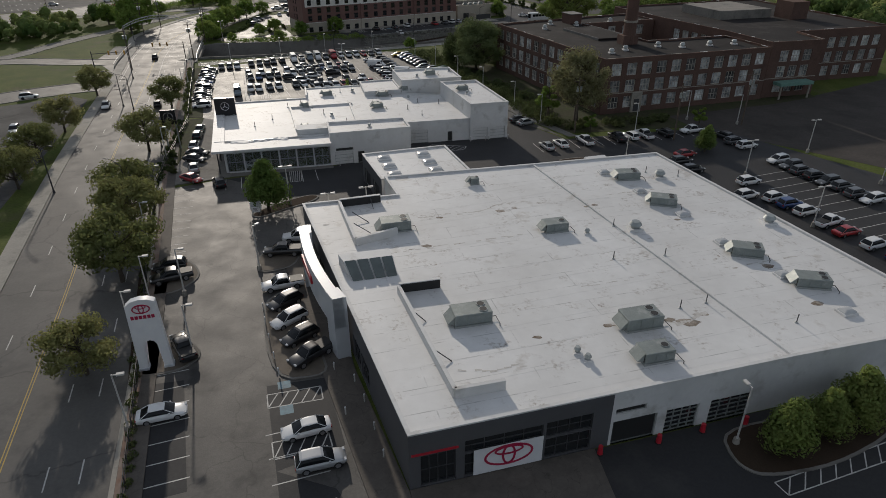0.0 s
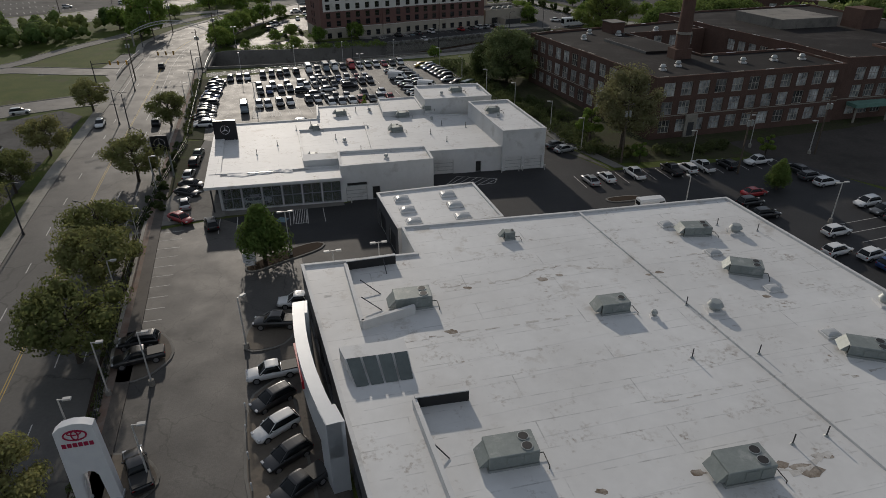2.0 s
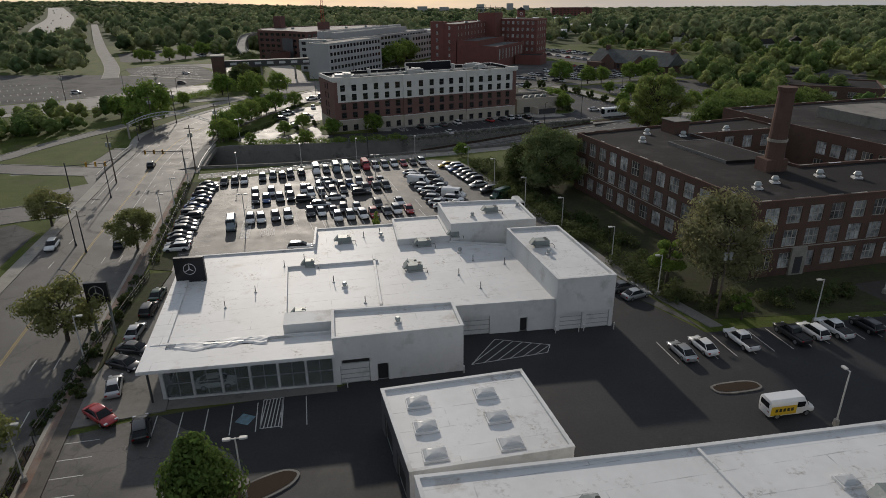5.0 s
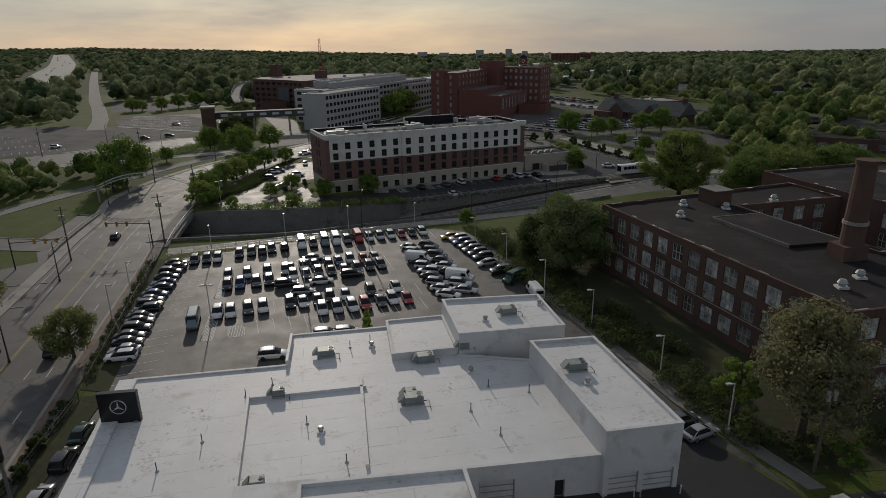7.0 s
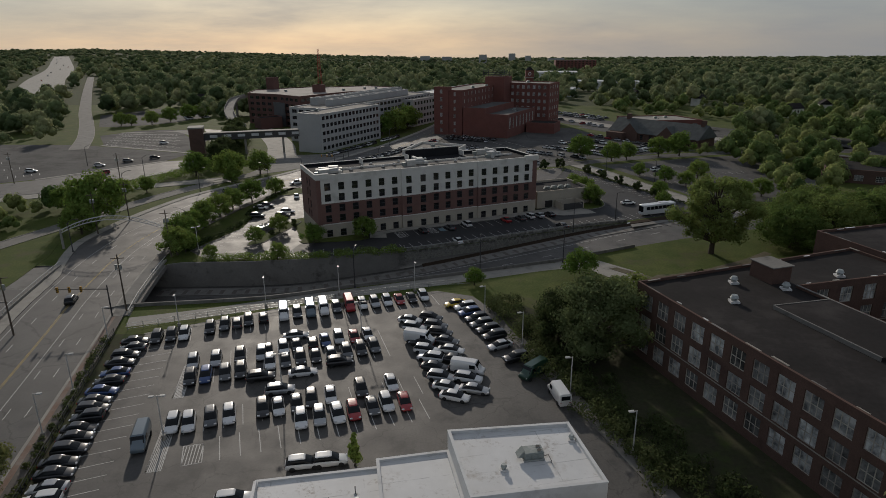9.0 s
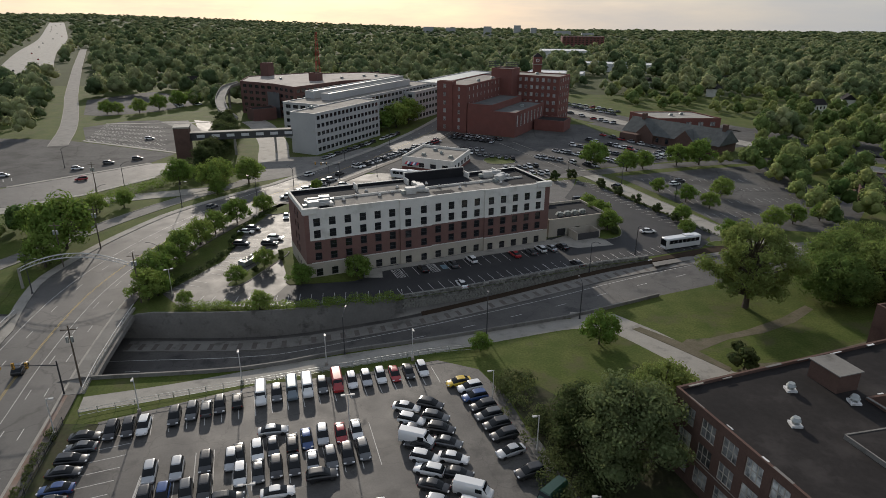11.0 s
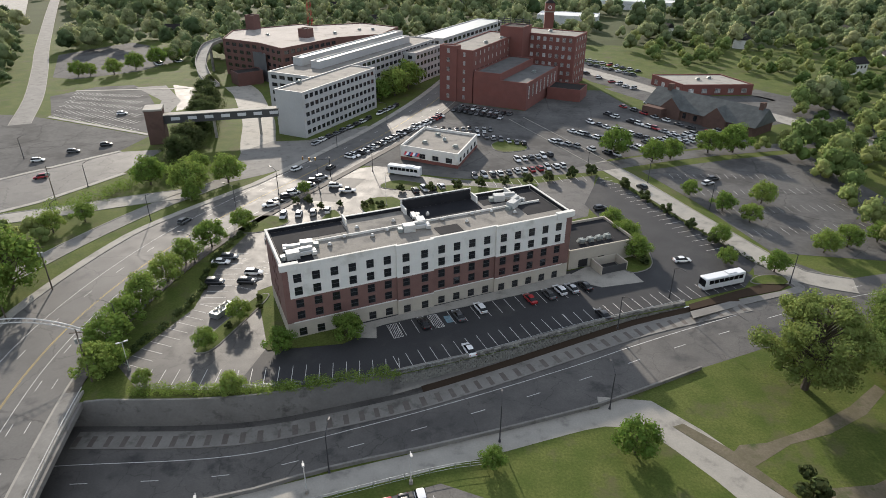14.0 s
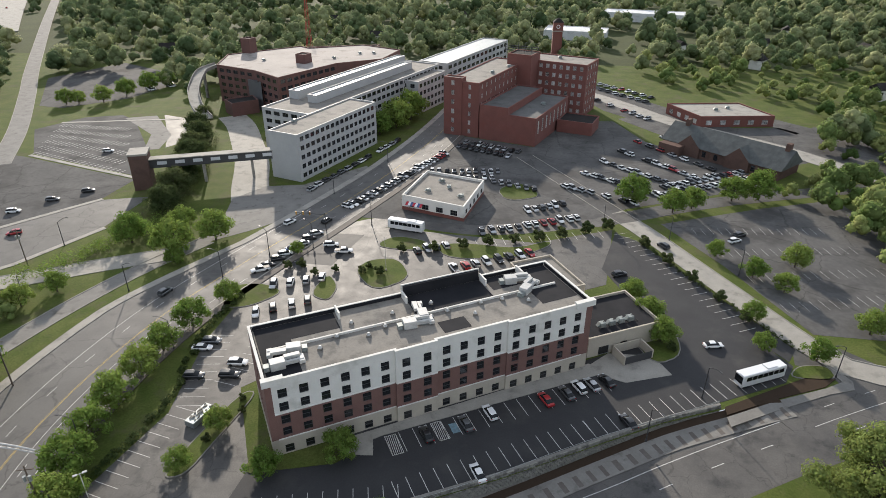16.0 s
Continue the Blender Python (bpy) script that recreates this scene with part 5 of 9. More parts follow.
blade = tagged(empty("roof_sign", -48.0, 136.4, 4.3, 12), "black sign box with a silver ring emblem on the roof", "sign")
part("panel", box(-2.15, -0.35, 0, 2.15, 0.35, 4.2, bevel=0.04), BLACK, blade)
star(blade, -0.37, 0.85, 2.4)
for x in (-1.6, 1.6):
    part("foot", box(x - 0.2, -0.6, -0.1, x + 0.2, 0.9, 0.5), METAL, blade)
pyl = tagged(empty("road_sign", -57.0, 127.4, 0, 12), "black square pylon sign with a silver ring emblem", "sign")
part("panel", box(-1.5, -0.25, 5.4, 1.5, 0.25, 8.4, bevel=0.04), BLACK, pyl)
for x in (-1.2, 1.2):
    part("post", box(x - 0.12, -0.15, 0, x + 0.12, 0.15, 5.5), METAL, pyl)
star(pyl, -0.27, 0.95, 6.95)

# white arched pylon by the road
pylon = tagged(empty("sign_pylon", -31.9, 55.2, 0.15, 15), "tall white arched sign pylon with dark red lettering", "sign")
bm = bmesh.new()
prof = [(-1.75, 0), (-0.85, 0), (-0.72, 3.3), (-0.42, 3.75), (0.0, 3.9), (0.42, 3.75), (0.65, 3.3), (0.85, 0), (1.75, 0), (1.48, 8.7), (0.8, 9.02), (0.0, 9.1), (-0.9, 8.9), (-1.52, 8.4)]
fv = [bm.verts.new((x, -0.4, z)) for x, z in prof]
bv = [bm.verts.new((x, 0.4, z)) for x, z in prof]
for i in range(len(prof)):
    j = (i + 1) % len(prof)
    bm.faces.new((fv[i], fv[j], bv[j], bv[i]))
fa, fb = bm.faces.new(fv), bm.faces.new(bv[::-1])
bmesh.ops.triangulate(bm, faces=[fa, fb])
bmesh.ops.recalc_face_normals(bm, faces=bm.faces)
part("body", bm, WHITE, pylon)
for x in (-1.3, 1.3):
    part("plinth", box(x - 0.55, -0.5, 0, x + 0.55, 0.5, 0.35, bevel=0.03), PALE_PANEL, pylon)
up = new("emblem_oval", bpy.data.meshes.new("emblem_oval"))
up.parent = pylon
bm = oval(0.85, 0.5, 0.13, -0.43)
for args in ((0.24, 0.46, 0.1, -0.44), (0.5, 0.2, 0.1, -0.45)):
    b2 = oval(*args, cz=0.0 if args[0] < 0.3 else 0.25)
    tmp = bpy.data.meshes.new("tmp")
    b2.to_mesh(tmp)
    b2.free()
    bm.from_mesh(tmp)
    bpy.data.meshes.remove(tmp)
bmesh.ops.translate(bm, verts=bm.verts, vec=(0.0, 0, 7.95))
bm.to_mesh(up.data)
bm.free()
up.data.materials.append(MAGENTA)
for i in range(6):
    x = -1.2 + i * 0.41
    part("letter_bar", box(x, -0.46, 6.75, x + 0.3, -0.41, 7.15), MAGENTA, pylon)

# the old brick school
S1 = [(38.5, 151.0), (84.0, 165.0), (79.0, 182.0), (55.0, 174.8), (43.5, 202.5), (67.6, 210.6), (62.7, 223.8), (17.0, 203.0)]
l0, l5 = dist(S1[0], S1[1]), dist(S1[7], S1[0])
ops = {0: [], 7: [], 2: [], 3: [], 4: []}
for z0, z1 in ((1.3, 4.1), (5.2, 8.1), (9.2, 12.1)):
    ops[0] += row(l0, 11, 2.7, z0, z1, "school", 1.2, l0 - 0.8)
    ops[7] += row(l5, 13, 2.8, z0, z1, "school", 1, l5 - 1.5)
    ops[2] += row(dist(S1[2], S1[3]), 5, 2.6, z0, z1, "school")
    ops[3] += row(dist(S1[3], S1[4]), 7, 2.6, z0, z1, "school")
    ops[4] += row(dist(S1[4], S1[5]), 4, 2.6, z0, z1, "school")
school = building("brick_school", S1, 13.4, [SCHOOL_BRICK, LIMESTONE], TAR, "old dark red brick school of three storeys", "school", lip=0.5,
                  openings=ops, where=([], [4.9, 5.1], lambda s, z, ln: 1 if 4.9 < z < 5.1 else 0), cap=SCHOOL_BRICK)
S2 = [(84.6, 166.0), (100.0, 170.0), (99.0, 182.0), (131.0, 191.0), (116.0, 252.0), (60.0, 232.0), (70.0, 205.0), (79.6, 183.0)]
ops = {}
for i in (0, 2, 6, 7):
    ln = dist(S2[i], S2[(i + 1) % 8])
    ops[i] = [w for z0, z1 in ((1.3, 4.1), (5.2, 8.1), (9.2, 12.1)) for w in row(ln, max(2, int(ln / 4.4)), 2.6, z0, z1, "school")]
school2 = building("brick_school_wing", S2, 14.4, [SCHOOL_BRICK, LIMESTONE], TAR, "old dark red brick school wing with a flat roof", "school", lip=0.5,
                   openings=ops, where=([], [4.9, 5.1], lambda s, z, ln: 1 if 4.9 < z < 5.1 else 0), cap=SCHOOL_BRICK)
on(school, "chimney", tube((49.4, 172.8, 12.5), (49.4, 172.8, 27.6), 1.75, 1.4, n=16), SCHOOL_BRICK)
on(school, "chimney_band", tube((49.4, 172.8, 18.4), (49.4, 172.8, 18.9), 1.8, 1.78, n=16), LIMESTONE)
on(school, "chimney_base", prism([(47.4, 170.6), (51.6, 171.8), (50.8, 175.2), (46.6, 174.0)], 12.5, 15.2), SCHOOL_BRICK)
on(school, "chimney_cap", tube((49.4, 172.8, 27.4), (49.4, 172.8, 28.2), 1.55, 1.7, n=16), SCHOOL_BRICK)
on(school, "penthouse", prism([(39.5, 203.8), (43.2, 205.3), (41.3, 209.9), (37.6, 208.4)], 12.5, 15.8), SCHOOL_BRICK)
on(school, "penthouse_coping", prism([(39.3, 203.5), (43.5, 205.2), (41.5, 210.2), (37.3, 208.5)], 15.8, 15.95), CONCRETE_OLD)
on(school, "raised_roof", prism([(35.6, 193.5), (42.4, 177.0), (52.4, 179.6), (45.4, 196.5)], 12.8, 13.46), TAR)
on(school, "roof_kerb", bar(Vector((35.6, 193.5)), Vector((42.4, 177.0)), 12.8, 13.54, 0.22), CONCRETE_OLD)
on(school, "roof_kerb", bar(Vector((35.6, 193.5)), Vector((45.4, 196.5)), 12.8, 13.54, 0.22), CONCRETE_OLD)
on(school, "court_flashing", bar(Vector((53.9, 176.3)), Vector((43.0, 202.5)), 13.4, 13.52, 0.3), CONCRETE_OLD)
on(school2, "penthouse", prism([(86, 205), (104, 210), (98, 228), (80, 222)], 13.5, 16.5), GRAVEL)
on(school2, "penthouse", prism([(108, 205), (114, 207), (112, 214), (106, 212)], 13.5, 19.0), SCHOOL_BRICK)
# stone doorway
u = (Vector(S1[1]) - Vector(S1[0])).normalized()
nr = Vector((u.y, -u.x))
d0 = Vector(S1[0]) + u * 8.2
on(school, "doorway_surround", bar(d0 + nr * 0.15, d0 + u * 2.9 + nr * 0.15, 0, 4.9, 0.4), LIMESTONE)
on(school, "door", bar(d0 + u * 0.7 + nr * 0.34, d0 + u * 2.2 + nr * 0.34, 0.3, 3.3, 0.08), FRAME_DARK)
on(school2, "entrance_canopy", prism([(88, 163.5), (98, 166.2), (97.3, 169.2), (87.3, 166.5)], 3.6, 4.4), mat("green_copper", (0.16, 0.30, 0.25), 0.6, second=(0.12, 0.24, 0.2), scale=1.0))
for p in ((88.6, 164.2), (97.2, 166.5)):
    on(school2, "canopy_column", tube((*p, 0), (*p, 3.6), 0.25), LIMESTONE)

# worn pale flashing along the school roof edges
rs_ = random.Random(3)
for bld, poly, top in ((school, S1, 13.4), (school2, S2, 14.4)):
    for a, b in zip(poly, poly[1:] + poly[:1]):
        ln = dist(a, b)
        s_ = rs_.uniform(0, 3)
        while s_ < ln - 2:
            w_ = rs_.uniform(0.6, 3.2)
            p_ = Vector(a).lerp(Vector(b), s_ / ln)
            q_ = Vector(a).lerp(Vector(b), min(1, (s_ + w_) / ln))
            u_ = (q_ - p_).normalized()
            k_ = Vector((-u_.y, u_.x)) * rs_.uniform(0.15, 0.7)
            on(bld, "flashing_patch", bar(p_ + k_, q_ + k_, top - 0.06, top + 0.02 + rs_.uniform(0, 0.02), rs_.uniform(0.15, 0.4)), rs_.choice([LIMESTONE, ROOF, CONCRETE_OLD]))
            s_ += w_ + rs_.uniform(0.5, 7)
# the hotel
H0, H1 = Vector((-56.0, 265.2)), Vector((5.8, 299.0))
hl = dist(H0, H1)
hu = (H1 - H0).normalized()
hv = Vector((-hu.y, hu.x))


def hp(s, d):
    return H0 + hu * s + hv * d


A1, A2, A3 = 24.8, 33.7, 49.6
STEPS = [(0.0, 0.0), (A1, 0.0), (A1, -0.5), (A2, -0.5), (A2, 0.0), (A3, 0.0), (A3, -0.5), (hl, -0.5)]
HOTEL = [tuple(hp(s, d)) for s, d in STEPS] + [tuple(hp(hl, 19.3)), tuple(hp(0, 19.3))]
hd = 19.3
ops = {0: [], 2: [], 4: [], 6: [], 9: []}
for k, (z0, z1) in enumerate(((0.2, 2.2), (4.5, 6.5), (7.3, 9.4), (10.4, 12.5), (13.5, 15.6))):
    ops[0] += row(A1, 6, 1.7, z0, z1, "hotel", 1.1, A1)
    ops[2] += row(A2 - A1, 2, 1.7, z0, z1, "hotel", 0, A2 - A1)
    ops[4] += row(A3 - A2, 4, 1.7, z0, z1, "hotel", 0.2, A3 - A2 - 0.2)
    ops[6] += row(hl - A3, 5, 1.7, z0, z1, "hotel", 0.1, hl - A3 - 1.7)
    ops[9] += row(hd, 2, 1.4, z0, z1, "hotel", 6.5, hd - 6.5)


def hotel_skin(s, z, ln):
    if z < 3.9:
        return 2
    if abs(ln - A1) < 0.1 and s < 1.2 or abs(ln - hl + A3) < 0.1 and s > ln - 1.6 or 18 < ln < 20:
        return 0 if z < 16.6 else 1
    if z < 10.0:
        return 0
    return 1


hotel = building("hotel", HOTEL, 17.9, [HOTEL_BRICK, STUCCO, TAN], GRAVEL, "five-storey hotel of brown brick, white stucco and a tan base", "hotel", lip=0.9, thick=0.5,
                 openings=ops, where=([1.2, hl - A3 - 1.6], [3.9, 10.0, 16.6], hotel_skin), cap=STUCCO)


for z in (3.9, 10.0):
    for s0, s1, d in ((1.2, A1 - 0.1, 0.0), (A1 + 0.1, A2 - 0.1, -0.5), (A2 + 0.1, A3 - 0.1, 0.0), (A3 + 0.1, hl - 1.6, -0.5)):
        on(hotel, "band_course", bar(hp(s0, d - 0.03), hp(s1, d - 0.03), z - 0.12, z + 0.12, 0.16), STUCCO)
for a, b in (((0.62, 0.8), (0.62, 18.6)), ((0.8, 18.7), (hl - 0.9, 18.7)), ((hl - 0.62, 0.6), (hl - 0.62, 18.6)), ((0.7, 0.62), (6, 0.62))):
    on(hotel, "parapet_lining", bar(hp(*a), hp(*b), 16.9, 17.78, 0.12), BLACKROOF, "black membrane lining of the parapet")
on(hotel, "corner_cornice", bar(hp(-0.4, 0.2), hp(3.6, 0.2), 16.9, 18.3, 1.2), STUCCO)
on(hotel, "corner_cornice", bar(hp(hl - 4.4, -0.3), hp(hl + 0.4, -0.3), 16.9, 18.3, 1.2), STUCCO)
on(hotel, "roof_curb", bar(hp(3, 10.2), hp(hl - 3, 10.2), 16.9, 17.5, 0.35), STUCCO)
for s0, s1, d0, d1 in ((1.0, 17.5, 12.6, 18.5), (1.0, 7.4, 0.9, 12.6), (33.6, 52.0, 10.6, 18.5), (53.2, hl - 1, 13.2, 18.5), (60.5, hl - 1, 4.0, 13.2), (36.5, 42.5, 2.4, 6.4)):
    on(hotel, "black_membrane", prism([tuple(hp(s, d)) for s, d in ((s0, d0), (s1, d0), (s1, d1), (s0, d1))], 16.95, 17.04), BLACKROOF)
on(hotel, "sign_screen", bar(hp(33.6, 18.9), hp(52, 18.9), 17.0, 19.5, 0.6), BLACKROOF, "black roof screen wall")
on(hotel, "sign_screen_face", bar(hp(33.2, 19.4), hp(52.4, 19.4), 17.0, 19.7, 0.35), STUCCO)
for s in (18.2, 33.2, 52.4, 62):
    on(hotel, "roof_fin", bar(hp(s, 15.6), hp(s, 18.9), 16.9, 18.6, 0.4), STUCCO)
lowwing = building("hotel_annex", [(6.8, 301.6), (25.0, 310.6), (18.6, 324.4), (-1.0, 314.8)], 5.6, TAN, BLACKROOF, "low tan hotel annex with a black roof", "annex", lip=0.7,
                   openings={0: [(3, 6, 0, 2.4, "shut"), (9, 11, 0.8, 2.4, "hotel")]})
lowwing2 = building("hotel_hall", [(-3.0, 317.2), (8, 322.8), (0.0, 338.5), (-11.4, 332.8)], 7.6, TAN, GRAVEL, "single-storey tan hotel hall with a gravel roof", "annex", lip=0.6)
yard = tagged(empty("service_enclosure", 17.5, 303.6, 0.05, 26), "tan walled service yard with a dark gate", "enclosure")
for x0, y0, x1, y1 in ((-4, -2.5, -3.7, 2.5), (3.7, -2.5, 4, 2.5), (-4, 2.2, 4, 2.5)):
    part("wall", box(x0, y0, 0, x1, y1, 2.4, bevel=0.02), TAN, yard)
part("gate", box(-3.7, -2.45, 0.1, 3.7, -2.35, 2.1), FRAME_DARK, yard)

# stone retaining wall below the hotel lot: stones one by one in front of a core
SW = resample([(-33.2, 254.8), (-13, 264.3), (6, 274.5), (20, 281.8), (33, 287.2)], 2.0)
core = setting(link("wall_stone_core", strip(SW, -0.5, 0.0, -6.2, 0.9), CONCRETE_OLD), "dry grey stone retaining wall below the hotel lot", "retaining wall")

# far buildings
def far_block(name, poly, top, wall, roof, label, storeys=0, style="works", pitch=4.0, w=2.4, edges=None, base_z=1.0, lip=0.5, cap=None):
    poly = poly if area(poly) > 0 else poly[::-1]
    ops = {}
    if storeys:
        h = (top - 0.8) / storeys
        for i in (edges if edges is not None else range(len(poly))):
            ln = dist(poly[i], poly[(i + 1) % len(poly)])
            if ln > 6:
                ops[i] = [q for k in range(storeys) for q in row(ln, max(1, int((ln - 2) / pitch)), w, k * h + base_z, k * h + base_z + h * 0.5, style, 1.0, ln - 1.0)]
    drop = float(fall(poly[0][0], poly[0][1]))
    return building(name, poly, top + drop, wall, roof, label, "building", lip=lip, thick=0.5, openings=ops, cap=cap, base=drop)


far_block("office_block", [(-91.5, 403.5), (-71.0, 454.0), (-84.0, 459.5), (-104.5, 408.5)], 19.0, GREY_CLAD, GRAVEL, "pale grey five-storey office block", 5, "office", 3.1, 2.3, [0], 1.3, cap=GREY_CLAD)
ou, on_ = Vector((0.385, 0.923)), Vector((-0.923, 0.385))


def along(x, y, length, width):
    a = Vector((x, y))
    return [tuple(p) for p in (a, a + ou * length, a + ou * length + on_ * width, a + on_ * width)]


far_block("office_rear_block", [(-95.4, 433.2), (-84.0, 460.4), (-51, 541), (-74, 551), (-119, 442.8)], 18.6, GREY_CLAD, GRAVEL, "pale grey office block with bright roof plant", 5, "office", 4.2, 3.2, [1, 4], 1.3)
far_block("office_plant", along(-107, 458, 94, 5.5), 22.0, GREY_CLAD, METAL, "long pale metal roof plant housing")
far_block("office_plant", along(-97, 452, 84, 5.0), 21.6, GREY_CLAD, METAL, "long pale metal roof plant housing")
far_block("office_wing", along(-58, 503, 30, 12), 17.0, GREY_CLAD, GRAVEL, "short pale grey office wing", 4, "office", 3.6, 2.6, [0, 3], 1.2)
far_block("long_office", [(-47, 548), (-12, 632), (-29, 639), (-64, 555)], 17.5, GREY_CLAD, METAL, "long grey five-storey office wing", 4, "office", 6.0, 4.4, [0, 3], 1.2)
far_block("brick_works", [(-171.5, 519.5), (-146, 507.5), (-128, 492), (-107, 530), (-84, 545), (-78, 574), (-104, 589), (-135, 574), (-142, 580), (-177, 549)], 20.0, WORKS_BRICK, DUSTY_ROOF, "old red-brown brick works with a pale dusty roof", 5, "office", 4.6, 3.2, [0, 1, 2])
far_block("works_stair_block", [(-160, 497), (-152.6, 488.6), (-142, 498), (-148, 507)], 7.0, WORKS_BRICK, TAR, "low brown brick block before the works")
far_block("works_glazed_bay", [(-150.5, 508.5), (-145.5, 504.6), (-140.5, 501), (-143, 506)], 15.0, GREY_WALL, TAR, "dark glazed stair bay on the brick works")
far_block("works_penthouse", [(-130, 530), (-124, 528), (-122, 534), (-128, 536)], 24.5, WORKS_BRICK, TAR, "brick lift house on the works roof")
far_block("works_penthouse", [(-171, 556), (-165, 554), (-163, 560), (-169, 562)], 28.0, WORKS_BRICK, TAR, "brick lift house on the works roof")
far_block("brick_works_low", [(-176, 552), (-142, 582), (-104, 591), (-100, 625), (-150, 610)], 14.0, WORKS_BRICK, TAR, "low brown brick works sheds")
far_block("red_works", [(-41.0, 472.0), (-25.5, 466.0), (-3.0, 521.0), (-19.0, 527.5)], 25.5, RED_BRICK, GRAVEL, "tall bright red brick works block", 6, "works", 5.0, 1.3, [0, 1, 3], 1.6)
far_block("red_works_wing", [(-4.5, 520.0), (27.0, 506.0), (35.0, 524.0), (3.0, 538.0)], 26.5, RED_BRICK, GRAVEL, "tall bright red brick works wing", 6, "works", 3.6, 1.8, [0, 1], 1.6)
far_block("red_works_low", [(-25.0, 465.7), (0.5, 455.5), (18.0, 497.0), (-7.0, 508.0)], 13.0, RED_BRICK, GREY_ROOF, "low red brick works hall", 1, "works", 5, 2.0, [1], 5)
far_block("red_works_shed", [(-24.7, 465.4), (-12.0, 460.4), (5.2, 501.6), (-7.2, 507.2)], 16.0, RED_BRICK, GREY_ROOF, "raised red brick shed on the works hall")
far_block("works_tower", [(-42.0, 471.6), (-33.5, 468.4), (-31.8, 472.6), (-40.2, 476.0)], 27.0, RED_BRICK, GRAVEL, "red brick stair tower of the works", 6, "works", 7.0, 1.6, [0], 1.6)
sf = tagged(empty("steel_sign", -6.0, 513.0, 30.5, -24), "dark open steel sign lattice on the works roof", "sign")
for k in range(6):
    part("post", tube((-9 + k * 3.6, 0, 0), (-9 + k * 3.6, 0, 3.2 + 2.2 * math.sin(k * 0.63)), 0.13, n=5), FRAME_DARK, sf)
    part("strut", tube((-9 + k * 3.6, 0, 2.6), (-9 + k * 3.6, 2.6, 0), 0.09, n=5), FRAME_DARK, sf)
for z in (1.0, 2.2, 3.2):
    part("rail", box(-9.4, -0.1, z, 9.4, 0.1, z + 0.3), FRAME_DARK, sf)
far_block("red_works_lodge", [(12.0, 480.0), (28.0, 474.0), (33.0, 488.0), (17.0, 494.0)], 6.0, RED_BRICK, TAR, "low red brick works lodge")
far_block("works_head_house", [(-13, 512), (-1, 507), (4, 519), (-8, 524)], 30.5, RED_BRICK, TAR, "square red brick head house on the works roof")
WO = [(-48.8, 382.0), (-26.5, 373.6), (-20.5, 398.6), (-42.6, 406.6)]
building("low_white_office", WO, 5.6, [STUCCO, RED_BRICK], GRAVEL, "low off-white building with a red brick base and pale roof", "building", lip=0.9, thick=0.5, cap=STUCCO,
         openings={0: row(23.8, 4, 2.6, 1.5, 3.4, "store", 1, 22.8), 1: row(25.7, 5, 2.4, 1.5, 3.4, "store", 1, 24.7)}, where=([], [1.3], lambda s, z, ln: 1 if z < 1.3 else 0))
aw = tagged(empty("striped_awning", -46.9, 380.9, 2.6, -20.6), "red, white and blue striped shop awning", "awning")
for k in range(7):
    bm = bmesh.new()
    vs = [bm.verts.new(v) for v in ((k * 0.9, 0.1, 0.9), (k * 0.9 + 0.9, 0.1, 0.9), (k * 0.9 + 0.9, -1.3, 0.1), (k * 0.9, -1.3, 0.1))]
    bm.faces.new(vs[::-1])
    g = bmesh.ops.extrude_face_region(bm, geom=bm.faces[:])
    bmesh.ops.translate(bm, verts=[v for v in g["geom"] if isinstance(v, bmesh.types.BMVert)], vec=(0, 0, 0.06))
    part("stripe", bm, (RED, WHITE, PAINT["blue"])[k % 3], aw)
far_block("flat_brick_hall", [(72, 518), (83, 494), (120, 499), (110, 523)], 5.5, RED_BRICK, CONCRETE, "low red brick hall with a white flat roof", 1, "works", 6, 3, [0, 1])
far_block("brick_corner_house", [(120, 350), (160, 332), (172, 360), (132, 378)], 5.2, SCHOOL_BRICK, TAR, "plain brick building among trees", 1, "works", 6, 3, [0, 3])
far_block("white_store", [(20, 760), (72, 748), (78, 776), (26, 788)], 8, WHITE_WALL, ROOF, "distant white flat-roofed store")
far_block("white_store", [(90, 900), (170, 880), (178, 910), (98, 930)], 9, WHITE_WALL, ROOF, "distant white flat-roofed store")
far_block("white_store", [(60, 1150), (130, 1150), (130, 1200), (60, 1200)], 12, WHITE_WALL, ROOF, "distant white flat-roofed store")
far_block("red_tower", [(125, 1500), (210, 1500), (210, 1540), (125, 1540)], 26, RED_BRICK, TAR, "distant dark red apartment block", 6, "office", 7, 4, [0])
for x, y, w, h in ((-60, 2600, 42, 70), (60, 2900, 40, 76), (130, 2900, 34, 58), (-330, 3000, 60, 50), (-240, 3100, 60, 48), (210, 2700, 90, 40), (290, 2500, 60, 34)):
    far_block("distant_tower", [(x, y), (x + w * 0.7, y), (x + w * 0.7, y + 30), (x, y + 30)], h * 0.5, GREY_CLAD, TAR, "distant grey tower block on the horizon")
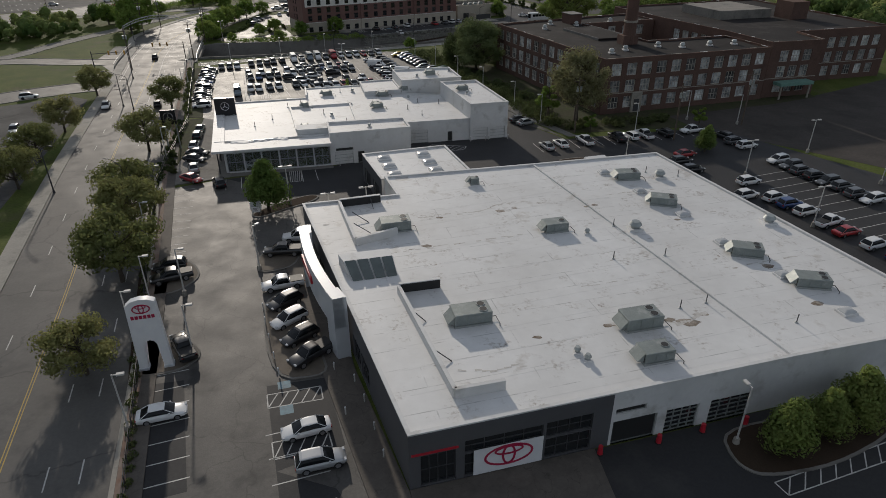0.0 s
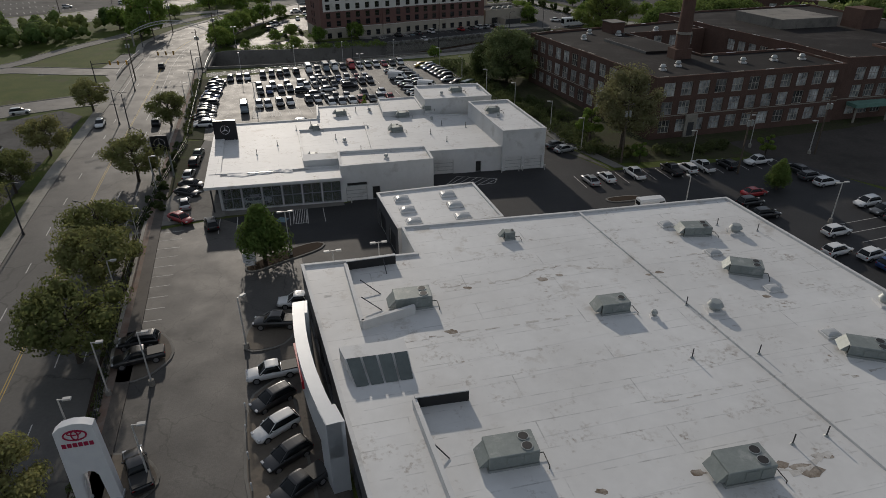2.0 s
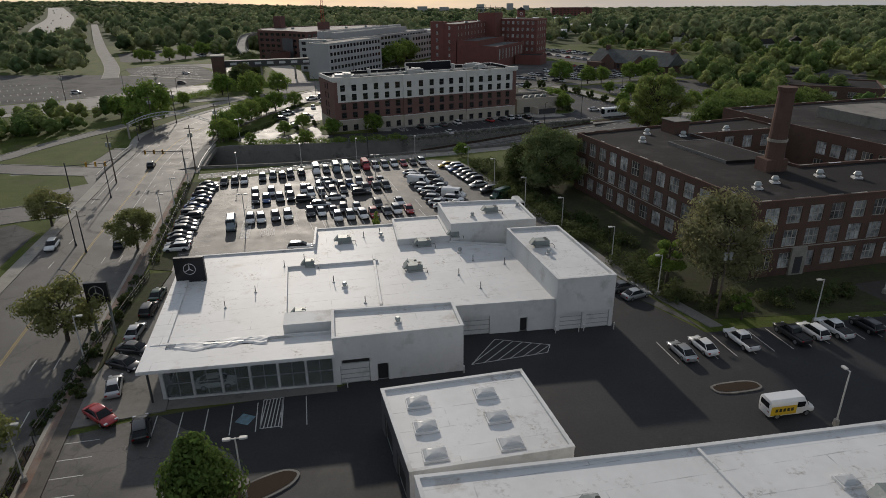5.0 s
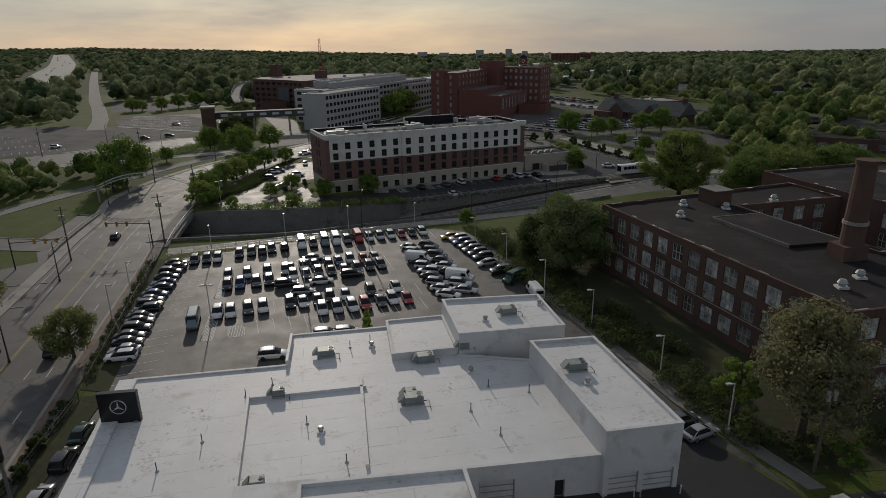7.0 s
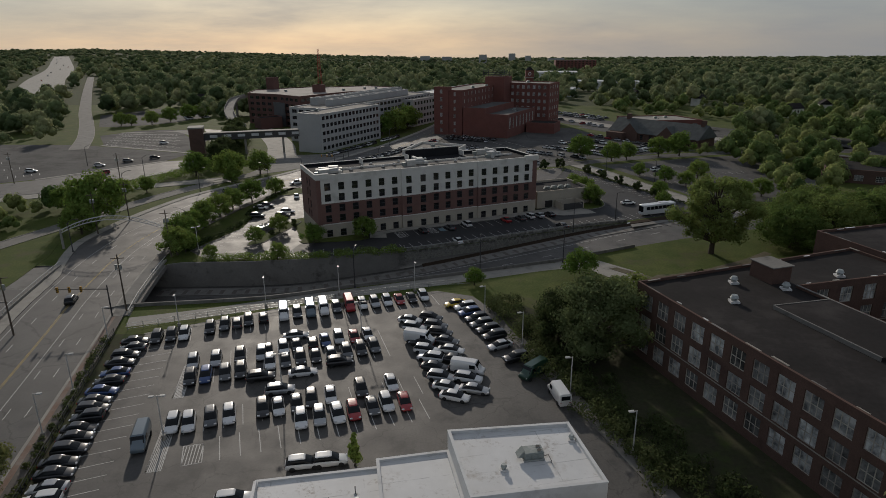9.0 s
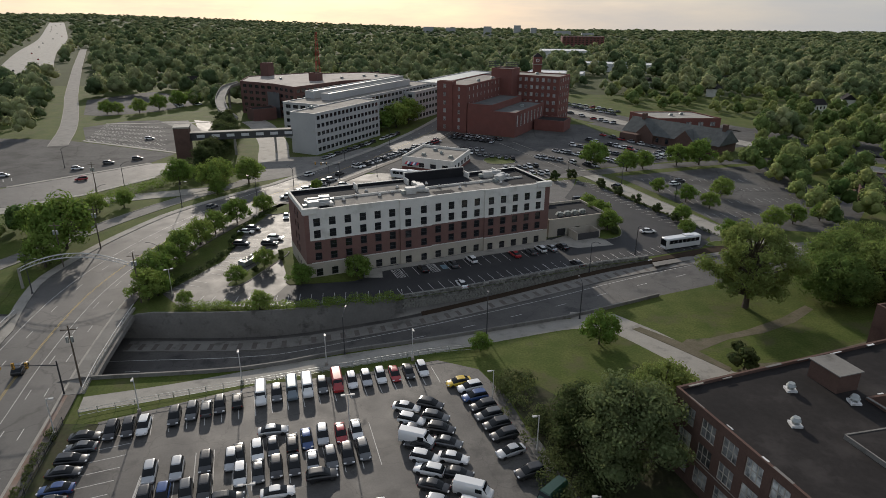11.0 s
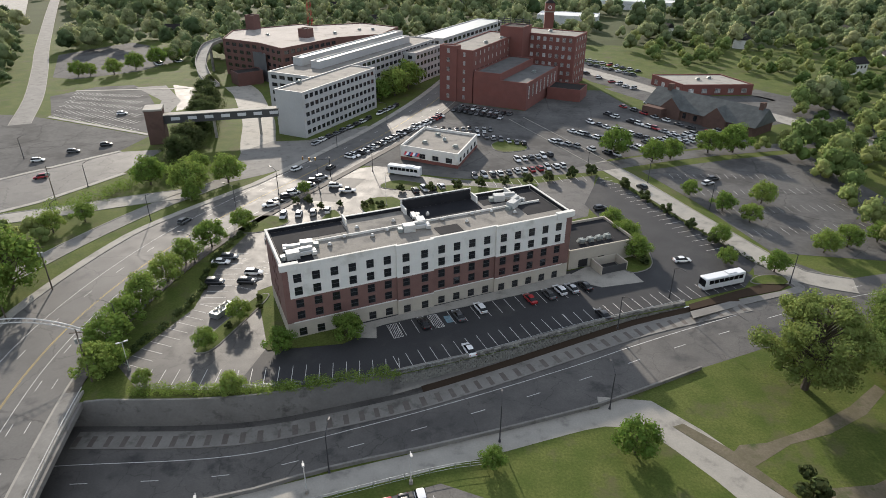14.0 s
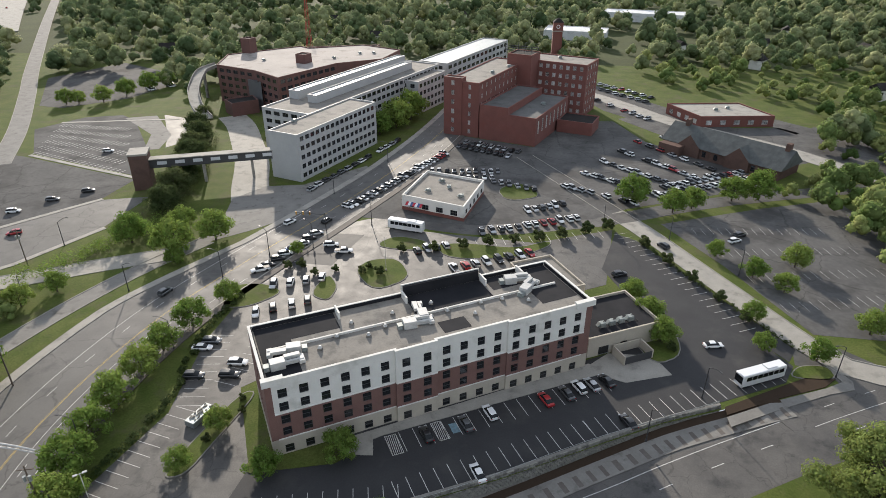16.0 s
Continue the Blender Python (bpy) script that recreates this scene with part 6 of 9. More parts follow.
# brick church with a slate gable roof
ch = tagged(empty("church_hall", 82, 447, 0, -46), "long brick church hall with a dark slate gable roof", "church")
part("wall", box(-26, -8.5, 0, 26, 8.5, 4.6), SCHOOL_BRICK, ch)
bm = bmesh.new()
vs = [bm.verts.new(v) for v in ((-27, -9.3, 4.4), (27, -9.3, 4.4), (27, 9.3, 4.4), (-27, 9.3, 4.4), (-27, 0, 11), (27, 0, 11))]
for f in ((0, 1, 5, 4), (2, 3, 4, 5), (0, 4, 3), (1, 2, 5), (0, 3, 2, 1)):
    bm.faces.new([vs[k] for k in f])
part("roof", bm, SLATE, ch)
for i in range(9):
    part("window", box(-23 + i * 5.4, -8.62, 1.2, -21.4 + i * 5.4, -8.45, 3.6), GLASS, ch)
part("gable_bay", box(-25, -13.5, 0, -15, -8, 4.2), SCHOOL_BRICK, ch)
for x in (-13, 9):
    bm = bmesh.new()
    vs = [bm.verts.new(v) for v in ((x - 5, -9.6, 0), (x + 5, -9.6, 0), (x + 5, -9.6, 4.6), (x, -9.6, 9.4), (x - 5, -9.6, 4.6), (x - 5, -1, 4.6), (x + 5, -1, 4.6), (x, -1, 9.4), (x - 5, -8, 0), (x + 5, -8, 0))]
    for f, k in (((0, 1, 2, 3, 4), 0), ((4, 3, 7, 5), 1), ((3, 2, 6, 7), 1), ((0, 4, 5, 8), 0), ((1, 9, 6, 2), 0)):
        bm.faces.new([vs[q] for q in f]).material_index = k
    part("cross_gable", bm, [SCHOOL_BRICK, SLATE], ch)
for x in (-20, 24):
    part("chimney", box(x - 0.9, -1.2, 8, x + 0.9, 1.2, 13.2), SCHOOL_BRICK, ch)
# brick clock tower behind the works
ct = tagged(empty("clock_tower", 22, 640, 0), "slender red brick clock tower", "tower")
part("shaft", box(-3.4, -3.4, 0, 3.4, 3.4, 23, top=0.94), RED_BRICK, ct)
part("belfry", box(-3.4, -3.4, 23, 3.4, 3.4, 28.5), RED_BRICK, ct)
part("cornice", box(-3.8, -3.8, 22.6, 3.8, 3.8, 23.2), LIMESTONE, ct)
part("clock_face", oval(1.1, 1.1, 0.4, -3.42, cz=25.8), WHITE, ct)
bm = box(-3.6, -3.6, 28.5, 3.6, 3.6, 31, top=0.2)
part("roof", bm, TAR, ct)
# footbridge from the brick stair tower to the offices
fbr = tagged(empty("footbridge", -149.5, 393.5, 0, 20), "covered dark footbridge with a brick stair tower", "footbridge")
part("stair_tower", box(-3.2, -4, 0, 3.2, 4, 13.5, bevel=0.05), SCHOOL_BRICK, fbr)
part("tower_cap", box(-3.5, -4.3, 13.5, 3.5, 4.3, 14.2), CONCRETE, fbr)
part("span", box(3.2, -1.8, 7.6, 52, 1.8, 10.8), FRAME_DARK, fbr)
part("span_roof", box(3.2, -2.1, 10.8, 52, 2.1, 11.1), CONCRETE, fbr)
for i in range(7):
    part("window", box(6 + i * 6.4, -1.86, 8.8, 9.4 + i * 6.4, -1.78, 10.1), HEADLAMP, fbr)
for x in (22, 40):
    part("pier", box(x - 0.5, -0.8, 0, x + 0.5, 0.8, 7.6), CONCRETE, fbr)

# curved ramp rising to the brick works
ramp = tagged(empty("curved_ramp", -157.8, 469.8, 0), "curved pale concrete ramp rising on piers", "ramp")
RP = resample([(0, 0), (-7.8, 8.8), (-14.2, 19.2), (-19.3, 29.9), (-23.3, 44.8), (-24.2, 55.0), (-19.0, 63.0)], 2.5)
rise = lambda i: 4.6 + 12.6 * i / (len(RP) - 1)
for nm, d0, d1, z0, z1, m in (("deck", -2.6, 2.6, -0.6, 0.0, CONCRETE), ("ramp_wall", -2.9, -2.6, -0.7, 1.0, CONCRETE), ("ramp_wall", 2.6, 2.9, -0.7, 1.0, CONCRETE)):
    bm = strip(RP, d0, d1, z0, z1)
    for v in bm.verts:
        i = min(range(len(RP)), key=lambda q: (RP[q] - v.co.xy).length)
        v.co.z += rise(i)
    part(nm, bm, m, ramp)
for i in range(2, len(RP), 5):
    part("pier", box(RP[i].x - 0.6, RP[i].y - 0.6, 0, RP[i].x + 0.6, RP[i].y + 0.6, rise(i) - 0.5), CONCRETE_OLD, ramp)


# ---- roof plant ----
def rooftop_unit(length=4.2, width=2.5, high=1.55, fans=2, dark_end=False):
    e = tagged(empty("rooftop_unit"), "weathered grey rooftop air handler with round fans", "air conditioner", "rooftop air handlers")
    part("base_rail", box(-length / 2, -width / 2, 0, length / 2, width / 2, 0.25), METAL, e)
    bm = bmesh.new()
    add_box(bm, -length / 2 + 0.05, -width / 2 + 0.05, 0.25, length / 2 - 0.05, width / 2 - 0.05, high, bevel=0.05)
    part("casing", bm, UNIT, e)
    bm = bmesh.new()
    vs = [bm.verts.new(v) for v in ((-length / 2 - 0.7, -width / 2 + 0.25, 0.5), (-length / 2 - 0.7, width / 2 - 0.25, 0.5), (-length / 2 + 0.06, width / 2 - 0.25, 1.35), (-length / 2 + 0.06, -width / 2 + 0.25, 1.35),
                                    (-length / 2 + 0.06, -width / 2 + 0.25, 0.45), (-length / 2 + 0.06, width / 2 - 0.25, 0.45))]
    for f in ((0, 1, 2, 3), (0, 3, 4), (1, 5, 2), (0, 4, 5, 1)):
        bm.faces.new([vs[k] for k in f])
    bmesh.ops.recalc_face_normals(bm, faces=bm.faces)
    part("intake_hood", bm, UNIT, e)
    for i in range(fans):
        y = (i - (fans - 1) / 2) * width * 0.42
        f = part("fan_ring", tube((length * 0.28, y, high - 0.02), (length * 0.28, y, high + 0.07), width * 0.19, n=18), METAL, e)
        part("fan_grille", tube((length * 0.28, y, high + 0.02), (length * 0.28, y, high + 0.085), width * 0.16, n=18), DARK, f)
    for x in (-0.15, 0.18):
        part("access_panel", box(length * x, -width / 2 - 0.0, 0.4, length * (x + 0.26), -width / 2 + 0.06, high - 0.2), UNIT, e)
    if dark_end:
        part("coil", box(-length / 2 - 0.01, -width / 2 + 0.2, 0.35, -length / 2 + 0.06, width / 2 - 0.2, high - 0.15), DARK, e)
    bm = bmesh.new()
    for a, b in (((length / 2, -0.3, 0.3), (length / 2 + 0.6, -0.3, 0.3)), ((length / 2 + 0.6, -0.3, 0.3), (length / 2 + 0.6, -width / 2 - 0.5, 0.3)), ((length / 2 + 0.6, -width / 2 - 0.5, 0.3), (length / 2 + 0.6, -width / 2 - 0.5, 0.0))):
        add_tube(bm, a, b, 0.045, n=5)
    part("drain_pipe", bm, DARK, e)
    return e


RT = 6.25
big = rooftop_unit()
big.matrix_basis = pose(2.9, 55.3, RT, 0, 0, 14)
for x, y, a in ((20.7, 54.4, 14), (-6.6, 77.0, 14)):
    copy_thing(big, pose(x, y, RT, 0, 0, a))
mid_u = rooftop_unit(3.3, 2.2, 1.35, 1, True)
mid_u.matrix_basis = pose(15.2, 76.6, RT, 0, 0, 14)
copy_thing(mid_u, pose(20.6, 48.9, RT, 0, 0, 14))
side_u = rooftop_unit(3.8, 2.3, 1.3, 2, True)
side_u.matrix_basis = pose(32.6, 85.0, RT, 0, 0, -14)
for x, y, a in ((38.4, 69.6, -14), (42.8, 62.2, -10), (29.8, 95.0, 6)):
    copy_thing(side_u, pose(x, y, RT, 0, 0, a))
small_u = rooftop_unit(1.5, 1.3, 1.1, 1, True)
small_u.matrix_basis = pose(4.9, 92.9, RT, 0, 0, 14)
MR = 4.62
for x, y in ((-31.6, 142.6), (-28.4, 126.2), (-15.4, 143.2), (-9.4, 154.6)):
    copy_thing(small_u, pose(x, y, MR if y < 150 else 5.4, 0, 0, 14))
m2 = rooftop_unit(2.4, 1.6, 1.1, 2)
m2.matrix_basis = pose(-28.3, 153.0, MR, 0, 0, 14)
for x, y, z in ((-14.9, 142.0, MR), (-3.2, 161.5, 7.57), (4.6, 145.5, 7.67), (-14.5, 152.2, MR)):
    copy_thing(m2, pose(x, y, z, 0, 0, 14))


def roof_vent(r=0.42, h=0.9):
    e = tagged(empty("roof_vent"), "round pale metal roof ventilator with a cap", "roof vent", "roof ventilators")
    part("curb", box(-r * 1.2, -r * 1.2, 0, r * 1.2, r * 1.2, h * 0.25), ROOF, e)
    part("neck", tube((0, 0, h * 0.2), (0, 0, h * 0.7), r * 0.8, n=12), METAL, e)
    part("cap", tube((0, 0, h * 0.62), (0, 0, h), r * 1.15, r * 0.75, n=14), METAL, e)
    return e


v0 = roof_vent(0.75, 1.25)
v0.matrix_basis = pose(26.2, 76.6, RT)
for x, y in ((35.2, 95.2), (45.3, 78.4)):
    copy_thing(v0, pose(x, y, RT))
v1 = roof_vent(0.32, 0.8)
v1.matrix_basis = pose(19.4, 75.3, RT)
for x, y, z in ((14.0, 48.4, RT), (13.2, 49.6, RT), (-22.5, 156.0, MR), (-8.3, 149.6, MR), (-24.5, 135.5, MR), (-14.8, 122.6, 6.17), (5.5, 142.2, 7.67), (-6.5, 159, 7.57), (1.6, 165.0, 7.57)):
    copy_thing(v1, pose(x, y, z))


def roof_pipe():
    e = tagged(empty("roof_pipe"), "thin dark vent pipe standing on the roof", "pipe", "roof pipes")
    part("flashing", tube((0, 0, 0), (0, 0, 0.15), 0.22, 0.1), METAL, e)
    part("riser", tube((0, 0, 0.1), (0, 0, 1.1), 0.06, n=6), FRAME_DARK, e)
    return e


rp = roof_pipe()
rp.matrix_basis = pose(23.5, 77.6, RT)
for x, y, z in ((33.6, 97.4, RT), (38.4, 95.8, RT), (28.0, 69.2, RT), (29.2, 58.4, RT), (37.4, 54.6, RT), (26.0, 57.4, RT), (21.3, 68.4, RT), (-39.5, 128, MR), (-37.0, 133, MR), (-33.2, 145.0, MR), (-35.6, 142.2, MR), (-26.5, 137, MR),
                (-20.5, 130.5, MR), (-25.5, 155.5, MR), (-23, 157.5, MR), (-6.0, 146.0, MR), (-8.0, 140.5, MR), (-1.0, 145.0, MR), (-4.6, 136.0, MR)):
    copy_thing(rp, pose(x, y, z))


def dome(w=1.7, d=1.3):
    e = tagged(empty("roof_dome"), "white plastic dome rooflight on a curb", "rooflight", "dome rooflights")
    part("curb", box(-w / 2, -d / 2, 0, w / 2, d / 2, 0.28, bevel=0.02), ROOF, e)
    bm = bmesh.new()
    bmesh.ops.create_uvsphere(bm, u_segments=14, v_segments=8, radius=1.0)
    bmesh.ops.delete(bm, geom=[v for v in bm.verts if v.co.z < -0.01], context="VERTS")
    for v in bm.verts:
        k = max(abs(v.co.x), abs(v.co.y), 1e-6) / max(math.hypot(v.co.x, v.co.y), 1e-6)
        v.co = Vector((v.co.x / max(k, 0.72) * w * 0.46, v.co.y / max(k, 0.72) * d * 0.46, 0.26 + v.co.z * 0.34))
    part("bubble", bm, mat("milky_acrylic", (0.5, 0.51, 0.51), 0.25, second=(0.42, 0.43, 0.43), scale=1.0) if "milky_acrylic" not in bpy.data.materials else bpy.data.materials["milky_acrylic"], e)
    return e


dm = dome(1.8, 1.5)
dm.matrix_basis = pose(26.6, 97.2, RT, 0, 0, 14)
for x, y in ((30.4, 89.4), (34.2, 81.0), (36.5, 72.5), (40.5, 64.2), (43.7, 56.4)):
    copy_thing(dm, pose(x, y, RT, 0, 0, 14))
dm2 = dome(2.4, 1.9)
dm2.matrix_basis = pose(-10.7, 107.6, 5.02, 0, 0, 15)
for i in range(3):
    for j in range(2):
        if i or j:
            x, y = -10.7 + 7.0 * j + 1.25 * i, 107.6 + 2.0 * j - 3.9 * i
            copy_thing(dm2, pose(x, y, 5.02, 0, 0, 15))

# worn patches on the membrane
for i, (x, y, r) in enumerate(((26.0, 54.8, 1.4), (24.2, 55.2, 0.8), (17.4, 54.2, 0.7), (-2.1, 72.0, 0.8), (8.3, 82.6, 0.9), (10.4, 83.6, 0.5), (22.4, 84.6, 0.6), (21.0, 84.0, 0.5), (-0.5, 80.5, 0.7), (9.6, 52.2, 0.6), (28.2, 56.2, 0.6), (39.8, 66.5, 1.0), (33.0, 79.6, 0.6), (2.2, 97.2, 0.7), (4.0, 96.2, 0.5), (29.0, 95.9, 0.5), (41.6, 58.3, 0.9))):
    rnd = random.Random(i)
    pts = [(x + r * (0.6 + 0.5 * rnd.random()) * math.cos(k / 11 * 6.283), y + 0.55 * r * (0.6 + 0.5 * rnd.random()) * math.sin(k / 11 * 6.283)) for k in range(11)]
    z = 6.254 if y < 93 or x > 10 else 5.004
    on(toy if z > 6 else annex, "dirt_patch", prism(pts, z - 0.02, z + 0.004), ROOF_DIRTY)


def dirt_streak(line, width, seed):
    """A narrow uneven run of dirt washed along the membrane."""
    r = random.Random(seed)
    ln = resample(line, 0.7)
    bm = bmesh.new()
    for p, q in zip(ln, ln[1:]):
        if r.random() < 0.3:
            continue
        u = (q - p).normalized()
        k = Vector((-u.y, u.x)) * width * r.uniform(0.2, 1.0)
        c = Vector((-u.y, u.x)) * r.uniform(-0.25, 0.25)
        bm.faces.new([bm.verts.new((v.x, v.y, 6.258 + 0.004 * r.random())) for v in (p + c - k, q + c - k * 0.6, q + c + k * 0.5, p + c + k)])
    bmesh.ops.recalc_face_normals(bm, faces=bm.faces)
    return bm


for k, (line, w) in enumerate((([(-12.4, 67.7), (-9.8, 69.0), (-5.2, 70.6), (-1.3, 71.7), (3.7, 73.3), (11.5, 75.3)], 0.22), ([(-3.6, 80.3), (-0.3, 81.3), (4.9, 82.5), (8.0, 84.8), (11.7, 85.8), (16.3, 85.2)], 0.26),
                               ([(23.1, 54.6), (25.3, 54.6), (28.6, 56.7)], 0.45), ([(-1.0, 47.5), (3.0, 46.8), (8.0, 47.8)], 0.18), ([(16.0, 62.0), (22.0, 63.6), (27.5, 65.2)], 0.14), ([(34.5, 66.0), (39.0, 67.2), (45.0, 68.9)], 0.2),
                               ([(24.0, 88.0), (29.0, 89.4), (33.0, 90.4)], 0.2), ([(-17.5, 78.0), (-13.5, 79.2)], 0.25))):
    on(toy, "dirt_streak", dirt_streak(line, w, 60 + k), ROOF_STREAK)
# lapped membrane seams
for k in range(14):
    a = Vector((-2.4, 40.0)) + Vector((-17.6, 45.0)) * (k / 13.5)
    b = Vector((33.2, 50.0)) + Vector((-17.6, 49.6)) * (k / 13.5)
    if k > 12:
        continue
    a = a + (b - a) * 0.02
    on(toy, "membrane_seam", bar(a, b, 6.24, 6.256, 0.12), ROOF)
for k in range(12):
    a = Vector((35.2, 50.2)) + Vector((-18.6, 49.6)) * (k / 11)
    b = Vector((54.6, 55.4)) + Vector((-17.4, 49.4)) * (k / 11)
    on(toy, "membrane_seam", bar(a, b, 6.24, 6.256, 0.12), ROOF)


# hotel roof plant and ducts
def roof_fan():
    e = tagged(empty("roof_fan"), "small pale mushroom fan on a curb", "roof fan", "hotel roof fans")
    part("curb", box(-0.45, -0.45, 0, 0.45, 0.45, 0.4), GRAVEL, e)
    part("hood", tube((0, 0, 0.4), (0, 0, 0.9), 0.45, 0.22, n=12), DUCT, e)
    return e


rf = roof_fan()
rf.matrix_basis = pose(*hp(8, 8.0), 17.0)
for s, d in ((12, 7.0), (16, 9.5), (22, 7.5), (26, 9.0), (20, 13), (29, 13), (36, 8.5), (40, 9.2), (45, 6.0), (48, 9.3), (53, 8.8), (38, 13.5), (58, 6)):
    copy_thing(rf, pose(*hp(s, d), 17.0))


def duct_plant():
    e = tagged(empty("duct_plant"), "white rooftop air plant with bent ducts", "air plant", "hotel air plants")
    part("casing", box(-2.2, -1.0, 0, 0.6, 1.0, 1.7, bevel=0.06), DUCT, e)
    for a, b in (((0.6, -0.4, 0.3), (4.2, 0.2, 1.1)), ((0.6, 0.5, 0.9), (3.6, 1.5, 1.6)), ((3.2, -0.9, 0.2), (4.3, 1.4, 1.0))):
        part("duct", box(*a, *b, bevel=0.05), DUCT, e)
    part("fan_box", box(-3.4, -0.7, 0, -2.3, 0.7, 1.0, bevel=0.04), UNIT, e)
    return e


dp = duct_plant()
dp.matrix_basis = pose(*hp(4.2, 4.6), 17.02, 0, 0, 28.6)
for s, d, a in ((6.4, 8.4, 200), (31.5, 7.2, 23), (60.0, 10.0, 60), (59.0, 14.5, 15), (34.5, 10.0, 110)):
    copy_thing(dp, pose(*hp(s, d), 17.02, 0, 0, a))
cu = rooftop_unit(1.6, 1.4, 1.2, 1)
cu["group"] = "annex condensers"
cu.matrix_basis = pose(10.5, 308.0, 4.92, 0, 0, 26)
for i in range(1, 4):
    copy_thing(cu, pose(10.5 + 2.4 * i, 308.0 + 1.2 * i, 4.92, 0, 0, 26))
# plant on the far roofs
for x, y, z, a in ((-40, 388, 4.52, 10), (-33, 392, 4.52, 100), (-28, 384, 4.52, 10), (-36, 398, 4.52, 30), (94, 508, 5.02, 10), (101, 512, 5.02, 10), (-20, 490, 25.02, 20), (-12, 505, 25.02, 20), (5, 482, 12.52, 20), (-3, 490, 12.52, 20), (15, 525, 26.02, 20), (-100, 560, 19.52, 20), (-112, 545, 19.52, 60), (-150, 535, 19.52, 20), (-92, 562, 19.52, 20), (-98, 422, 18.52, 67)):
    copy_thing(cu, pose(x, y, z, 0, 0, a) )["label"] = "weathered grey air unit on a flat roof"
# school roof turbines
tv = roof_vent(0.6, 1.25)
tv["label"] = "pale turbine ventilator on the school roof"
tv.matrix_basis = pose(42.0, 160.2, 12.9)
for x, y in ((46.4, 164.0), (30.5, 195.8), (41.0, 201.8), (53.0, 208.6), (33.4, 204.2), (62, 167.5), (77.0, 171.5), (56, 168.5), (70, 170)):
    copy_thing(tv, pose(x, y, 12.9))


# ---- vehicles ----
def loft(stations, top=0.84):
    """A smooth body through cross-sections (x, half width, low, high), with rounded shoulders."""
    bm = bmesh.new()
    rings = []
    dense = []
    for i in range(len(stations) - 1):
        p0, p1, p2, p3 = (stations[max(0, min(len(stations) - 1, i + k))] for k in (-1, 0, 1, 2))
        for t in (0.0, 0.5) if abs(p2[0] - p1[0]) > 0.3 else (0.0,):
            dense.append([0.5 * (2 * b + (c - a) * t + (2 * a - 5 * b + 4 * c - d) * t * t + (3 * b - a - 3 * c + d) * t ** 3) for a, b, c, d in zip(p0, p1, p2, p3)])
    dense.append(stations[-1])
    for x, hw, lo, hi in dense:
        sh = 0.985 if top > 0.8 else 0.93
        h = hi - lo
        half = ((hw * 0.86, lo), (hw, lo + 0.28 * h), (hw * sh, lo + 0.72 * h), (hw * (top + 0.06), hi - 0.10 * h), (hw * (top - 0.16), hi))
        pts = [(-y, z) for y, z in half] + [(y, z) for y, z in half[::-1]]
        rings.append([bm.verts.new((x, y, z)) for y, z in pts])
    n = len(rings[0])
    for r, s in zip(rings, rings[1:]):
        for i in range(n):
            bm.faces.new((r[i], s[i], s[(i + 1) % n], r[(i + 1) % n]))
    bm.faces.new(rings[0])
    bm.faces.new(rings[-1][::-1])
    bmesh.ops.recalc_face_normals(bm, faces=bm.faces)
    return bm


def cabin(xb0, xb1, xt0, xt1, zb, zt, hb, ht):
    bm = bmesh.new()
    lo = [bm.verts.new(v) for v in ((xb0, -hb, zb), (xb1, -hb, zb), (xb1, hb, zb), (xb0, hb, zb))]
    hi = [bm.verts.new(v) for v in ((xt0, -ht, zt), (xt1, -ht, zt), (xt1, ht, zt), (xt0, ht, zt))]
    for i in range(4):
        bm.faces.new((lo[i], lo[(i + 1) % 4], hi[(i + 1) % 4], hi[i]))
    bm.faces.new(hi)
    bm.faces.new(lo[::-1])
    return bm


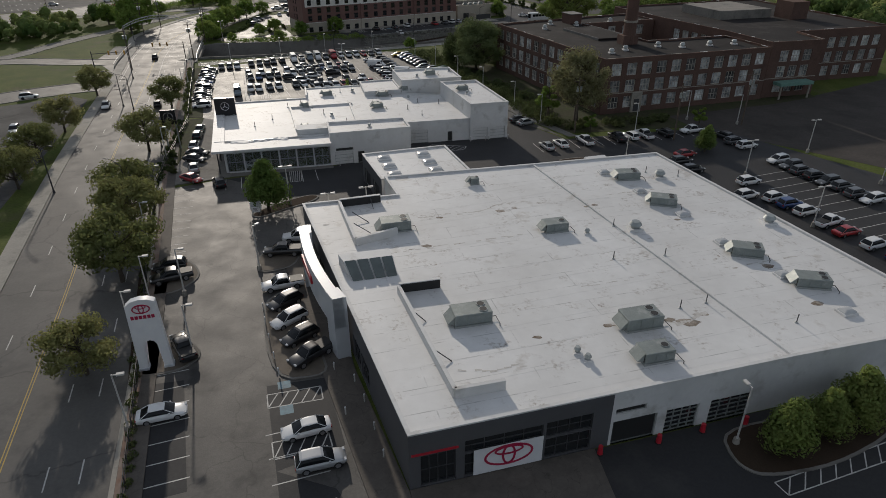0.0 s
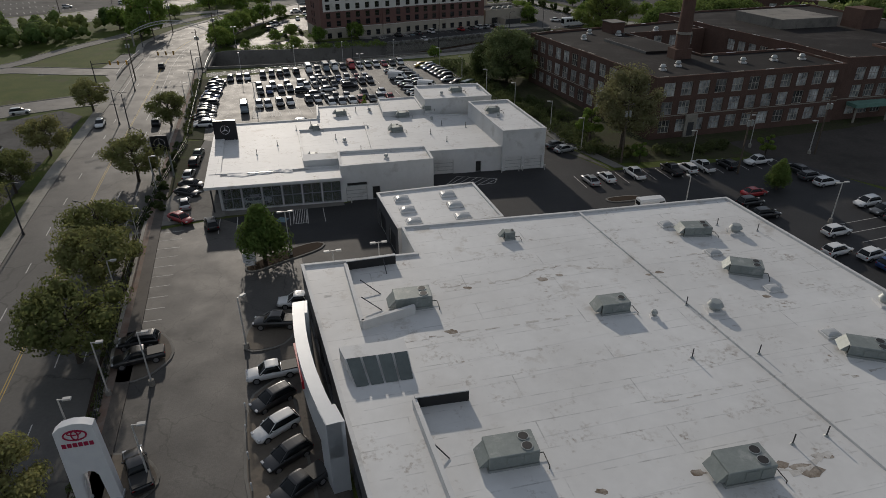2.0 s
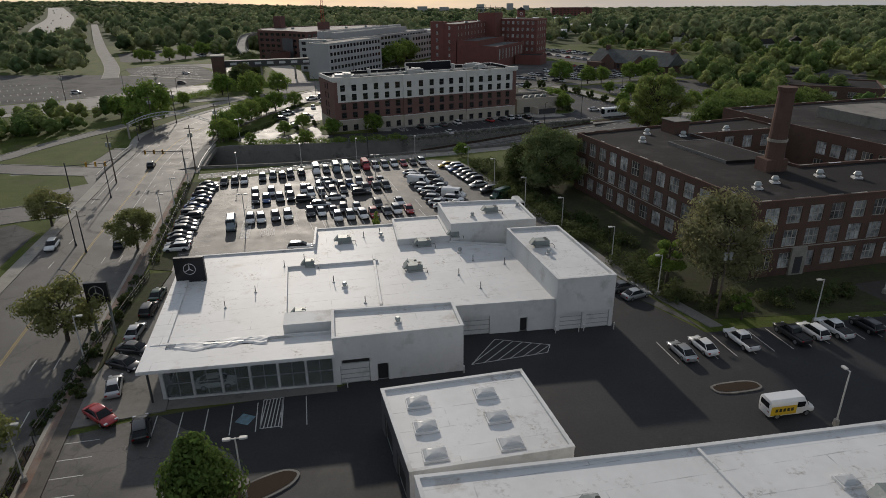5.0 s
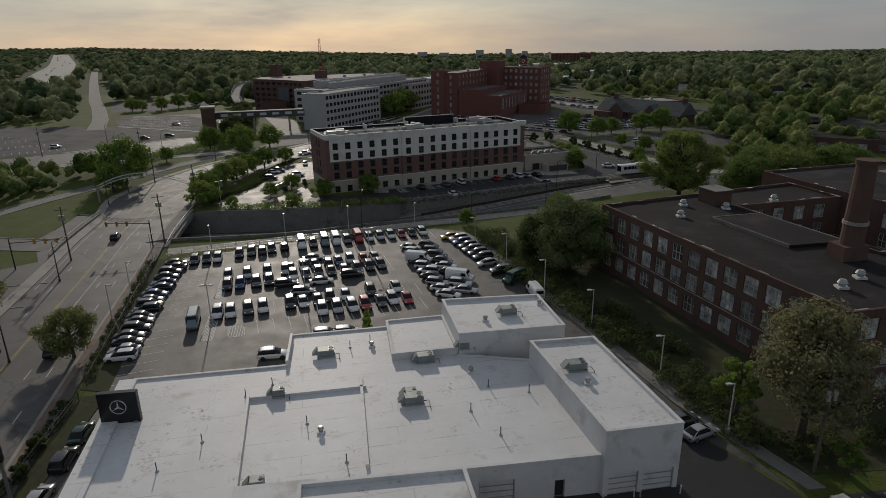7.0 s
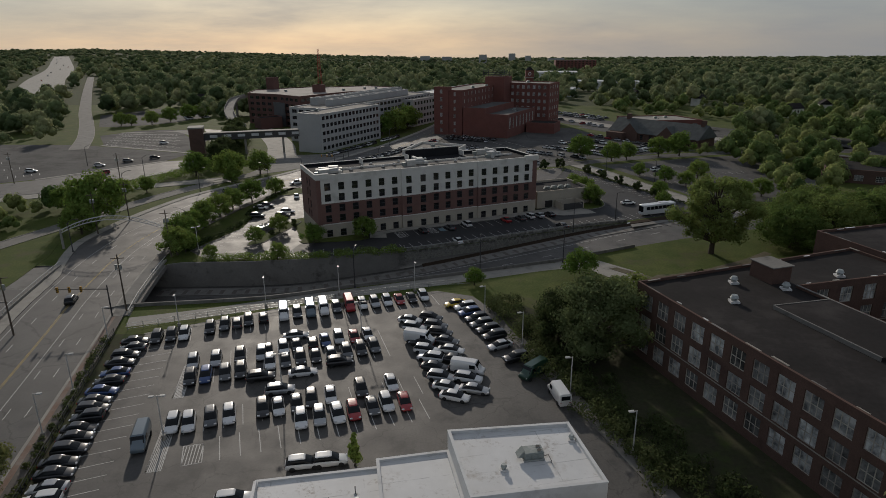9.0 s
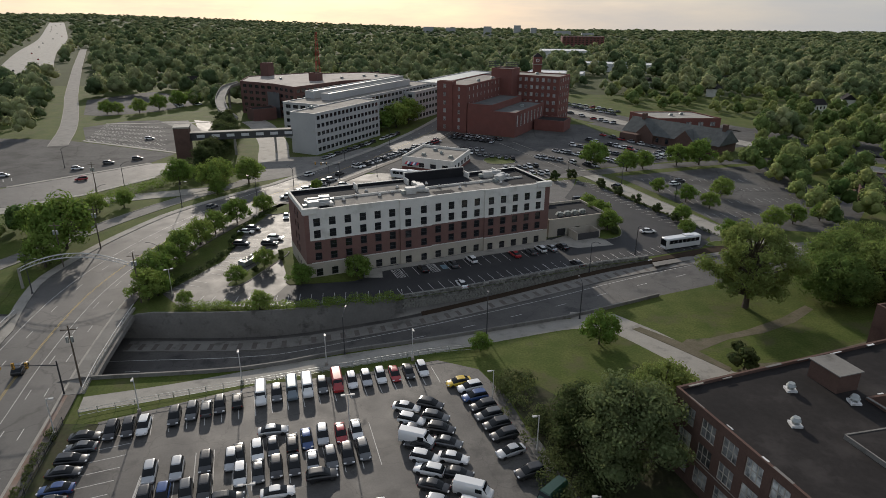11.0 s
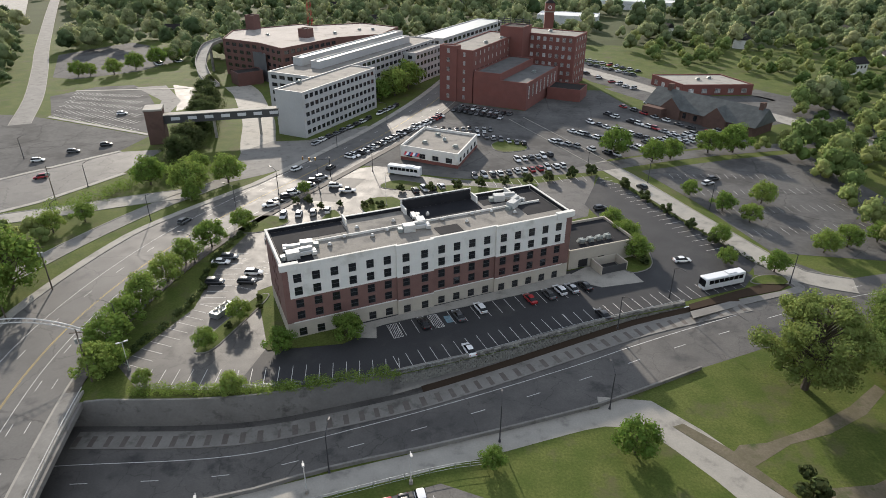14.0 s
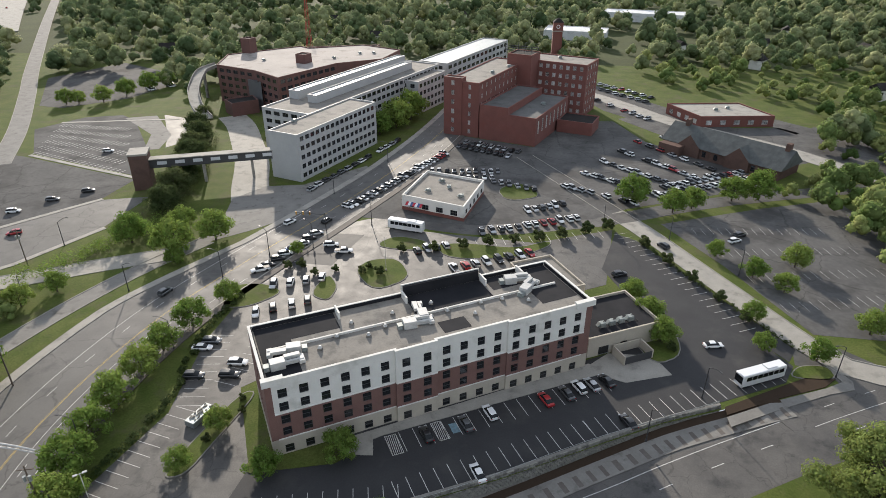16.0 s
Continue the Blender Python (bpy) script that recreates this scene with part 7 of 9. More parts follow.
SHAPES = {   # stations of the lower body; cabin; wheel places and radius; lamp heights
    "sedan": ([(-2.42, 0.62, 0.46, 0.80), (-2.32, 0.84, 0.28, 0.93), (-1.7, 0.91, 0.22, 0.98), (-0.4, 0.92, 0.2, 0.95), (0.9, 0.92, 0.2, 0.93), (1.5, 0.9, 0.22, 0.86), (2.05, 0.85, 0.25, 0.74), (2.32, 0.72, 0.3, 0.62), (2.42, 0.52, 0.38, 0.52)],
              (-1.95, 1.28, -1.0, 0.3, 0.93, 1.45, 0.82, 0.58), (1.45, -1.4, 0.33), 0.64),
    "suv": ([(-2.33, 0.7, 0.55, 0.95), (-2.26, 0.88, 0.36, 1.06), (-1.6, 0.94, 0.28, 1.09), (-0.3, 0.95, 0.26, 1.07), (0.9, 0.95, 0.26, 1.05), (1.5, 0.93, 0.28, 0.98), (2.0, 0.89, 0.3, 0.87), (2.26, 0.76, 0.36, 0.74), (2.36, 0.56, 0.44, 0.64)],
            (-2.24, 1.22, -1.72, 0.2, 1.05, 1.68, 0.86, 0.62), (1.45, -1.42, 0.38), 0.76),
    "pickup": ([(-2.8, 0.88, 0.5, 1.06), (-2.74, 0.95, 0.42, 1.13), (-0.9, 0.97, 0.36, 1.13), (0.9, 0.97, 0.36, 1.13), (1.7, 0.96, 0.38, 1.1), (2.4, 0.93, 0.4, 1.0), (2.7, 0.84, 0.44, 0.88), (2.8, 0.66, 0.5, 0.76)],
               (-0.95, 1.42, -0.62, 0.55, 1.12, 1.82, 0.88, 0.66), (1.75, -1.75, 0.42), 0.88),
    "van": ([(-2.85, 0.9, 0.45, 2.3), (-2.8, 0.98, 0.35, 2.42), (0.9, 0.99, 0.32, 2.45), (1.5, 0.98, 0.32, 2.3), (2.1, 0.96, 0.32, 1.35), (2.75, 0.88, 0.38, 1.1), (2.85, 0.72, 0.5, 0.95)],
            None, (1.85, -1.8, 0.38), 0.9),
}
WORDS = {"sedan": "sedan car", "suv": "sport utility car", "pickup": "pickup truck", "van": "high-roofed panel van"}
CARS = {}


def vehicle(kind, colour, detail):
    """A template of a vehicle, nose along +x, kept far below nothing: it is moved to its first place."""
    st, cab, (fx, rx, wr), lz = SHAPES[kind]
    e = empty({"sedan": "sedan_car", "suv": "suv_car", "pickup": "pickup_truck", "van": "panel_van"}[kind])
    tagged(e, "%s %s parked on the asphalt" % (colour, WORDS[kind]), "van" if kind == "van" else "truck" if kind == "pickup" else "car", "parked vehicles")
    P = PAINT[colour]
    part("body", loft(st), P, e)
    hw = st[2][1]
    if cab:
        xb0, xb1, xt0, xt1, zb, zt, hb, ht = cab
        part("cabin_glass", loft([(xb0, hb, zb - 0.1, zb + 0.02), (xt0, hb, zb - 0.1, zt - 0.02), ((xt0 + xt1) / 2, hb, zb - 0.1, zt), (xt1, hb, zb - 0.1, zt - 0.02), (xb1, hb, zb - 0.1, zb + 0.02)], 0.72), CAR_GLASS, e)
        part("roof", loft([(xt0 - 0.12, ht * 0.9, zt - 0.08, zt - 0.03), (xt0 + 0.15, ht + 0.03, zt - 0.09, zt + 0.02), ((xt0 + xt1) / 2, ht + 0.04, zt - 0.07, zt + 0.05), (xt1 - 0.1, ht + 0.02, zt - 0.09, zt + 0.02), (xt1 + 0.12, ht * 0.85, zt - 0.09, zt - 0.05)]), P, e)
        if detail == 2:
            for s in (-1, 1):
                for xb, xt in ((xb1, xt1), (xb0, xt0), ((xb0 + xb1) / 2 - 0.2, (xt0 + xt1) / 2 - 0.15)):
                    part("pillar", tube((xb, s * (hb - 0.01), zb - 0.04), (xt, s * ht * 1.0, zt), 0.04, n=4), P, e)
                part("mirror", box(xb1 - 0.55, s * (hw + 0.02) - 0.09, zb - 0.02, xb1 - 0.38, s * (hw + 0.02) + 0.09, zb + 0.14, bevel=0.02), P, e)
    else:
        part("windscreen", cabin(1.52, 2.06, 1.2, 1.56, 1.36, 2.26, 0.86, 0.82), CAR_GLASS, e)
        for s in (-1, 1):
            part("side_window", box(0.45, s * 0.99 - 0.02, 1.35, 1.42, s * 0.99 + 0.02, 2.0), CAR_GLASS, e)
        part("rear_window", box(-2.87, -0.7, 1.4, -2.8, 0.7, 2.05), CAR_GLASS, e)
    if kind == "pickup":
        part("load_bed", box(-2.68, -0.8, 0.95, -1.0, 0.8, 1.215), DARK, e, "dark load bed")
    for x in (fx, rx):
        for s in (-1, 1):
            y = s * (hw - 0.1)
            w = part("wheel", tube((x, y - 0.115, wr), (x, y + 0.115, wr), wr, n=14), TYRE, e)
            if detail == 2:
                part("rim", tube((x, y + s * 0.09, wr), (x, y + s * 0.128, wr), wr * 0.66, n=10), RIM, w)
    if detail:
        xf, xr = st[-1][0], st[0][0]
        for s in (-1, 1):
            part("headlight", box(xf - 0.3, s * hw * 0.68 - 0.2, lz - 0.1, xf - 0.06, s * hw * 0.68 + 0.2, lz + 0.07, bevel=0.03), HEADLAMP, e)
            part("tail_light", box(xr + 0.0, s * hw * 0.72 - 0.16, lz - 0.02, xr + 0.16, s * hw * 0.72 + 0.16, lz + 0.18, bevel=0.02), TAILLAMP, e)
    return e


def park(kind, colour, x, y, turn, detail=1, z=0.03, label=""):
    key = (kind, colour, detail)
    m = pose(x, y, z, 0, 0, turn)
    if key not in CARS:
        CARS[key] = vehicle(kind, colour, detail)
        CARS[key].matrix_basis = m
        ob = CARS[key]
    else:
        ob = copy_thing(CARS[key], m)
    if label:
        ob["label"] = label
    return ob


MIX = ["white", "black", "silver", "grey", "white", "black", "grey", "silver", "white", "blue", "black", "red"]
KINDS = ["suv", "sedan", "suv", "suv", "sedan", "suv", "sedan", "suv", "pickup", "suv"]


def parked_row(a, b, n, turn, seed, colours=MIX, kinds=KINDS, detail=1, gaps=0.0, z=0.03, wobble=3.0, flip=0.25):
    r = random.Random(seed)
    a, b = Vector(a), Vector(b)
    for i in range(n):
        kind, col, skip = r.choice(kinds), r.choice(colours), r.random() < gaps
        p = a.lerp(b, i / max(1, n - 1))
        if not skip:
            park(kind, col, p.x + r.uniform(-0.25, 0.25), p.y + r.uniform(-0.3, 0.3), turn + r.uniform(-wobble, wobble) + (180 if r.random() < flip else 0), detail, z)


# by the large showroom
for k, c, x, y, t in (("sedan", "white", -28.3, 47.4, 18), ("sedan", "white", -13.4, 45.2, 200), ("suv", "silver", -11.3, 41.2, 17), ("pickup", "white", -21.6, 71.8, 200), ("suv", "black", -20.4, 67.6, 225),
                      ("suv", "white", -19.0, 63.7, 225), ("suv", "black", -17.0, 60.2, 225), ("pickup", "black", -15.0, 56.6, 228), ("pickup", "black", -29.9, 57.9, 125), ("suv", "black", -38.6, 76.6, 195),
                      ("pickup", "black", -37.2, 73.6, 205), ("pickup", "black", -23.6, 80.9, 185), ("pickup", "white", -21.9, 85.6, 188)):
    park(k, c, x, y, t, 2, 0.19 if c == "black" and k == "pickup" or x < -36 else 0.04)
# by the white showroom
for k, c, x, y, t in (("sedan", "red", -47.0, 109.2, 330), ("suv", "black", -41.3, 107.4, 118), ("sedan", "silver", -48.6, 114.8, 115), ("sedan", "black", -50.0, 119.6, 345), ("sedan", "black", -50.6, 123.2, 355),
                      ("sedan", "silver", -53.0, 127.8, 100), ("suv", "black", -54.4, 134.2, 102), ("sedan", "green", -55.6, 139.3, 102)):
    park(k, c, x, y, t, 2, 0.17 if k != "suv" or y > 120 else 0.03)
park("sedan", "white", -36.6, 116.6, 14, 2, 0.05, "white sedan on show behind the showroom glass")
for k, c, x, y, t in (("sedan", "silver", 19.5, 143.6, 30), ("sedan", "grey", 18.0, 146.2, 25), ("sedan", "silver", 22.0, 127.0, 108), ("sedan", "white", 25.2, 128.6, 108), ("pickup", "white", 30.7, 130.3, 108),
                      ("pickup", "black", 38.2, 132.3, 108), ("suv", "white", 41.4, 133.3, 108), ("pickup", "white", 44.6, 134.2, 108), ("suv", "black", 49.6, 135.4, 108), ("pickup", "white", 56.2, 137.2, 200),
                      ("suv", "black", 61.8, 133.2, 110), ("suv", "grey", 62.8, 129.6, 20), ("suv", "white", 64.2, 126.8, 20), ("sedan", "red", 49.6, 122.0, 20), ("suv", "black", 47.3, 117.8, 20), ("suv", "black", 48.0, 113.2, 15)):
    park(k, c, x, y, t, 2)
for i, (x, y, k, c) in enumerate(((56.2, 107.2, "suv", "white"), (53.2, 101, "suv", "white"), (57.6, 99.9, "suv", "white"), (58.9, 97.2, "suv", "blue"), (60.2, 94.3, "suv", "white"), (61.8, 90.2, "pickup", "white"), (62.8, 86.9, "sedan", "red"), (64.5, 82.6, "suv", "white"), (66, 79, "suv", "blue"), (67.3, 75, "suv", "black"))):
    park(k, c, x, y, 20 + (i % 3) * 3, 2)
parked_row((66.5, 118.0), (74.0, 99.0), 8, 20, 5, ["black", "grey", "white", "grey"], ["suv"], 2)
yv = park("van", "white", 30.3, 115.2, 14, 2, 0.03, "white panel van with a yellow lettered side")
yb = new("side_band", bpy.data.meshes.new("side_band"))
bm = box(-2.7, -1.02, 0.6, 0.4, -0.985, 1.7)
bm.to_mesh(yb.data)
bm.free()
yb.data.materials.append(PAINT["yellow"])
yb.parent = yv
for i in range(5):
    part("letter_bar", box(-2.2 + i * 0.48, -1.03, 1.0, -1.88 + i * 0.48, -1.018, 1.4), DARK, yv)

# the stock car park
U = 13.5
parked_row((-61.9, 158.6), (-68.4, 180.5), 10, U, 11, ["black", "grey", "black", "silver", "white"], ["suv", "suv", "sedan"], 1)
parked_row((-69.2, 183.2), (-73.2, 200.4), 7, U, 12, ["black", "grey", "blue", "black"], ["suv", "sedan"], 1)
V = -70.0
parked_row((-53.7, 174.9), (-46.5, 177.6), 4, V, 13, ["white", "white", "white", "grey"], ["suv"], 1, flip=0)
parked_row((-41.9, 179.7), (-33.0, 184.1), 5, V, 14, ["black", "black", "grey", "white"], ["suv", "sedan"], 1, flip=0.1)
parked_row((-35.2, 177.2), (-21.2, 183.4), 7, V, 15, ["white", "white", "silver", "grey", "red"], ["suv", "sedan"], 1, flip=0)
parked_row((-57.0, 187.9), (-49.7, 190.8), 4, V, 16, ["grey", "blue", "black", "black"], ["suv"], 1, flip=0)
parked_row((-59.2, 193.2), (-48.4, 197.0), 4, V, 24, ["black", "grey", "silver"], ["suv"], 1, flip=0)
parked_row((-47.5, 198.0), (-31.2, 205.9), 8, V, 17, ["white", "grey", "black", "silver", "red", "blue"], ["suv", "sedan"], 1, flip=0.1)
parked_row((-45.6, 194.0), (-28.8, 200.6), 8, V, 18, ["white", "black", "grey", "black", "silver", "grey"], ["suv", "sedan"], 1, flip=0)
for k, c, x, y, t in (("suv", "black", -45.6, 189.0, 18), ("sedan", "white", -39.1, 190.9, 18), ("suv", "black", -33.8, 194.8, 18), ("suv", "silver", -41.1, 185.2, 16), ("suv", "black", -28.4, 186.4, V), ("sedan", "white", -23.9, 188.6, V), ("sedan", "silver", -44.3, 204.3, 16), ("suv", "white", -38.7, 160.4, 14), ("suv", "white", -32.2, 167.6, 14), ("suv", "white", -28.9, 168.4, 14)):
    park(k, c, x, y, t)
park("van", "slate", -56.1, 171.0, 289, 1)
parked_row((-23.9, 212.2), (-13.7, 184.9), 10, -12, 20, ["white", "white", "silver", "grey", "black"], ["suv", "sedan", "sedan"], 1, flip=0.1)
parked_row((-19.9, 213.6), (-10.4, 187.4), 9, -12, 21, ["white", "black", "silver", "black", "grey"], ["suv", "sedan"], 1, flip=0.1)
park("van", "white", -21.0, 203.9, -14)
park("van", "white", -11.7, 193.4, -14)
for k, c, x, y, t in (("sedan", "yellow", -15.4, 221.0, 205), ("suv", "white", -13.3, 219.4, 205), ("suv", "blue", -12.3, 216.6, 205), ("suv", "black", -10.8, 213.9, 205), ("suv", "grey", -9.8, 211.4, 205), ("suv", "black", -8.5, 209.0, 205), ("suv", "black", -7.3, 206.4, 205), ("sedan", "silver", -6.3, 202.6, 210), ("suv", "black", -3.6, 198.2, 205), ("van", "green", -1.0, 193.2, 230), ("van", "white", 2.6, 186.4, 105)):
    park(k, c, x, y, t)
parked_row((-70.3, 202.0), (-65.6, 203.8), 3, V, 22, ["black", "grey", "white"], ["suv"], 1)
parked_row((-61.7, 206.4), (-53.4, 211.6), 5, V, 23, ["black", "grey", "black"], ["suv"], 1)
for i, (k, c) in enumerate((("van", "white"), ("suv", "grey"), ("van", "slate"), ("van", "white"), ("suv", "grey"), ("van", "red"), ("suv", "white"), ("suv", "silver"), ("suv", "white"), ("sedan", "red"), ("sedan", "black"), ("suv", "white"))):
    p = Vector((-49.6, 213.4)).lerp(Vector((-22.5, 224.6)), i / 11)
    park(k, c, p.x, p.y, V)

# round the hotel
for k, c, x, y, t in (("sedan", "grey", -20.2, 277.0, 118), ("suv", "white", -15.4, 280.6, 118), ("sedan", "white", -17.2, 264.4, 116), ("sedan", "black", -27.8, 273.3, 118), ("sedan", "red", -3.6, 285.8, 118), ("sedan", "grey", 1.0, 288.2, 118), ("suv", "white", 3.8, 290.4, 118), ("sedan", "silver", 6.8, 291.6, 118),
                      ("sedan", "black", 10.2, 293.2, 118), ("sedan", "black", 12.8, 280.6, 116), ("sedan", "white", 37.6, 309.0, 10), ("sedan", "white", -84.2, 296.6, 5), ("suv", "grey", -83.0, 299.3, 5), ("suv", "black", -81.6, 286.4, 5), ("suv", "white", -73.6, 291.8, 5), ("suv", "black", -73.8, 287.4, 5)):
    park(k, c, x, y, t)
parked_row((-83.4, 334.0), (-73.5, 358.9), 8, 28, 30, detail=0, gaps=0.05)
parked_row((-76.8, 326.4), (-64.4, 331.8), 4, 100, 31, ["white", "silver"], ["suv"])
parked_row((-77.0, 312.6), (-65.0, 319.8), 4, 110, 32, ["white", "grey", "black"])
parked_row((-67.0, 352.0), (-62.0, 347.6), 2, 10, 33, ["white"])
parked_row((-39.2, 350.6), (-31.0, 354.6), 4, 115, 34, ["white", "silver", "black"], ["suv"])
parked_row((-27.4, 340.4), (-4.8, 352.5), 8, 118, 35, ["red", "white", "white", "black", "black", "red", "silver"])
park("suv", "black", 20.5, 341.5, 25, 0)
park("suv", "white", 60.5, 366.6, 30, 0)
park("suv", "black", 63.4, 371.0, 30, 0)
park("suv", "black", 37.0, 360.8, 118, 0)
for x, y, t, c in ((-105.0, 320.0, 75, "grey"), (-72.6, 369.0, 70, "black"), (-84.6, 366.6, 60, "white"), (-86.3, 158.6, 290, "white"), (-73.6, 160.0, 110, "black"), (-111.5, 168.0, 30, "white"), (-95, 134, 290, "white"), (-98, 139, 290, "silver"), (-97.6, 218.0, 110, "black"), (-171, 350, 210, "red"), (-183, 366, 20, "white"), (-176, 377, 20, "grey"), (-168, 386, 25, "black"), (-186, 430, 20, "white"), (-205, 352, 20, "white")):
    park("suv", c, x, y, t, 0)
# the works car parks: cars past the three hundred nearest, in one object
FAR = bmesh.new()
FAR_PAINT = list(PAINT)


def far_car(kind, colour, x, y, turn):
    st, cab, (fx, rx, wr), lz = SHAPES[kind]
    xb0, xb1, xt0, xt1, zb, zt, hb, ht = cab
    hw = st[2][1]
    m = pose(x, y, 0.035 + float(fall(x, y)) + min(1.2, max(0.0, y - EDGE) * 0.008), 0, 0, turn)
    for piece, k in ((loft(st), FAR_PAINT.index(colour)), (loft([(xb0, hb, zb - 0.1, zb + 0.02), (xt0, hb, zb - 0.1, zt), (xt1, hb, zb - 0.1, zt), (xb1, hb, zb - 0.1, zb + 0.02)], 0.72), len(FAR_PAINT)),
                     (box(xt0, -ht, zt - 0.06, xt1, ht, zt + 0.05), FAR_PAINT.index(colour)), *[(tube((wx, s * (hw - 0.1) - 0.11, wr), (wx, s * (hw - 0.1) + 0.11, wr), wr, n=8), len(FAR_PAINT) + 1) for wx in (fx, rx) for s in (-1, 1)]):
        for f in piece.faces:
            f.material_index = k
        me = bpy.data.meshes.new("piece")
        piece.to_mesh(me)
        piece.free()
        me.transform(m)
        FAR.from_mesh(me)
        bpy.data.meshes.remove(me)


def far_row(a, b, n, turn, seed, colours=MIX, kinds=KINDS, gaps=0.0, wobble=3.0):
    r = random.Random(seed)
    a, b = Vector(a), Vector(b)
    for i in range(n):
        kind, col, skip = r.choice(kinds), r.choice(colours), r.random() < gaps
        p = a.lerp(b, i / max(1, n - 1))
        if not skip:
            far_car(kind, col, p.x + r.uniform(-0.25, 0.25), p.y + r.uniform(-0.3, 0.3), turn + r.uniform(-wobble, wobble) + (180 if r.random() < 0.25 else 0))


far_mix = ["white", "silver", "grey", "black", "white", "silver", "grey", "red", "white"]
FK = ["sedan", "suv", "suv"]
far_row((-68.0, 381.0), (-39.0, 441.0), 24, 155, 40, far_mix, FK)
far_row((-44.5, 413.0), (-18.0, 414.5), 10, 95, 41, far_mix, FK)
far_row((-42.0, 420.5), (-15.5, 421.5), 10, 95, 42, far_mix, FK)
far_row((-17.0, 411.0), (-1.5, 404.0), 6, 100, 43, ["black", "grey", "silver"], FK)
far_row((-4.9, 384.4), (8.0, 391.0), 6, 110, 44, far_mix, FK)
far_row((-19.8, 365.3), (11.8, 379.7), 12, 110, 45, far_mix, FK)
far_row((-33.0, 452.0), (-11.0, 441.0), 9, 70, 46, ["black", "grey", "silver"], FK)
far_row((-30.0, 457.5), (-7.0, 447.0), 9, 70, 47, far_mix, FK)
for i in range(6):
    p, q = Vector((10, 408)) + Vector((9.5, 14.5)) * i, Vector((34, 394)) + Vector((9.5, 9.5)) * i
    far_row(p, p.lerp(q, 0.98), 9 if i < 4 else 7, 120 + (i % 2) * 8, 50 + i, far_mix, FK, gaps=0.18)
far_row((44, 402), (84, 424), 15, 118, 60, far_mix, FK, gaps=0.05)
far_row((48, 411), (82, 430), 13, 118, 61, far_mix, FK, gaps=0.1)
far_row((20, 596), (66, 540), 14, 35, 62, far_mix, FK, gaps=0.1)
far_row((28, 601), (74, 545), 14, 35, 63, far_mix, FK, gaps=0.1)
far_row((36, 545), (60, 505), 9, 35, 64, far_mix, FK, gaps=0.1)
far_row((-85.5, 396.0), (-62.0, 456.0), 14, 69, 65, ["black", "grey", "silver", "white"], FK, gaps=0.15, wobble=1)
far_row((-223, 560), (-214, 548), 7, 60, 66, ["white"], ["suv"])
far_row((-232, 552), (-222, 538), 6, 60, 67, ["white"], ["suv"])
for i in range(14):
    r = random.Random(300 + i)
    k = fw[int(8 + i * (len(fw) - 40) / 14)]
    far_car("suv", r.choice(["white", "grey", "black", "red"]), k.x + r.uniform(-16, 16), k.y + r.uniform(-10, 10), 120)
tagged(link("far_cars", FAR, [PAINT[k] for k in FAR_PAINT] + [CAR_GLASS, TYRE]), "rows of parked cars in the works car parks", "cars", kind="stuff")


def coach():
    e = tagged(empty("coach_bus"), "long white coach with a dark window band", "bus", "coaches")
    bm = bmesh.new()
    add_box(bm, -6.1, -1.28, 0.35, 6.1, 1.28, 3.5, bevel=0.18)
    part("body", bm, PAINT["white"], e)
    for s in (-1, 1):
        for i in range(7):
            part("side_window", box(-5.3 + i * 1.5, s * 1.285 - 0.02, 1.9, -3.95 + i * 1.5, s * 1.285 + 0.02, 2.95), CAR_GLASS, e)
        for x in (-4.4, -3.2, 3.9):
            part("wheel", tube((x, s * 1.12 - 0.15, 0.5), (x, s * 1.12 + 0.15, 0.5), 0.5, n=14), TYRE, e)
    part("windscreen", box(6.06, -1.1, 1.3, 6.13, 1.1, 3.1), CAR_GLASS, e)
    part("roof_unit", box(-3.5, -0.9, 3.48, -0.8, 0.9, 3.75, bevel=0.06), PAINT["white"], e)
    return e


cb = coach()
cb.matrix_basis = pose(44.2, 297.2, 0.04, 0, 0, 205)
copy_thing(cb, pose(-45.0, 365.6, 0.04, 0, 0, 166))


# ---- lamps, signals, poles ----
def lot_lamp(heads=1, high=7.0):
    e = tagged(empty("car_park_lamp"), "pale square-headed car park lamp on a concrete foot", "lamp post", "car park lamps")
    part("foot", tube((0, 0, 0), (0, 0, 0.75), 0.34, 0.3, n=10), CONCRETE, e)
    part("pole", tube((0, 0, 0.7), (0, 0, high), 0.10, 0.075, n=8), POLE, e)
    for k in range(heads):
        s = 1 if k == 0 else -1
        part("arm", box(min(0, s * 0.5), -0.04, high - 0.12, max(0, s * 0.5), 0.04, high - 0.03), POLE, e)
        part("lamp_head", box(s * 0.75 - 0.36, -0.2, high - 0.16, s * 0.75 + 0.36, 0.2, high + 0.04, bevel=0.03), POLE, e)
    return e


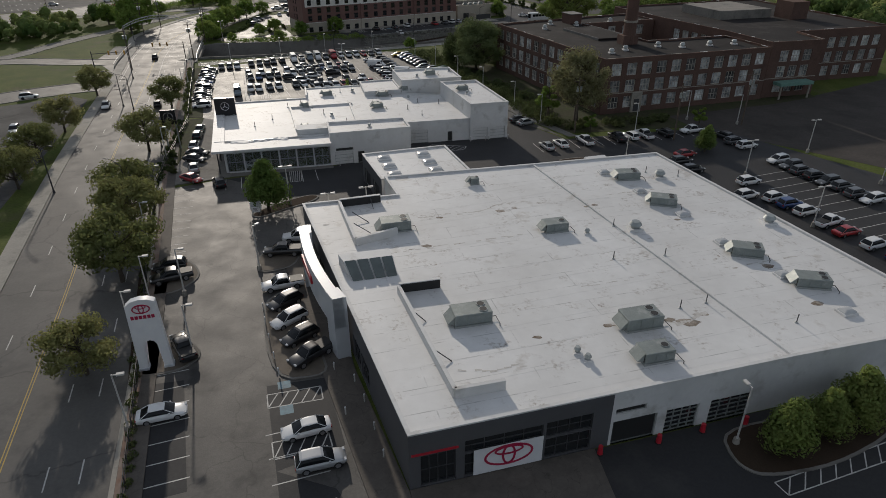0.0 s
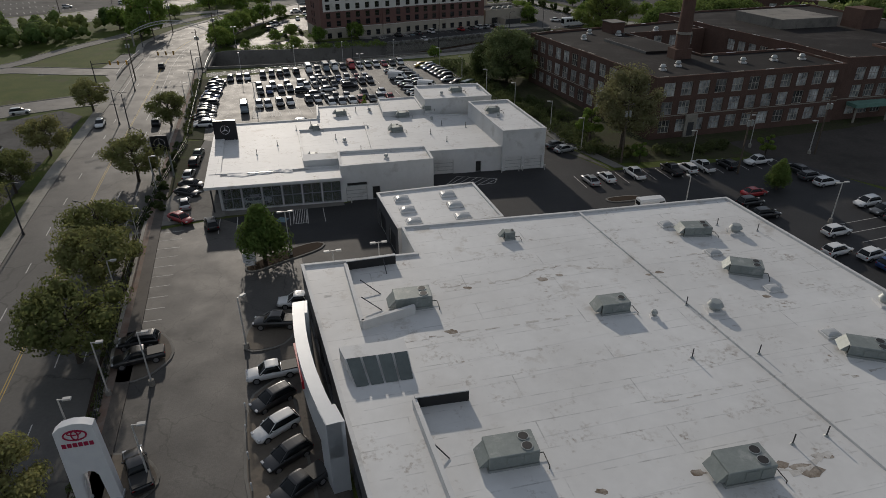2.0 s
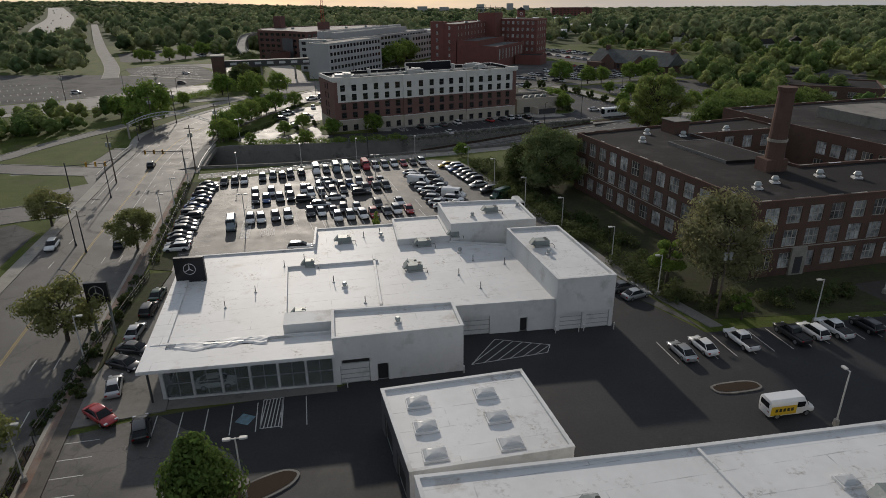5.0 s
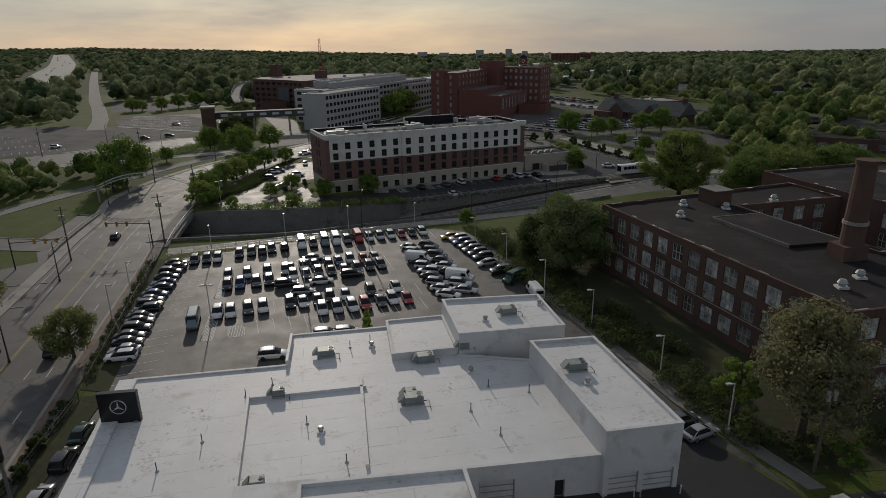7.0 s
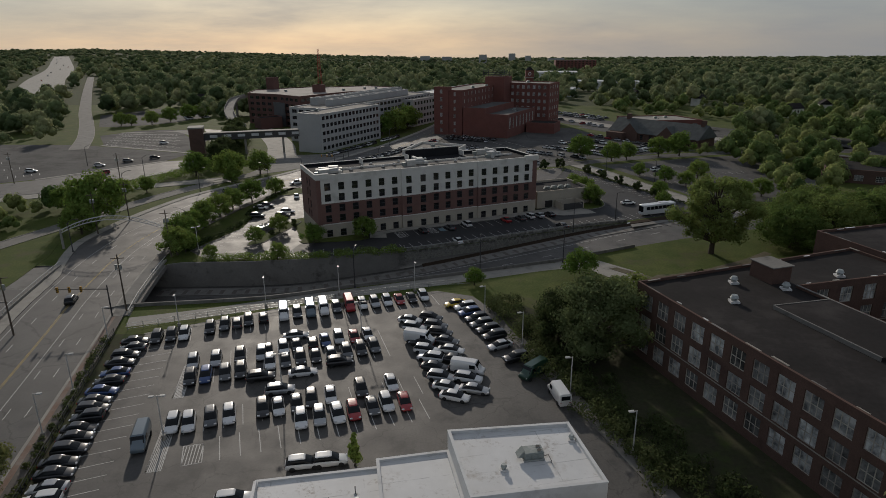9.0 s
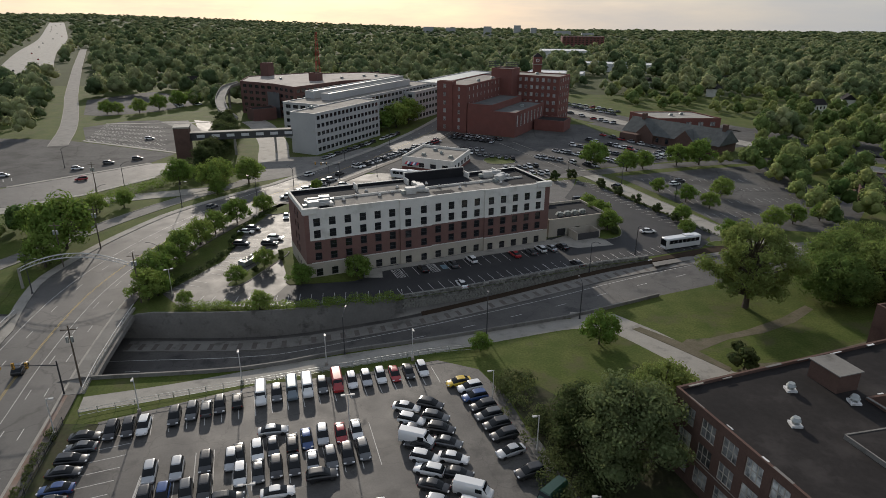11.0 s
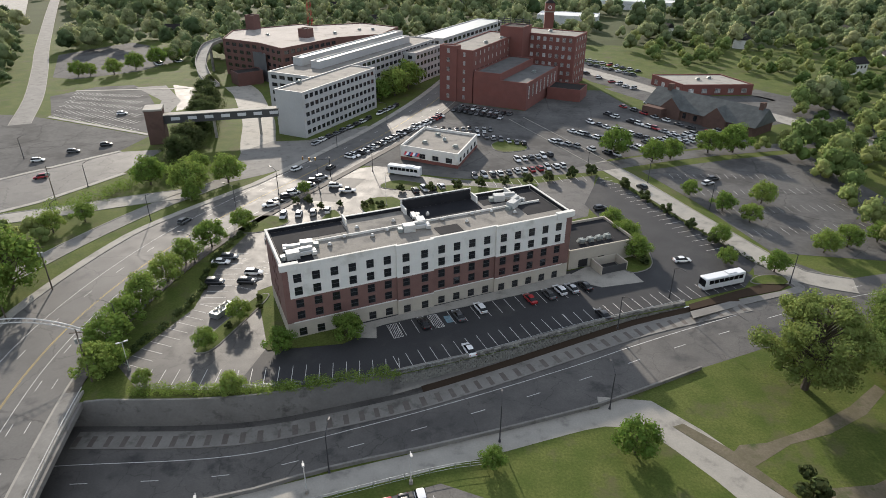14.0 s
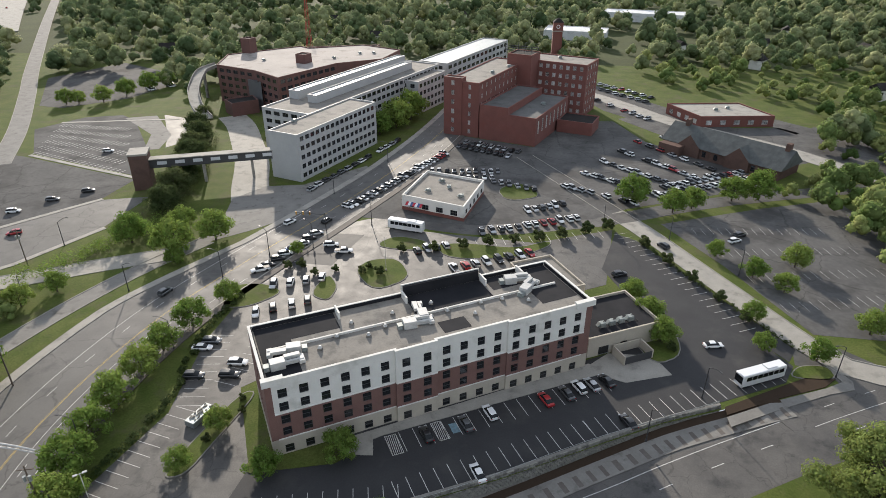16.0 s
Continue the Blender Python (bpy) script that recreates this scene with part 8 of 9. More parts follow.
one, two = lot_lamp(1), lot_lamp(2)
one.matrix_basis = pose(-30.9, 45.6, 0, 0, 0, 15)
for x, y, a in ((-38.0, 68.2, 15), (-44.8, 84.4, 15), (-49.0, 99.3, 15), (-56.0, 120.5, 15), (23.0, 144.3, 190), (18.0, 156.6, 190), (11.0, 172.8, 190), (4.4, 187.0, 190), (43.2, 136.6, 190), (27.8, 43.6, 105),
                (-78.8, 200.6, 15), (-73.9, 183.0, 15), (-70.9, 171.6, 15), (-68.6, 207.6, -70), (-54.8, 217.9, -70), (-41.0, 225.2, -70), (-24.8, 228.6, -70), (-9.2, 215.2, 200), (-2.3, 203.2, 200), (58.5, 147.0, 190), (69.0, 143.3, 190), (34.8, 113.2, 105), (-26.0, 76.6, 60), (-34.2, 70.0, 15), (-28.6, 57.2, 15), (-36.6, 60.0, 15)):
    copy_thing(one, pose(x, y, 0, 0, 0, a))
two.matrix_basis = pose(-26.4, 98.6, 0.15, 0, 0, 15)
for x, y, a in ((57.4, 111.3, 15), (59.0, 89.6, 15), (75.6, 123.8, 15), (80.5, 107.0, 15), (-32.2, 205.9, 15), (-40.7, 185.1, 15), (-53.5, 172.2, 15), (-12.0, 90.0, 15), (-17.5, 87.6, 15), (-85.0, 252, 40)):
    copy_thing(two, pose(x, y, 0.02, 0, 0, a))


def island_sign():
    """A tilted notice board on two short posts."""
    e = tagged(empty("notice_board", -31.0, 94.3, 0.15, 12), "small white notice board on two short posts", "sign")
    part("board", box(-0.62, -0.03, 0.55, 0.62, 0.03, 1.45, bevel=0.015), WHITE, e)
    for x in (-0.45, 0.45):
        part("post", box(x - 0.04, 0.03, -0.12, x + 0.04, 0.09, 1.3), POLE_DARK, e)
    for k, w in enumerate((0.85, 0.6, 0.75)):
        part("text_bar", box(-0.5, -0.045, 1.22 - 0.22 * k, -0.5 + w, -0.028, 1.29 - 0.22 * k), POLE_DARK, e)


island_sign()


def street_lamp(high=9.0):
    e = tagged(empty("street_lamp"), "dark street lamp with a long curved arm", "street lamp", "dark street lamps")
    part("pole", tube((0, 0, 0), (0, 0, high - 0.8), 0.13, 0.08), POLE_DARK, e)
    bm = bmesh.new()
    rings = []
    for i in range(7):
        t = i / 6
        p = Vector((2.6 * t, 0, high - 0.85 + 0.95 * math.sin(t * 1.6)))
        rings.append([bm.verts.new(p + Vector((-0.04 * math.sin(k * 1.0472), 0.06 * math.cos(k * 1.0472), 0.06 * math.sin(k * 1.0472)))) for k in range(6)])
    for p, q in zip(rings, rings[1:]):
        for k in range(6):
            bm.faces.new((p[k], p[(k + 1) % 6], q[(k + 1) % 6], q[k]))
    part("arm", bm, POLE_DARK, e)
    part("lamp_head", box(2.4, -0.17, high + 0.02, 3.2, 0.17, high + 0.16, bevel=0.04), POLE_DARK, e)
    part("base", tube((0, 0, 0), (0, 0, 0.5), 0.25, 0.18), POLE_DARK, e)
    return e


sl = street_lamp()
sl.matrix_basis = pose(-78.6, 157, 0.1, 0, 0, 200)
for x, y, z, a in ((-82.5, 160, 0.1, 200), (-93.0, 190, 0.1, 20), (-60.3, 128.6, 0.1, 160), (-118.5, 250, 0.1, 0), (-93.0, 263, 0.1, 180), (-91.0, 296, 0.1, 180), (-115.6, 320, 0.1, 350), (-72, 350, 0.1, 150), (-84, 344, 0.1, 150), (-38.5, 229.6, 0.1, 90), (-10.6, 239.0, 0.1, 90), (9.8, 249.2, 0.1, 100), (15.5, 276.0, 0, -60),
                   (30, 290, 0, -60), (62, 300, 0, 200), (-76, 393, 0, 200), (-62, 430, 0, 200), (-57, 368, 0, 30), (20, 373, 0, 250), (55, 345, 0, 200), (40, 366, 0, 200), (-140, 312, 0, 40), (-150, 344, 0, 40), (-190, 368, 0, 40), (-93, 330, 0, 180), (-52.5, 96, 0.1, 160), (-70, 104, 0.1, 340)):
    copy_thing(sl, pose(x, y, z, 0, 0, a))


def utility_pole():
    e = tagged(empty("utility_pole"), "weathered wooden utility pole with crossarm and transformers", "utility pole", "utility poles")
    part("pole", tube((0, 0, 0), (0, 0, 12.5), 0.19, 0.12), WOOD_POLE, e)
    part("crossarm", box(-1.3, -0.07, 11.6, 1.3, 0.07, 11.75), WOOD_POLE, e)
    for x in (-0.4, 0.4):
        part("transformer", tube((x, -0.3, 9.4), (x, -0.3, 10.5), 0.26, n=10), METAL, e)
    return e


upole = utility_pole()
upole.matrix_basis = pose(50.5, 132.0, 0, 0, 0, 20)
for x, y in ((70, 143), (-121.5, 266.0), (-98.5, 202.0), (-83, 214.0), (-90.5, 248), (-120, 280), (29.8, 137.4), (-196, 330), (-152, 330)):
    copy_thing(upole, pose(x, y, 0, 0, 0, 15))


def signal(length):
    e = tagged(empty("traffic_signal"), "dark mast arm with yellow traffic signals", "traffic signal", "traffic signals")
    part("mast", tube((0, 0, 0), (0, 0, 6.8), 0.16, 0.12), POLE_DARK, e)
    part("arm", tube((0, 0, 5.9), (-length, 0, 6.3), 0.10, 0.06), POLE_DARK, e)
    for k in (0.5, 0.72, 0.95):
        h = part("signal_head", box(-length * k - 0.2, -0.2, 5.5, -length * k + 0.2, 0.15, 6.7, bevel=0.03), ORANGE, e)
        for z in (5.72, 6.1, 6.48):
            part("lens", tube((-length * k, -0.24, z), (-length * k, -0.19, z), 0.13, n=10), DARK, h)
    return e


sg = signal(10.0)
sg.matrix_basis = pose(-84.6, 211.5, 0.1, 0, 0, 10)
copy_thing(sg, pose(-107, 196, 0.1, 0, 0, 190))
copy_thing(sg, pose(-71, 362, 0.1, 0, 0, 0))

# lattice arch over the road
arch = tagged(empty("road_arch", -109.8, 255.4, 0, 10), "pale lattice arch spanning the road", "arch")
bm, bl = bmesh.new(), bmesh.new()
lo_, hi_ = [], []
for i in range(25):
    t = -1 + 2 * i / 24
    lo_.append(Vector((t * 13.3, 0, 7.7 - 3.2 * t * t)))
    hi_.append(Vector((t * 13.7, 0, 8.7 - 3.7 * t * t)))
for chain in (lo_, hi_):
    bm = bmesh.new()
    rings = [[bm.verts.new(c + Vector((0.1 * math.sin(k * 1.0472), 0.13 * math.cos(k * 1.0472), 0.1 * math.cos(k * 1.0472 + 1.0)))) for k in range(6)] for c in chain]
    for p, q in zip(rings, rings[1:]):
        for k in range(6):
            bm.faces.new((p[k], p[(k + 1) % 6], q[(k + 1) % 6], q[k]))
    part("chord", bm, POLE, arch)
for i in range(24):
    part("lattice_bar", tube(lo_[i], hi_[i + 1], 0.06, n=5), POLE, arch)
for s in (-1, 1):
    part("column", tube((s * 13.6, 0, 0), (s * 13.6, 0, 5.2), 0.35, 0.28), CONCRETE, arch)

# ---- fences, walls, small things ----
def fence(name, pts, high, step, label, material=POLE_DARK):
    ln = resample(pts, step)
    o = ln[0]
    e = tagged(empty(name, o.x, o.y, 0), label, "fence")
    for p in ln:
        part("post", box(p.x - o.x - 0.04, p.y - o.y - 0.04, 0, p.x - o.x + 0.04, p.y - o.y + 0.04, high), material, e)
    loc = [p - o for p in ln]
    for z in (0.25, high * 0.6, high - 0.08):
        part("rail", strip(loc, -0.025, 0.025, z, z + 0.06), material, e)
    return e


fence("lot_fence", [(-26.5, 34), (-36.4, 62), (-44.2, 83), (-51.6, 104.5)], 1.5, 2.4, "black steel fence along the car park edge")
fence("display_fence", [(-52.6, 106), (-56, 122), (-61, 147)], 1.4, 2.4, "black steel fence above a planted strip")
fence("stock_fence", [(-62.5, 151), (-69.0, 171), (-79.4, 203.5)], 1.4, 2.6, "dark steel fence beside the stock cars")
fence("rear_fence", [(-78, 205.6), (-67, 211.2), (-46, 220.4), (-22, 230.8), (-13, 233.5)], 1.4, 2.6, "thin metal fence behind the stock cars", METAL)
fence("hotel_fence", [(-80, 246.6), (-62, 248.2), (-30, 256.2), (6, 275.2), (33, 288.2)], 1.0, 3.0, "thin steel rail above the retaining wall", METAL)


def bollard():
    e = tagged(empty("bollard"), "slim pale bollard with a round cap", "bollard", "bollards")
    part("post", tube((0, 0, 0), (0, 0, 1.0), 0.08, n=8), POLE, e)
    part("cap", tube((0, 0, 1.0), (0, 0, 1.12), 0.11, 0.05, n=8), WHITE, e)
    return e


bo = bollard()
bo.matrix_basis = pose(-18.0, 53.6, 0.17)
for x, y in ((-19.2, 56.5), (-20.6, 60.0), (-21.9, 63.4), (-22.9, 66.4), (-9.6, 52.6), (-8.2, 49.5), (-6.8, 45.5), (-5.6, 42.0), (-9.9, 47.6), (-12.1, 54.6), (6.0, 131.6), (14.3, 133.2), (10.0, 132.5), (9.3, 132.3), (-20.4, 117.0), (-6.4, 121.0)):
    copy_thing(bo, pose(x, y, 0.06))
rb = tagged(empty("red_bollard"), "red plastic drum beside a garage door", "bollard", "red drums")
part("drum", tube((0, 0, 0), (0, 0, 1.0), 0.28, 0.22, n=10), RED, rb)
part("foot", tube((0, 0, 0), (0, 0, 0.08), 0.36, n=10), TYRE, rb)
rb.matrix_basis = pose(14.6, 42.4, 0.03)
for x, y in ((20.5, 43.8), (25.2, 45.2), (29.8, 46.2)):
    copy_thing(rb, pose(x, y, 0.03))
bx = tagged(empty("notice_board", -31.2, 95.0, 0.19, 12), "white notice board on a concrete island", "sign board")
part("panel", box(-0.9, -0.12, 0.7, 0.9, 0.12, 2.1, bevel=0.02), WHITE, bx)
for i in range(4):
    part("text_bar", box(-0.7, -0.135, 1.0 + i * 0.25, 0.5, -0.12, 1.08 + i * 0.25), METAL, bx)
for x in (-0.7, 0.7):
    part("post", box(x - 0.06, -0.06, 0, x + 0.06, 0.06, 0.75), METAL, bx)
dm_ = tagged(empty("rubbish_skip", -74.6, 274.0, 0.04, 70), "open rubbish skip heaped with pale scrap", "skip")
part("body", box(-3.0, -1.2, 0.1, 3.0, 1.2, 1.4, bevel=0.05), METAL, dm_)
bm = bmesh.new()
for i in range(30):
    r = random.Random(i)
    x, y = r.uniform(-2.7, 2.5), r.uniform(-1, 0.8)
    add_box(bm, x, y, 1.2, x + r.uniform(0.2, 0.6), y + r.uniform(0.1, 0.4), 1.5 + r.random() * 0.3)
part("scrap", bm, CONCRETE, dm_, "pale broken scrap")
fp = tagged(empty("flagpole", -47, 338, 0.19), "slender white flagpole on a lawn", "flagpole")
part("pole", tube((0, 0, 0), (0, 0, 11), 0.08, 0.05), POLE, fp)
part("base", tube((0, 0, 0), (0, 0, 0.4), 0.3), CONCRETE, fp)
mast = tagged(empty("lattice_mast", -150, 625, 0), "thin red lattice mast", "mast")
for s in ((-1, -1), (1, -1), (1, 1), (-1, 1)):
    part("leg", tube((s[0] * 2, s[1] * 2, 0), (s[0] * 0.5, s[1] * 0.5, 46), 0.18, 0.1, n=5), RED, mast)
for i in range(15):
    z = 2 + i * 3
    k = 2 - 1.5 * z / 46
    part("brace", tube((-k, -k, z), (k * 0.95, -k * 0.95, z + 2.6), 0.08, n=4), RED, mast)

# stones of the retaining wall, set one by one
sw_parent = core
rs = random.Random(7)
stone_meshes = []
for k in range(8):
    bm = bmesh.new()
    bmesh.ops.create_cube(bm, size=1.0)
    for v in bm.verts:
        v.co = Vector((v.co.x * 0.92, v.co.y * 0.5, v.co.z * 0.9)) + Vector((rs.uniform(-0.1, 0.1), rs.uniform(-0.08, 0.08), rs.uniform(-0.1, 0.1)))
    bmesh.ops.bevel(bm, geom=bm.edges[:], offset=0.08, segments=1, affect="EDGES")
    me = bpy.data.meshes.new("stone")
    bm.to_mesh(me)
    bm.free()
    me.materials.append(STONE)
    stone_meshes.append(me)
face = resample([(-30.5, 256.2), (-13, 264.4), (6, 274.6), (20, 281.9), (33, 287.3)], 0.78)
made = 0
for i, (p, q) in enumerate(zip(face, face[1:])):
    u = (q - p).normalized()
    out = Vector((u.y, -u.x))
    for j in range(3):
        if made >= 300:
            break
        ob = new("stone", rs.choice(stone_meshes))
        c = p + out * 0.12 + u * (0.39 * (j % 2))
        ob.parent = core
        ob.matrix_basis = pose(c.x, c.y, 0.62 - 0.52 * j, rs.uniform(-6, 6), rs.uniform(-5, 5), math.degrees(math.atan2(u.y, u.x)) + rs.uniform(-6, 6)) @ Matrix.Diagonal((0.8, 0.8, 0.55, 1))
        made += 1
    if made >= 300:
        break
bm = bmesh.new()
for p, q in zip(face, face[1:]):
    u = (q - p).normalized()
    out = Vector((u.y, -u.x))
    for j in range(1, 7):
        z = 0.62 - 0.52 * j
        if z < trench_z(p.x) + 0.1 or (j < 3 and p.x < face[100 if len(face) > 101 else -1].x):
            continue
        c = p + out * (0.12 + rs.uniform(-0.05, 0.08)) + u * (0.39 * (j % 2))
        add_box(bm, -0.36, -0.2, -0.24, 0.36, 0.2, 0.24, m=Matrix.Translation((c.x, c.y, z)) @ pose(0, 0, 0, rs.uniform(-6, 6), rs.uniform(-5, 5), math.degrees(math.atan2(u.y, u.x)) + rs.uniform(-6, 6)), top=0.85)
tagged(part("lower_stones", bm, STONE, core), kind="stuff")


# ---- trees ----
def leaf_cloud(name, lobes, count, size, material, seed, parent, heart=True):
    """Many small leaf blades round a set of lobes (x, y, z, rx, rz), denser at their skin."""
    r = np.random.RandomState(seed)
    lb = np.array(lobes, dtype=float)
    w = lb[:, 3] ** 2
    pick = r.choice(len(lb), count, p=w / w.sum())
    d = r.normal(size=(count, 3))
    d[:, 2] = d[:, 2] * 0.9 + 0.15
    d /= np.linalg.norm(d, axis=1, keepdims=True)
    k = r.uniform(0.5, 1.08, (count, 1)) ** 0.8
    c = lb[pick, :3] + d * k * np.stack([lb[pick, 3], lb[pick, 3], lb[pick, 4]], 1)
    a = np.cross(d, r.normal(size=(count, 3)))
    a /= np.maximum(np.linalg.norm(a, axis=1, keepdims=True), 1e-6)
    b = np.cross(a, d + r.normal(size=(count, 3)) * 0.55)
    b /= np.maximum(np.linalg.norm(b, axis=1, keepdims=True), 1e-6)
    s = size * r.uniform(0.6, 1.3, (count, 1))
    v = np.stack([c - a * s, c - b * s * 0.62, c + a * s, c + b * s * 0.62], 1).reshape(-1, 3)
    # a lumpy heart in each lobe keeps the crown dense
    bm = bmesh.new()
    bmesh.ops.create_icosphere(bm, subdivisions=1, radius=1.0)
    hv_ = np.array([x.co[:] for x in bm.verts])
    hf = np.array([[x.index for x in f.verts] for f in bm.faces], dtype=np.int32)
    bm.free()
    n, nv = (len(lb), len(hv_)) if heart else (0, len(hv_))
    wob = (0.5 + r.uniform(-0.14, 0.12, (n, nv)))[:, :, None]
    core_ = (lb[:n, None, :3] + hv_[None] * wob * np.stack([lb[:n, 3], lb[:n, 3], lb[:n, 4]], 1)[:, None, :]).reshape(-1, 3)
    v = np.concatenate([v, core_])
    tri = (hf[None] + (count * 4 + np.arange(n, dtype=np.int32) * nv)[:, None, None]).reshape(-1)
    nt = len(tri) // 3
    me = bpy.data.meshes.new(name)
    me.vertices.add(len(v))
    me.vertices.foreach_set("co", v.ravel())
    me.loops.add(count * 4 + nt * 3)
    me.loops.foreach_set("vertex_index", np.concatenate([np.arange(count * 4, dtype=np.int32), tri.astype(np.int32)]))
    me.polygons.add(count + nt)
    me.polygons.foreach_set("loop_start", np.concatenate([np.arange(0, count * 4, 4, dtype=np.int32), count * 4 + np.arange(0, nt * 3, 3, dtype=np.int32)]))
    me.polygons.foreach_set("use_smooth", np.concatenate([np.zeros(count, bool), np.ones(nt, bool)]))
    me.update()
    me.validate()
    me.materials.append(material)
    ob = new(name, me)
    ob.parent = parent
    return ob


def tree(name, high, radius, trunk, material, seed, count=2200, leaf=0.34, lobes=11, squash=0.75, label="", cat="tree", group="", cone=False, puff=(0.22, 0.46)):
    e = tagged(empty(name), label, cat, group)
    r = random.Random(seed)
    bm = bmesh.new()
    mid_z = trunk + (high - trunk) * 0.45
    add_tube(bm, (0, 0, -0.1), (0.1, 0.05, trunk), 0.035 * high, 0.024 * high, n=8)
    add_tube(bm, (0.1, 0.05, trunk), (0.0, 0.1, high * 0.85), 0.024 * high, 0.006 * high, n=7)
    lb = []
    for i in range(lobes):
        an = i * 2.4 + r.uniform(-0.4, 0.4)
        t = (i + 0.5) / lobes
        if cone:
            z = trunk + (high - trunk) * (0.12 + 0.8 * t)
            rr = radius * (1.05 - 0.85 * t) * 0.45
            q = radius * (1.0 - 0.85 * t) * 0.6 + 0.25
        else:
            z = trunk + (high - trunk) * (0.08 + 0.74 * t)
            rr = radius * (0.28 + 0.55 * math.sin(3.1 * min(1, t * 0.85 + 0.15))) * r.uniform(0.55, 1.2)
            q = radius * r.uniform(*puff)
        c = (rr * math.cos(an), rr * math.sin(an), z)
        lb.append((*c, q, q * squash))
        add_tube(bm, (0.05, 0.05, max(trunk * 0.9, z - (high - trunk) * 0.3)), c, 0.011 * high, 0.004 * high, n=5)
    part("trunk", bm, BARK, e)
    leaf_cloud("crown", lb, count, leaf, material, seed, e)
    return e


def plant(template, places):
    first = True
    for x, y, s, a in places:
        m = pose(x, y, 0.02, 0, 0, a) @ Matrix.Diagonal((s, s, s, 1))
        if first:
            template.matrix_basis = m
            first = False
        else:
            o = copy_thing(template, pose(x, y, 0.02, 0, 0, a))
            o.scale = (s, s, s)


st = tree("street_tree", 8.4, 4.3, 2.0, LEAF_OLIVE, 1, 5200, 0.19, 26, label="loose olive-green street tree in spring leaf", group="street trees")
plant(st, [(-39.2, 54.0, 0.86, 10), (-44.0, 73.5, 1.25, 80), (-48.6, 88.0, 1.2, 160), (-53.2, 97.5, 1.1, 200), (-61.8, 125.8, 1.1, 40), (-69.6, 159.0, 1.0, 300), (-86.5, 139.0, 1.0, 20), (-94.0, 170.0, 1.0, 100), (-77.5, 106.0, 1.0, 220), (-81.5, 120.0, 1.0, 260)])
dn = tree("island_tree", 6.6, 2.7, 1.2, LEAF_LAWN, 2, 5500, 0.17, 14, 1.05, label="dense green upright tree on an island", group="dense small trees", cone=True)
plant(dn, [(-29.6, 96.6, 1.42, 0), (31.8, 42.6, 1.0, 40), (36.4, 44.6, 0.9, 150), (40.8, 46.6, 1.05, 250), (54.5, 124.5, 0.9, 30)])
cy = tree("conical_tree", 5.2, 0.8, 0.4, LEAF_GREEN, 3, 1200, 0.18, 9, 1.3, label="narrow bright green conifer beside the wall", cone=True)
plant(cy, [(-25.6, 168.4, 1.0, 0)])
ps = tree("blossoming_tree", 18.0, 6.6, 5.0, LEAF_PALE, 4, 11000, 0.22, 40, 0.95, label="tall pale blossoming tree below the school", group="tall school trees")
plant(ps, [(31.0, 143.5, 1.0, 0)])
pg = tree("bank_tree", 9.5, 3.0, 3.0, LEAF_GREEN, 5, 4000, 0.2, 11, label="slim green tree on the school bank", group="bank trees")
plant(pg, [(25.2, 148.0, 0.95, 0), (33.2, 137.0, 0.5, 50), (59, 140.6, 0.55, 50)])
bd = tree("dark_broad_tree", 13.5, 7.0, 1.2, LEAF_DARK, 6, 11000, 0.24, 34, label="broad dark green tree beside the school", group="broad dark trees")
plant(bd, [(4.6, 206.5, 0.8, 90), (-134, 386, 0.85, 190), (-141, 416, 0.95, 30), (-131, 372, 0.8, 60), (-138, 402, 0.9, 160), (-159, 461, 0.8, 20), (-163, 478, 0.7, 80), (-147, 430, 0.85, 33), (-151, 446, 0.85, 133)])
bs = tree("olive_broad_tree", 16.2, 8.2, 1.4, LEAF_SOFT, 26, 17000, 0.25, 44, label="broad soft olive-green tree beside the school", group="broad olive trees", puff=(0.2, 0.38))
plant(bs, [(10.4, 200.5, 1.0, 0)])
br = tree("open_broad_tree", 22.5, 10.6, 3.4, LEAF_LAWN, 7, 20000, 0.26, 84, 0.8, label="tall open green tree on the lawn", group="large lawn trees", puff=(0.12, 0.27))
plant(br, [(48.6, 258.6, 1.0, 0)])
bf = tree("dense_broad_tree", 13.5, 8.6, 1.4, LEAF_LAWN, 27, 13000, 0.25, 40, 0.75, label="dense dark green tree behind the school", group="dense lawn trees")
plant(bf, [(19.0, 214.0, 0.8, 120), (70.5, 264.0, 0.95, 60), (82.0, 267.0, 1.1, 200), (94.0, 273.0, 1.1, 300), (78.0, 278.0, 1.0, 20), (106.0, 284.0, 1.0, 130), (88, 288, 0.95, 80)])
md = tree("lawn_tree", 7.0, 3.9, 1.0, LEAF_GREEN, 8, 3000, 0.23, 20, 0.8, label="rounded fresh green tree", group="rounded lawn trees")
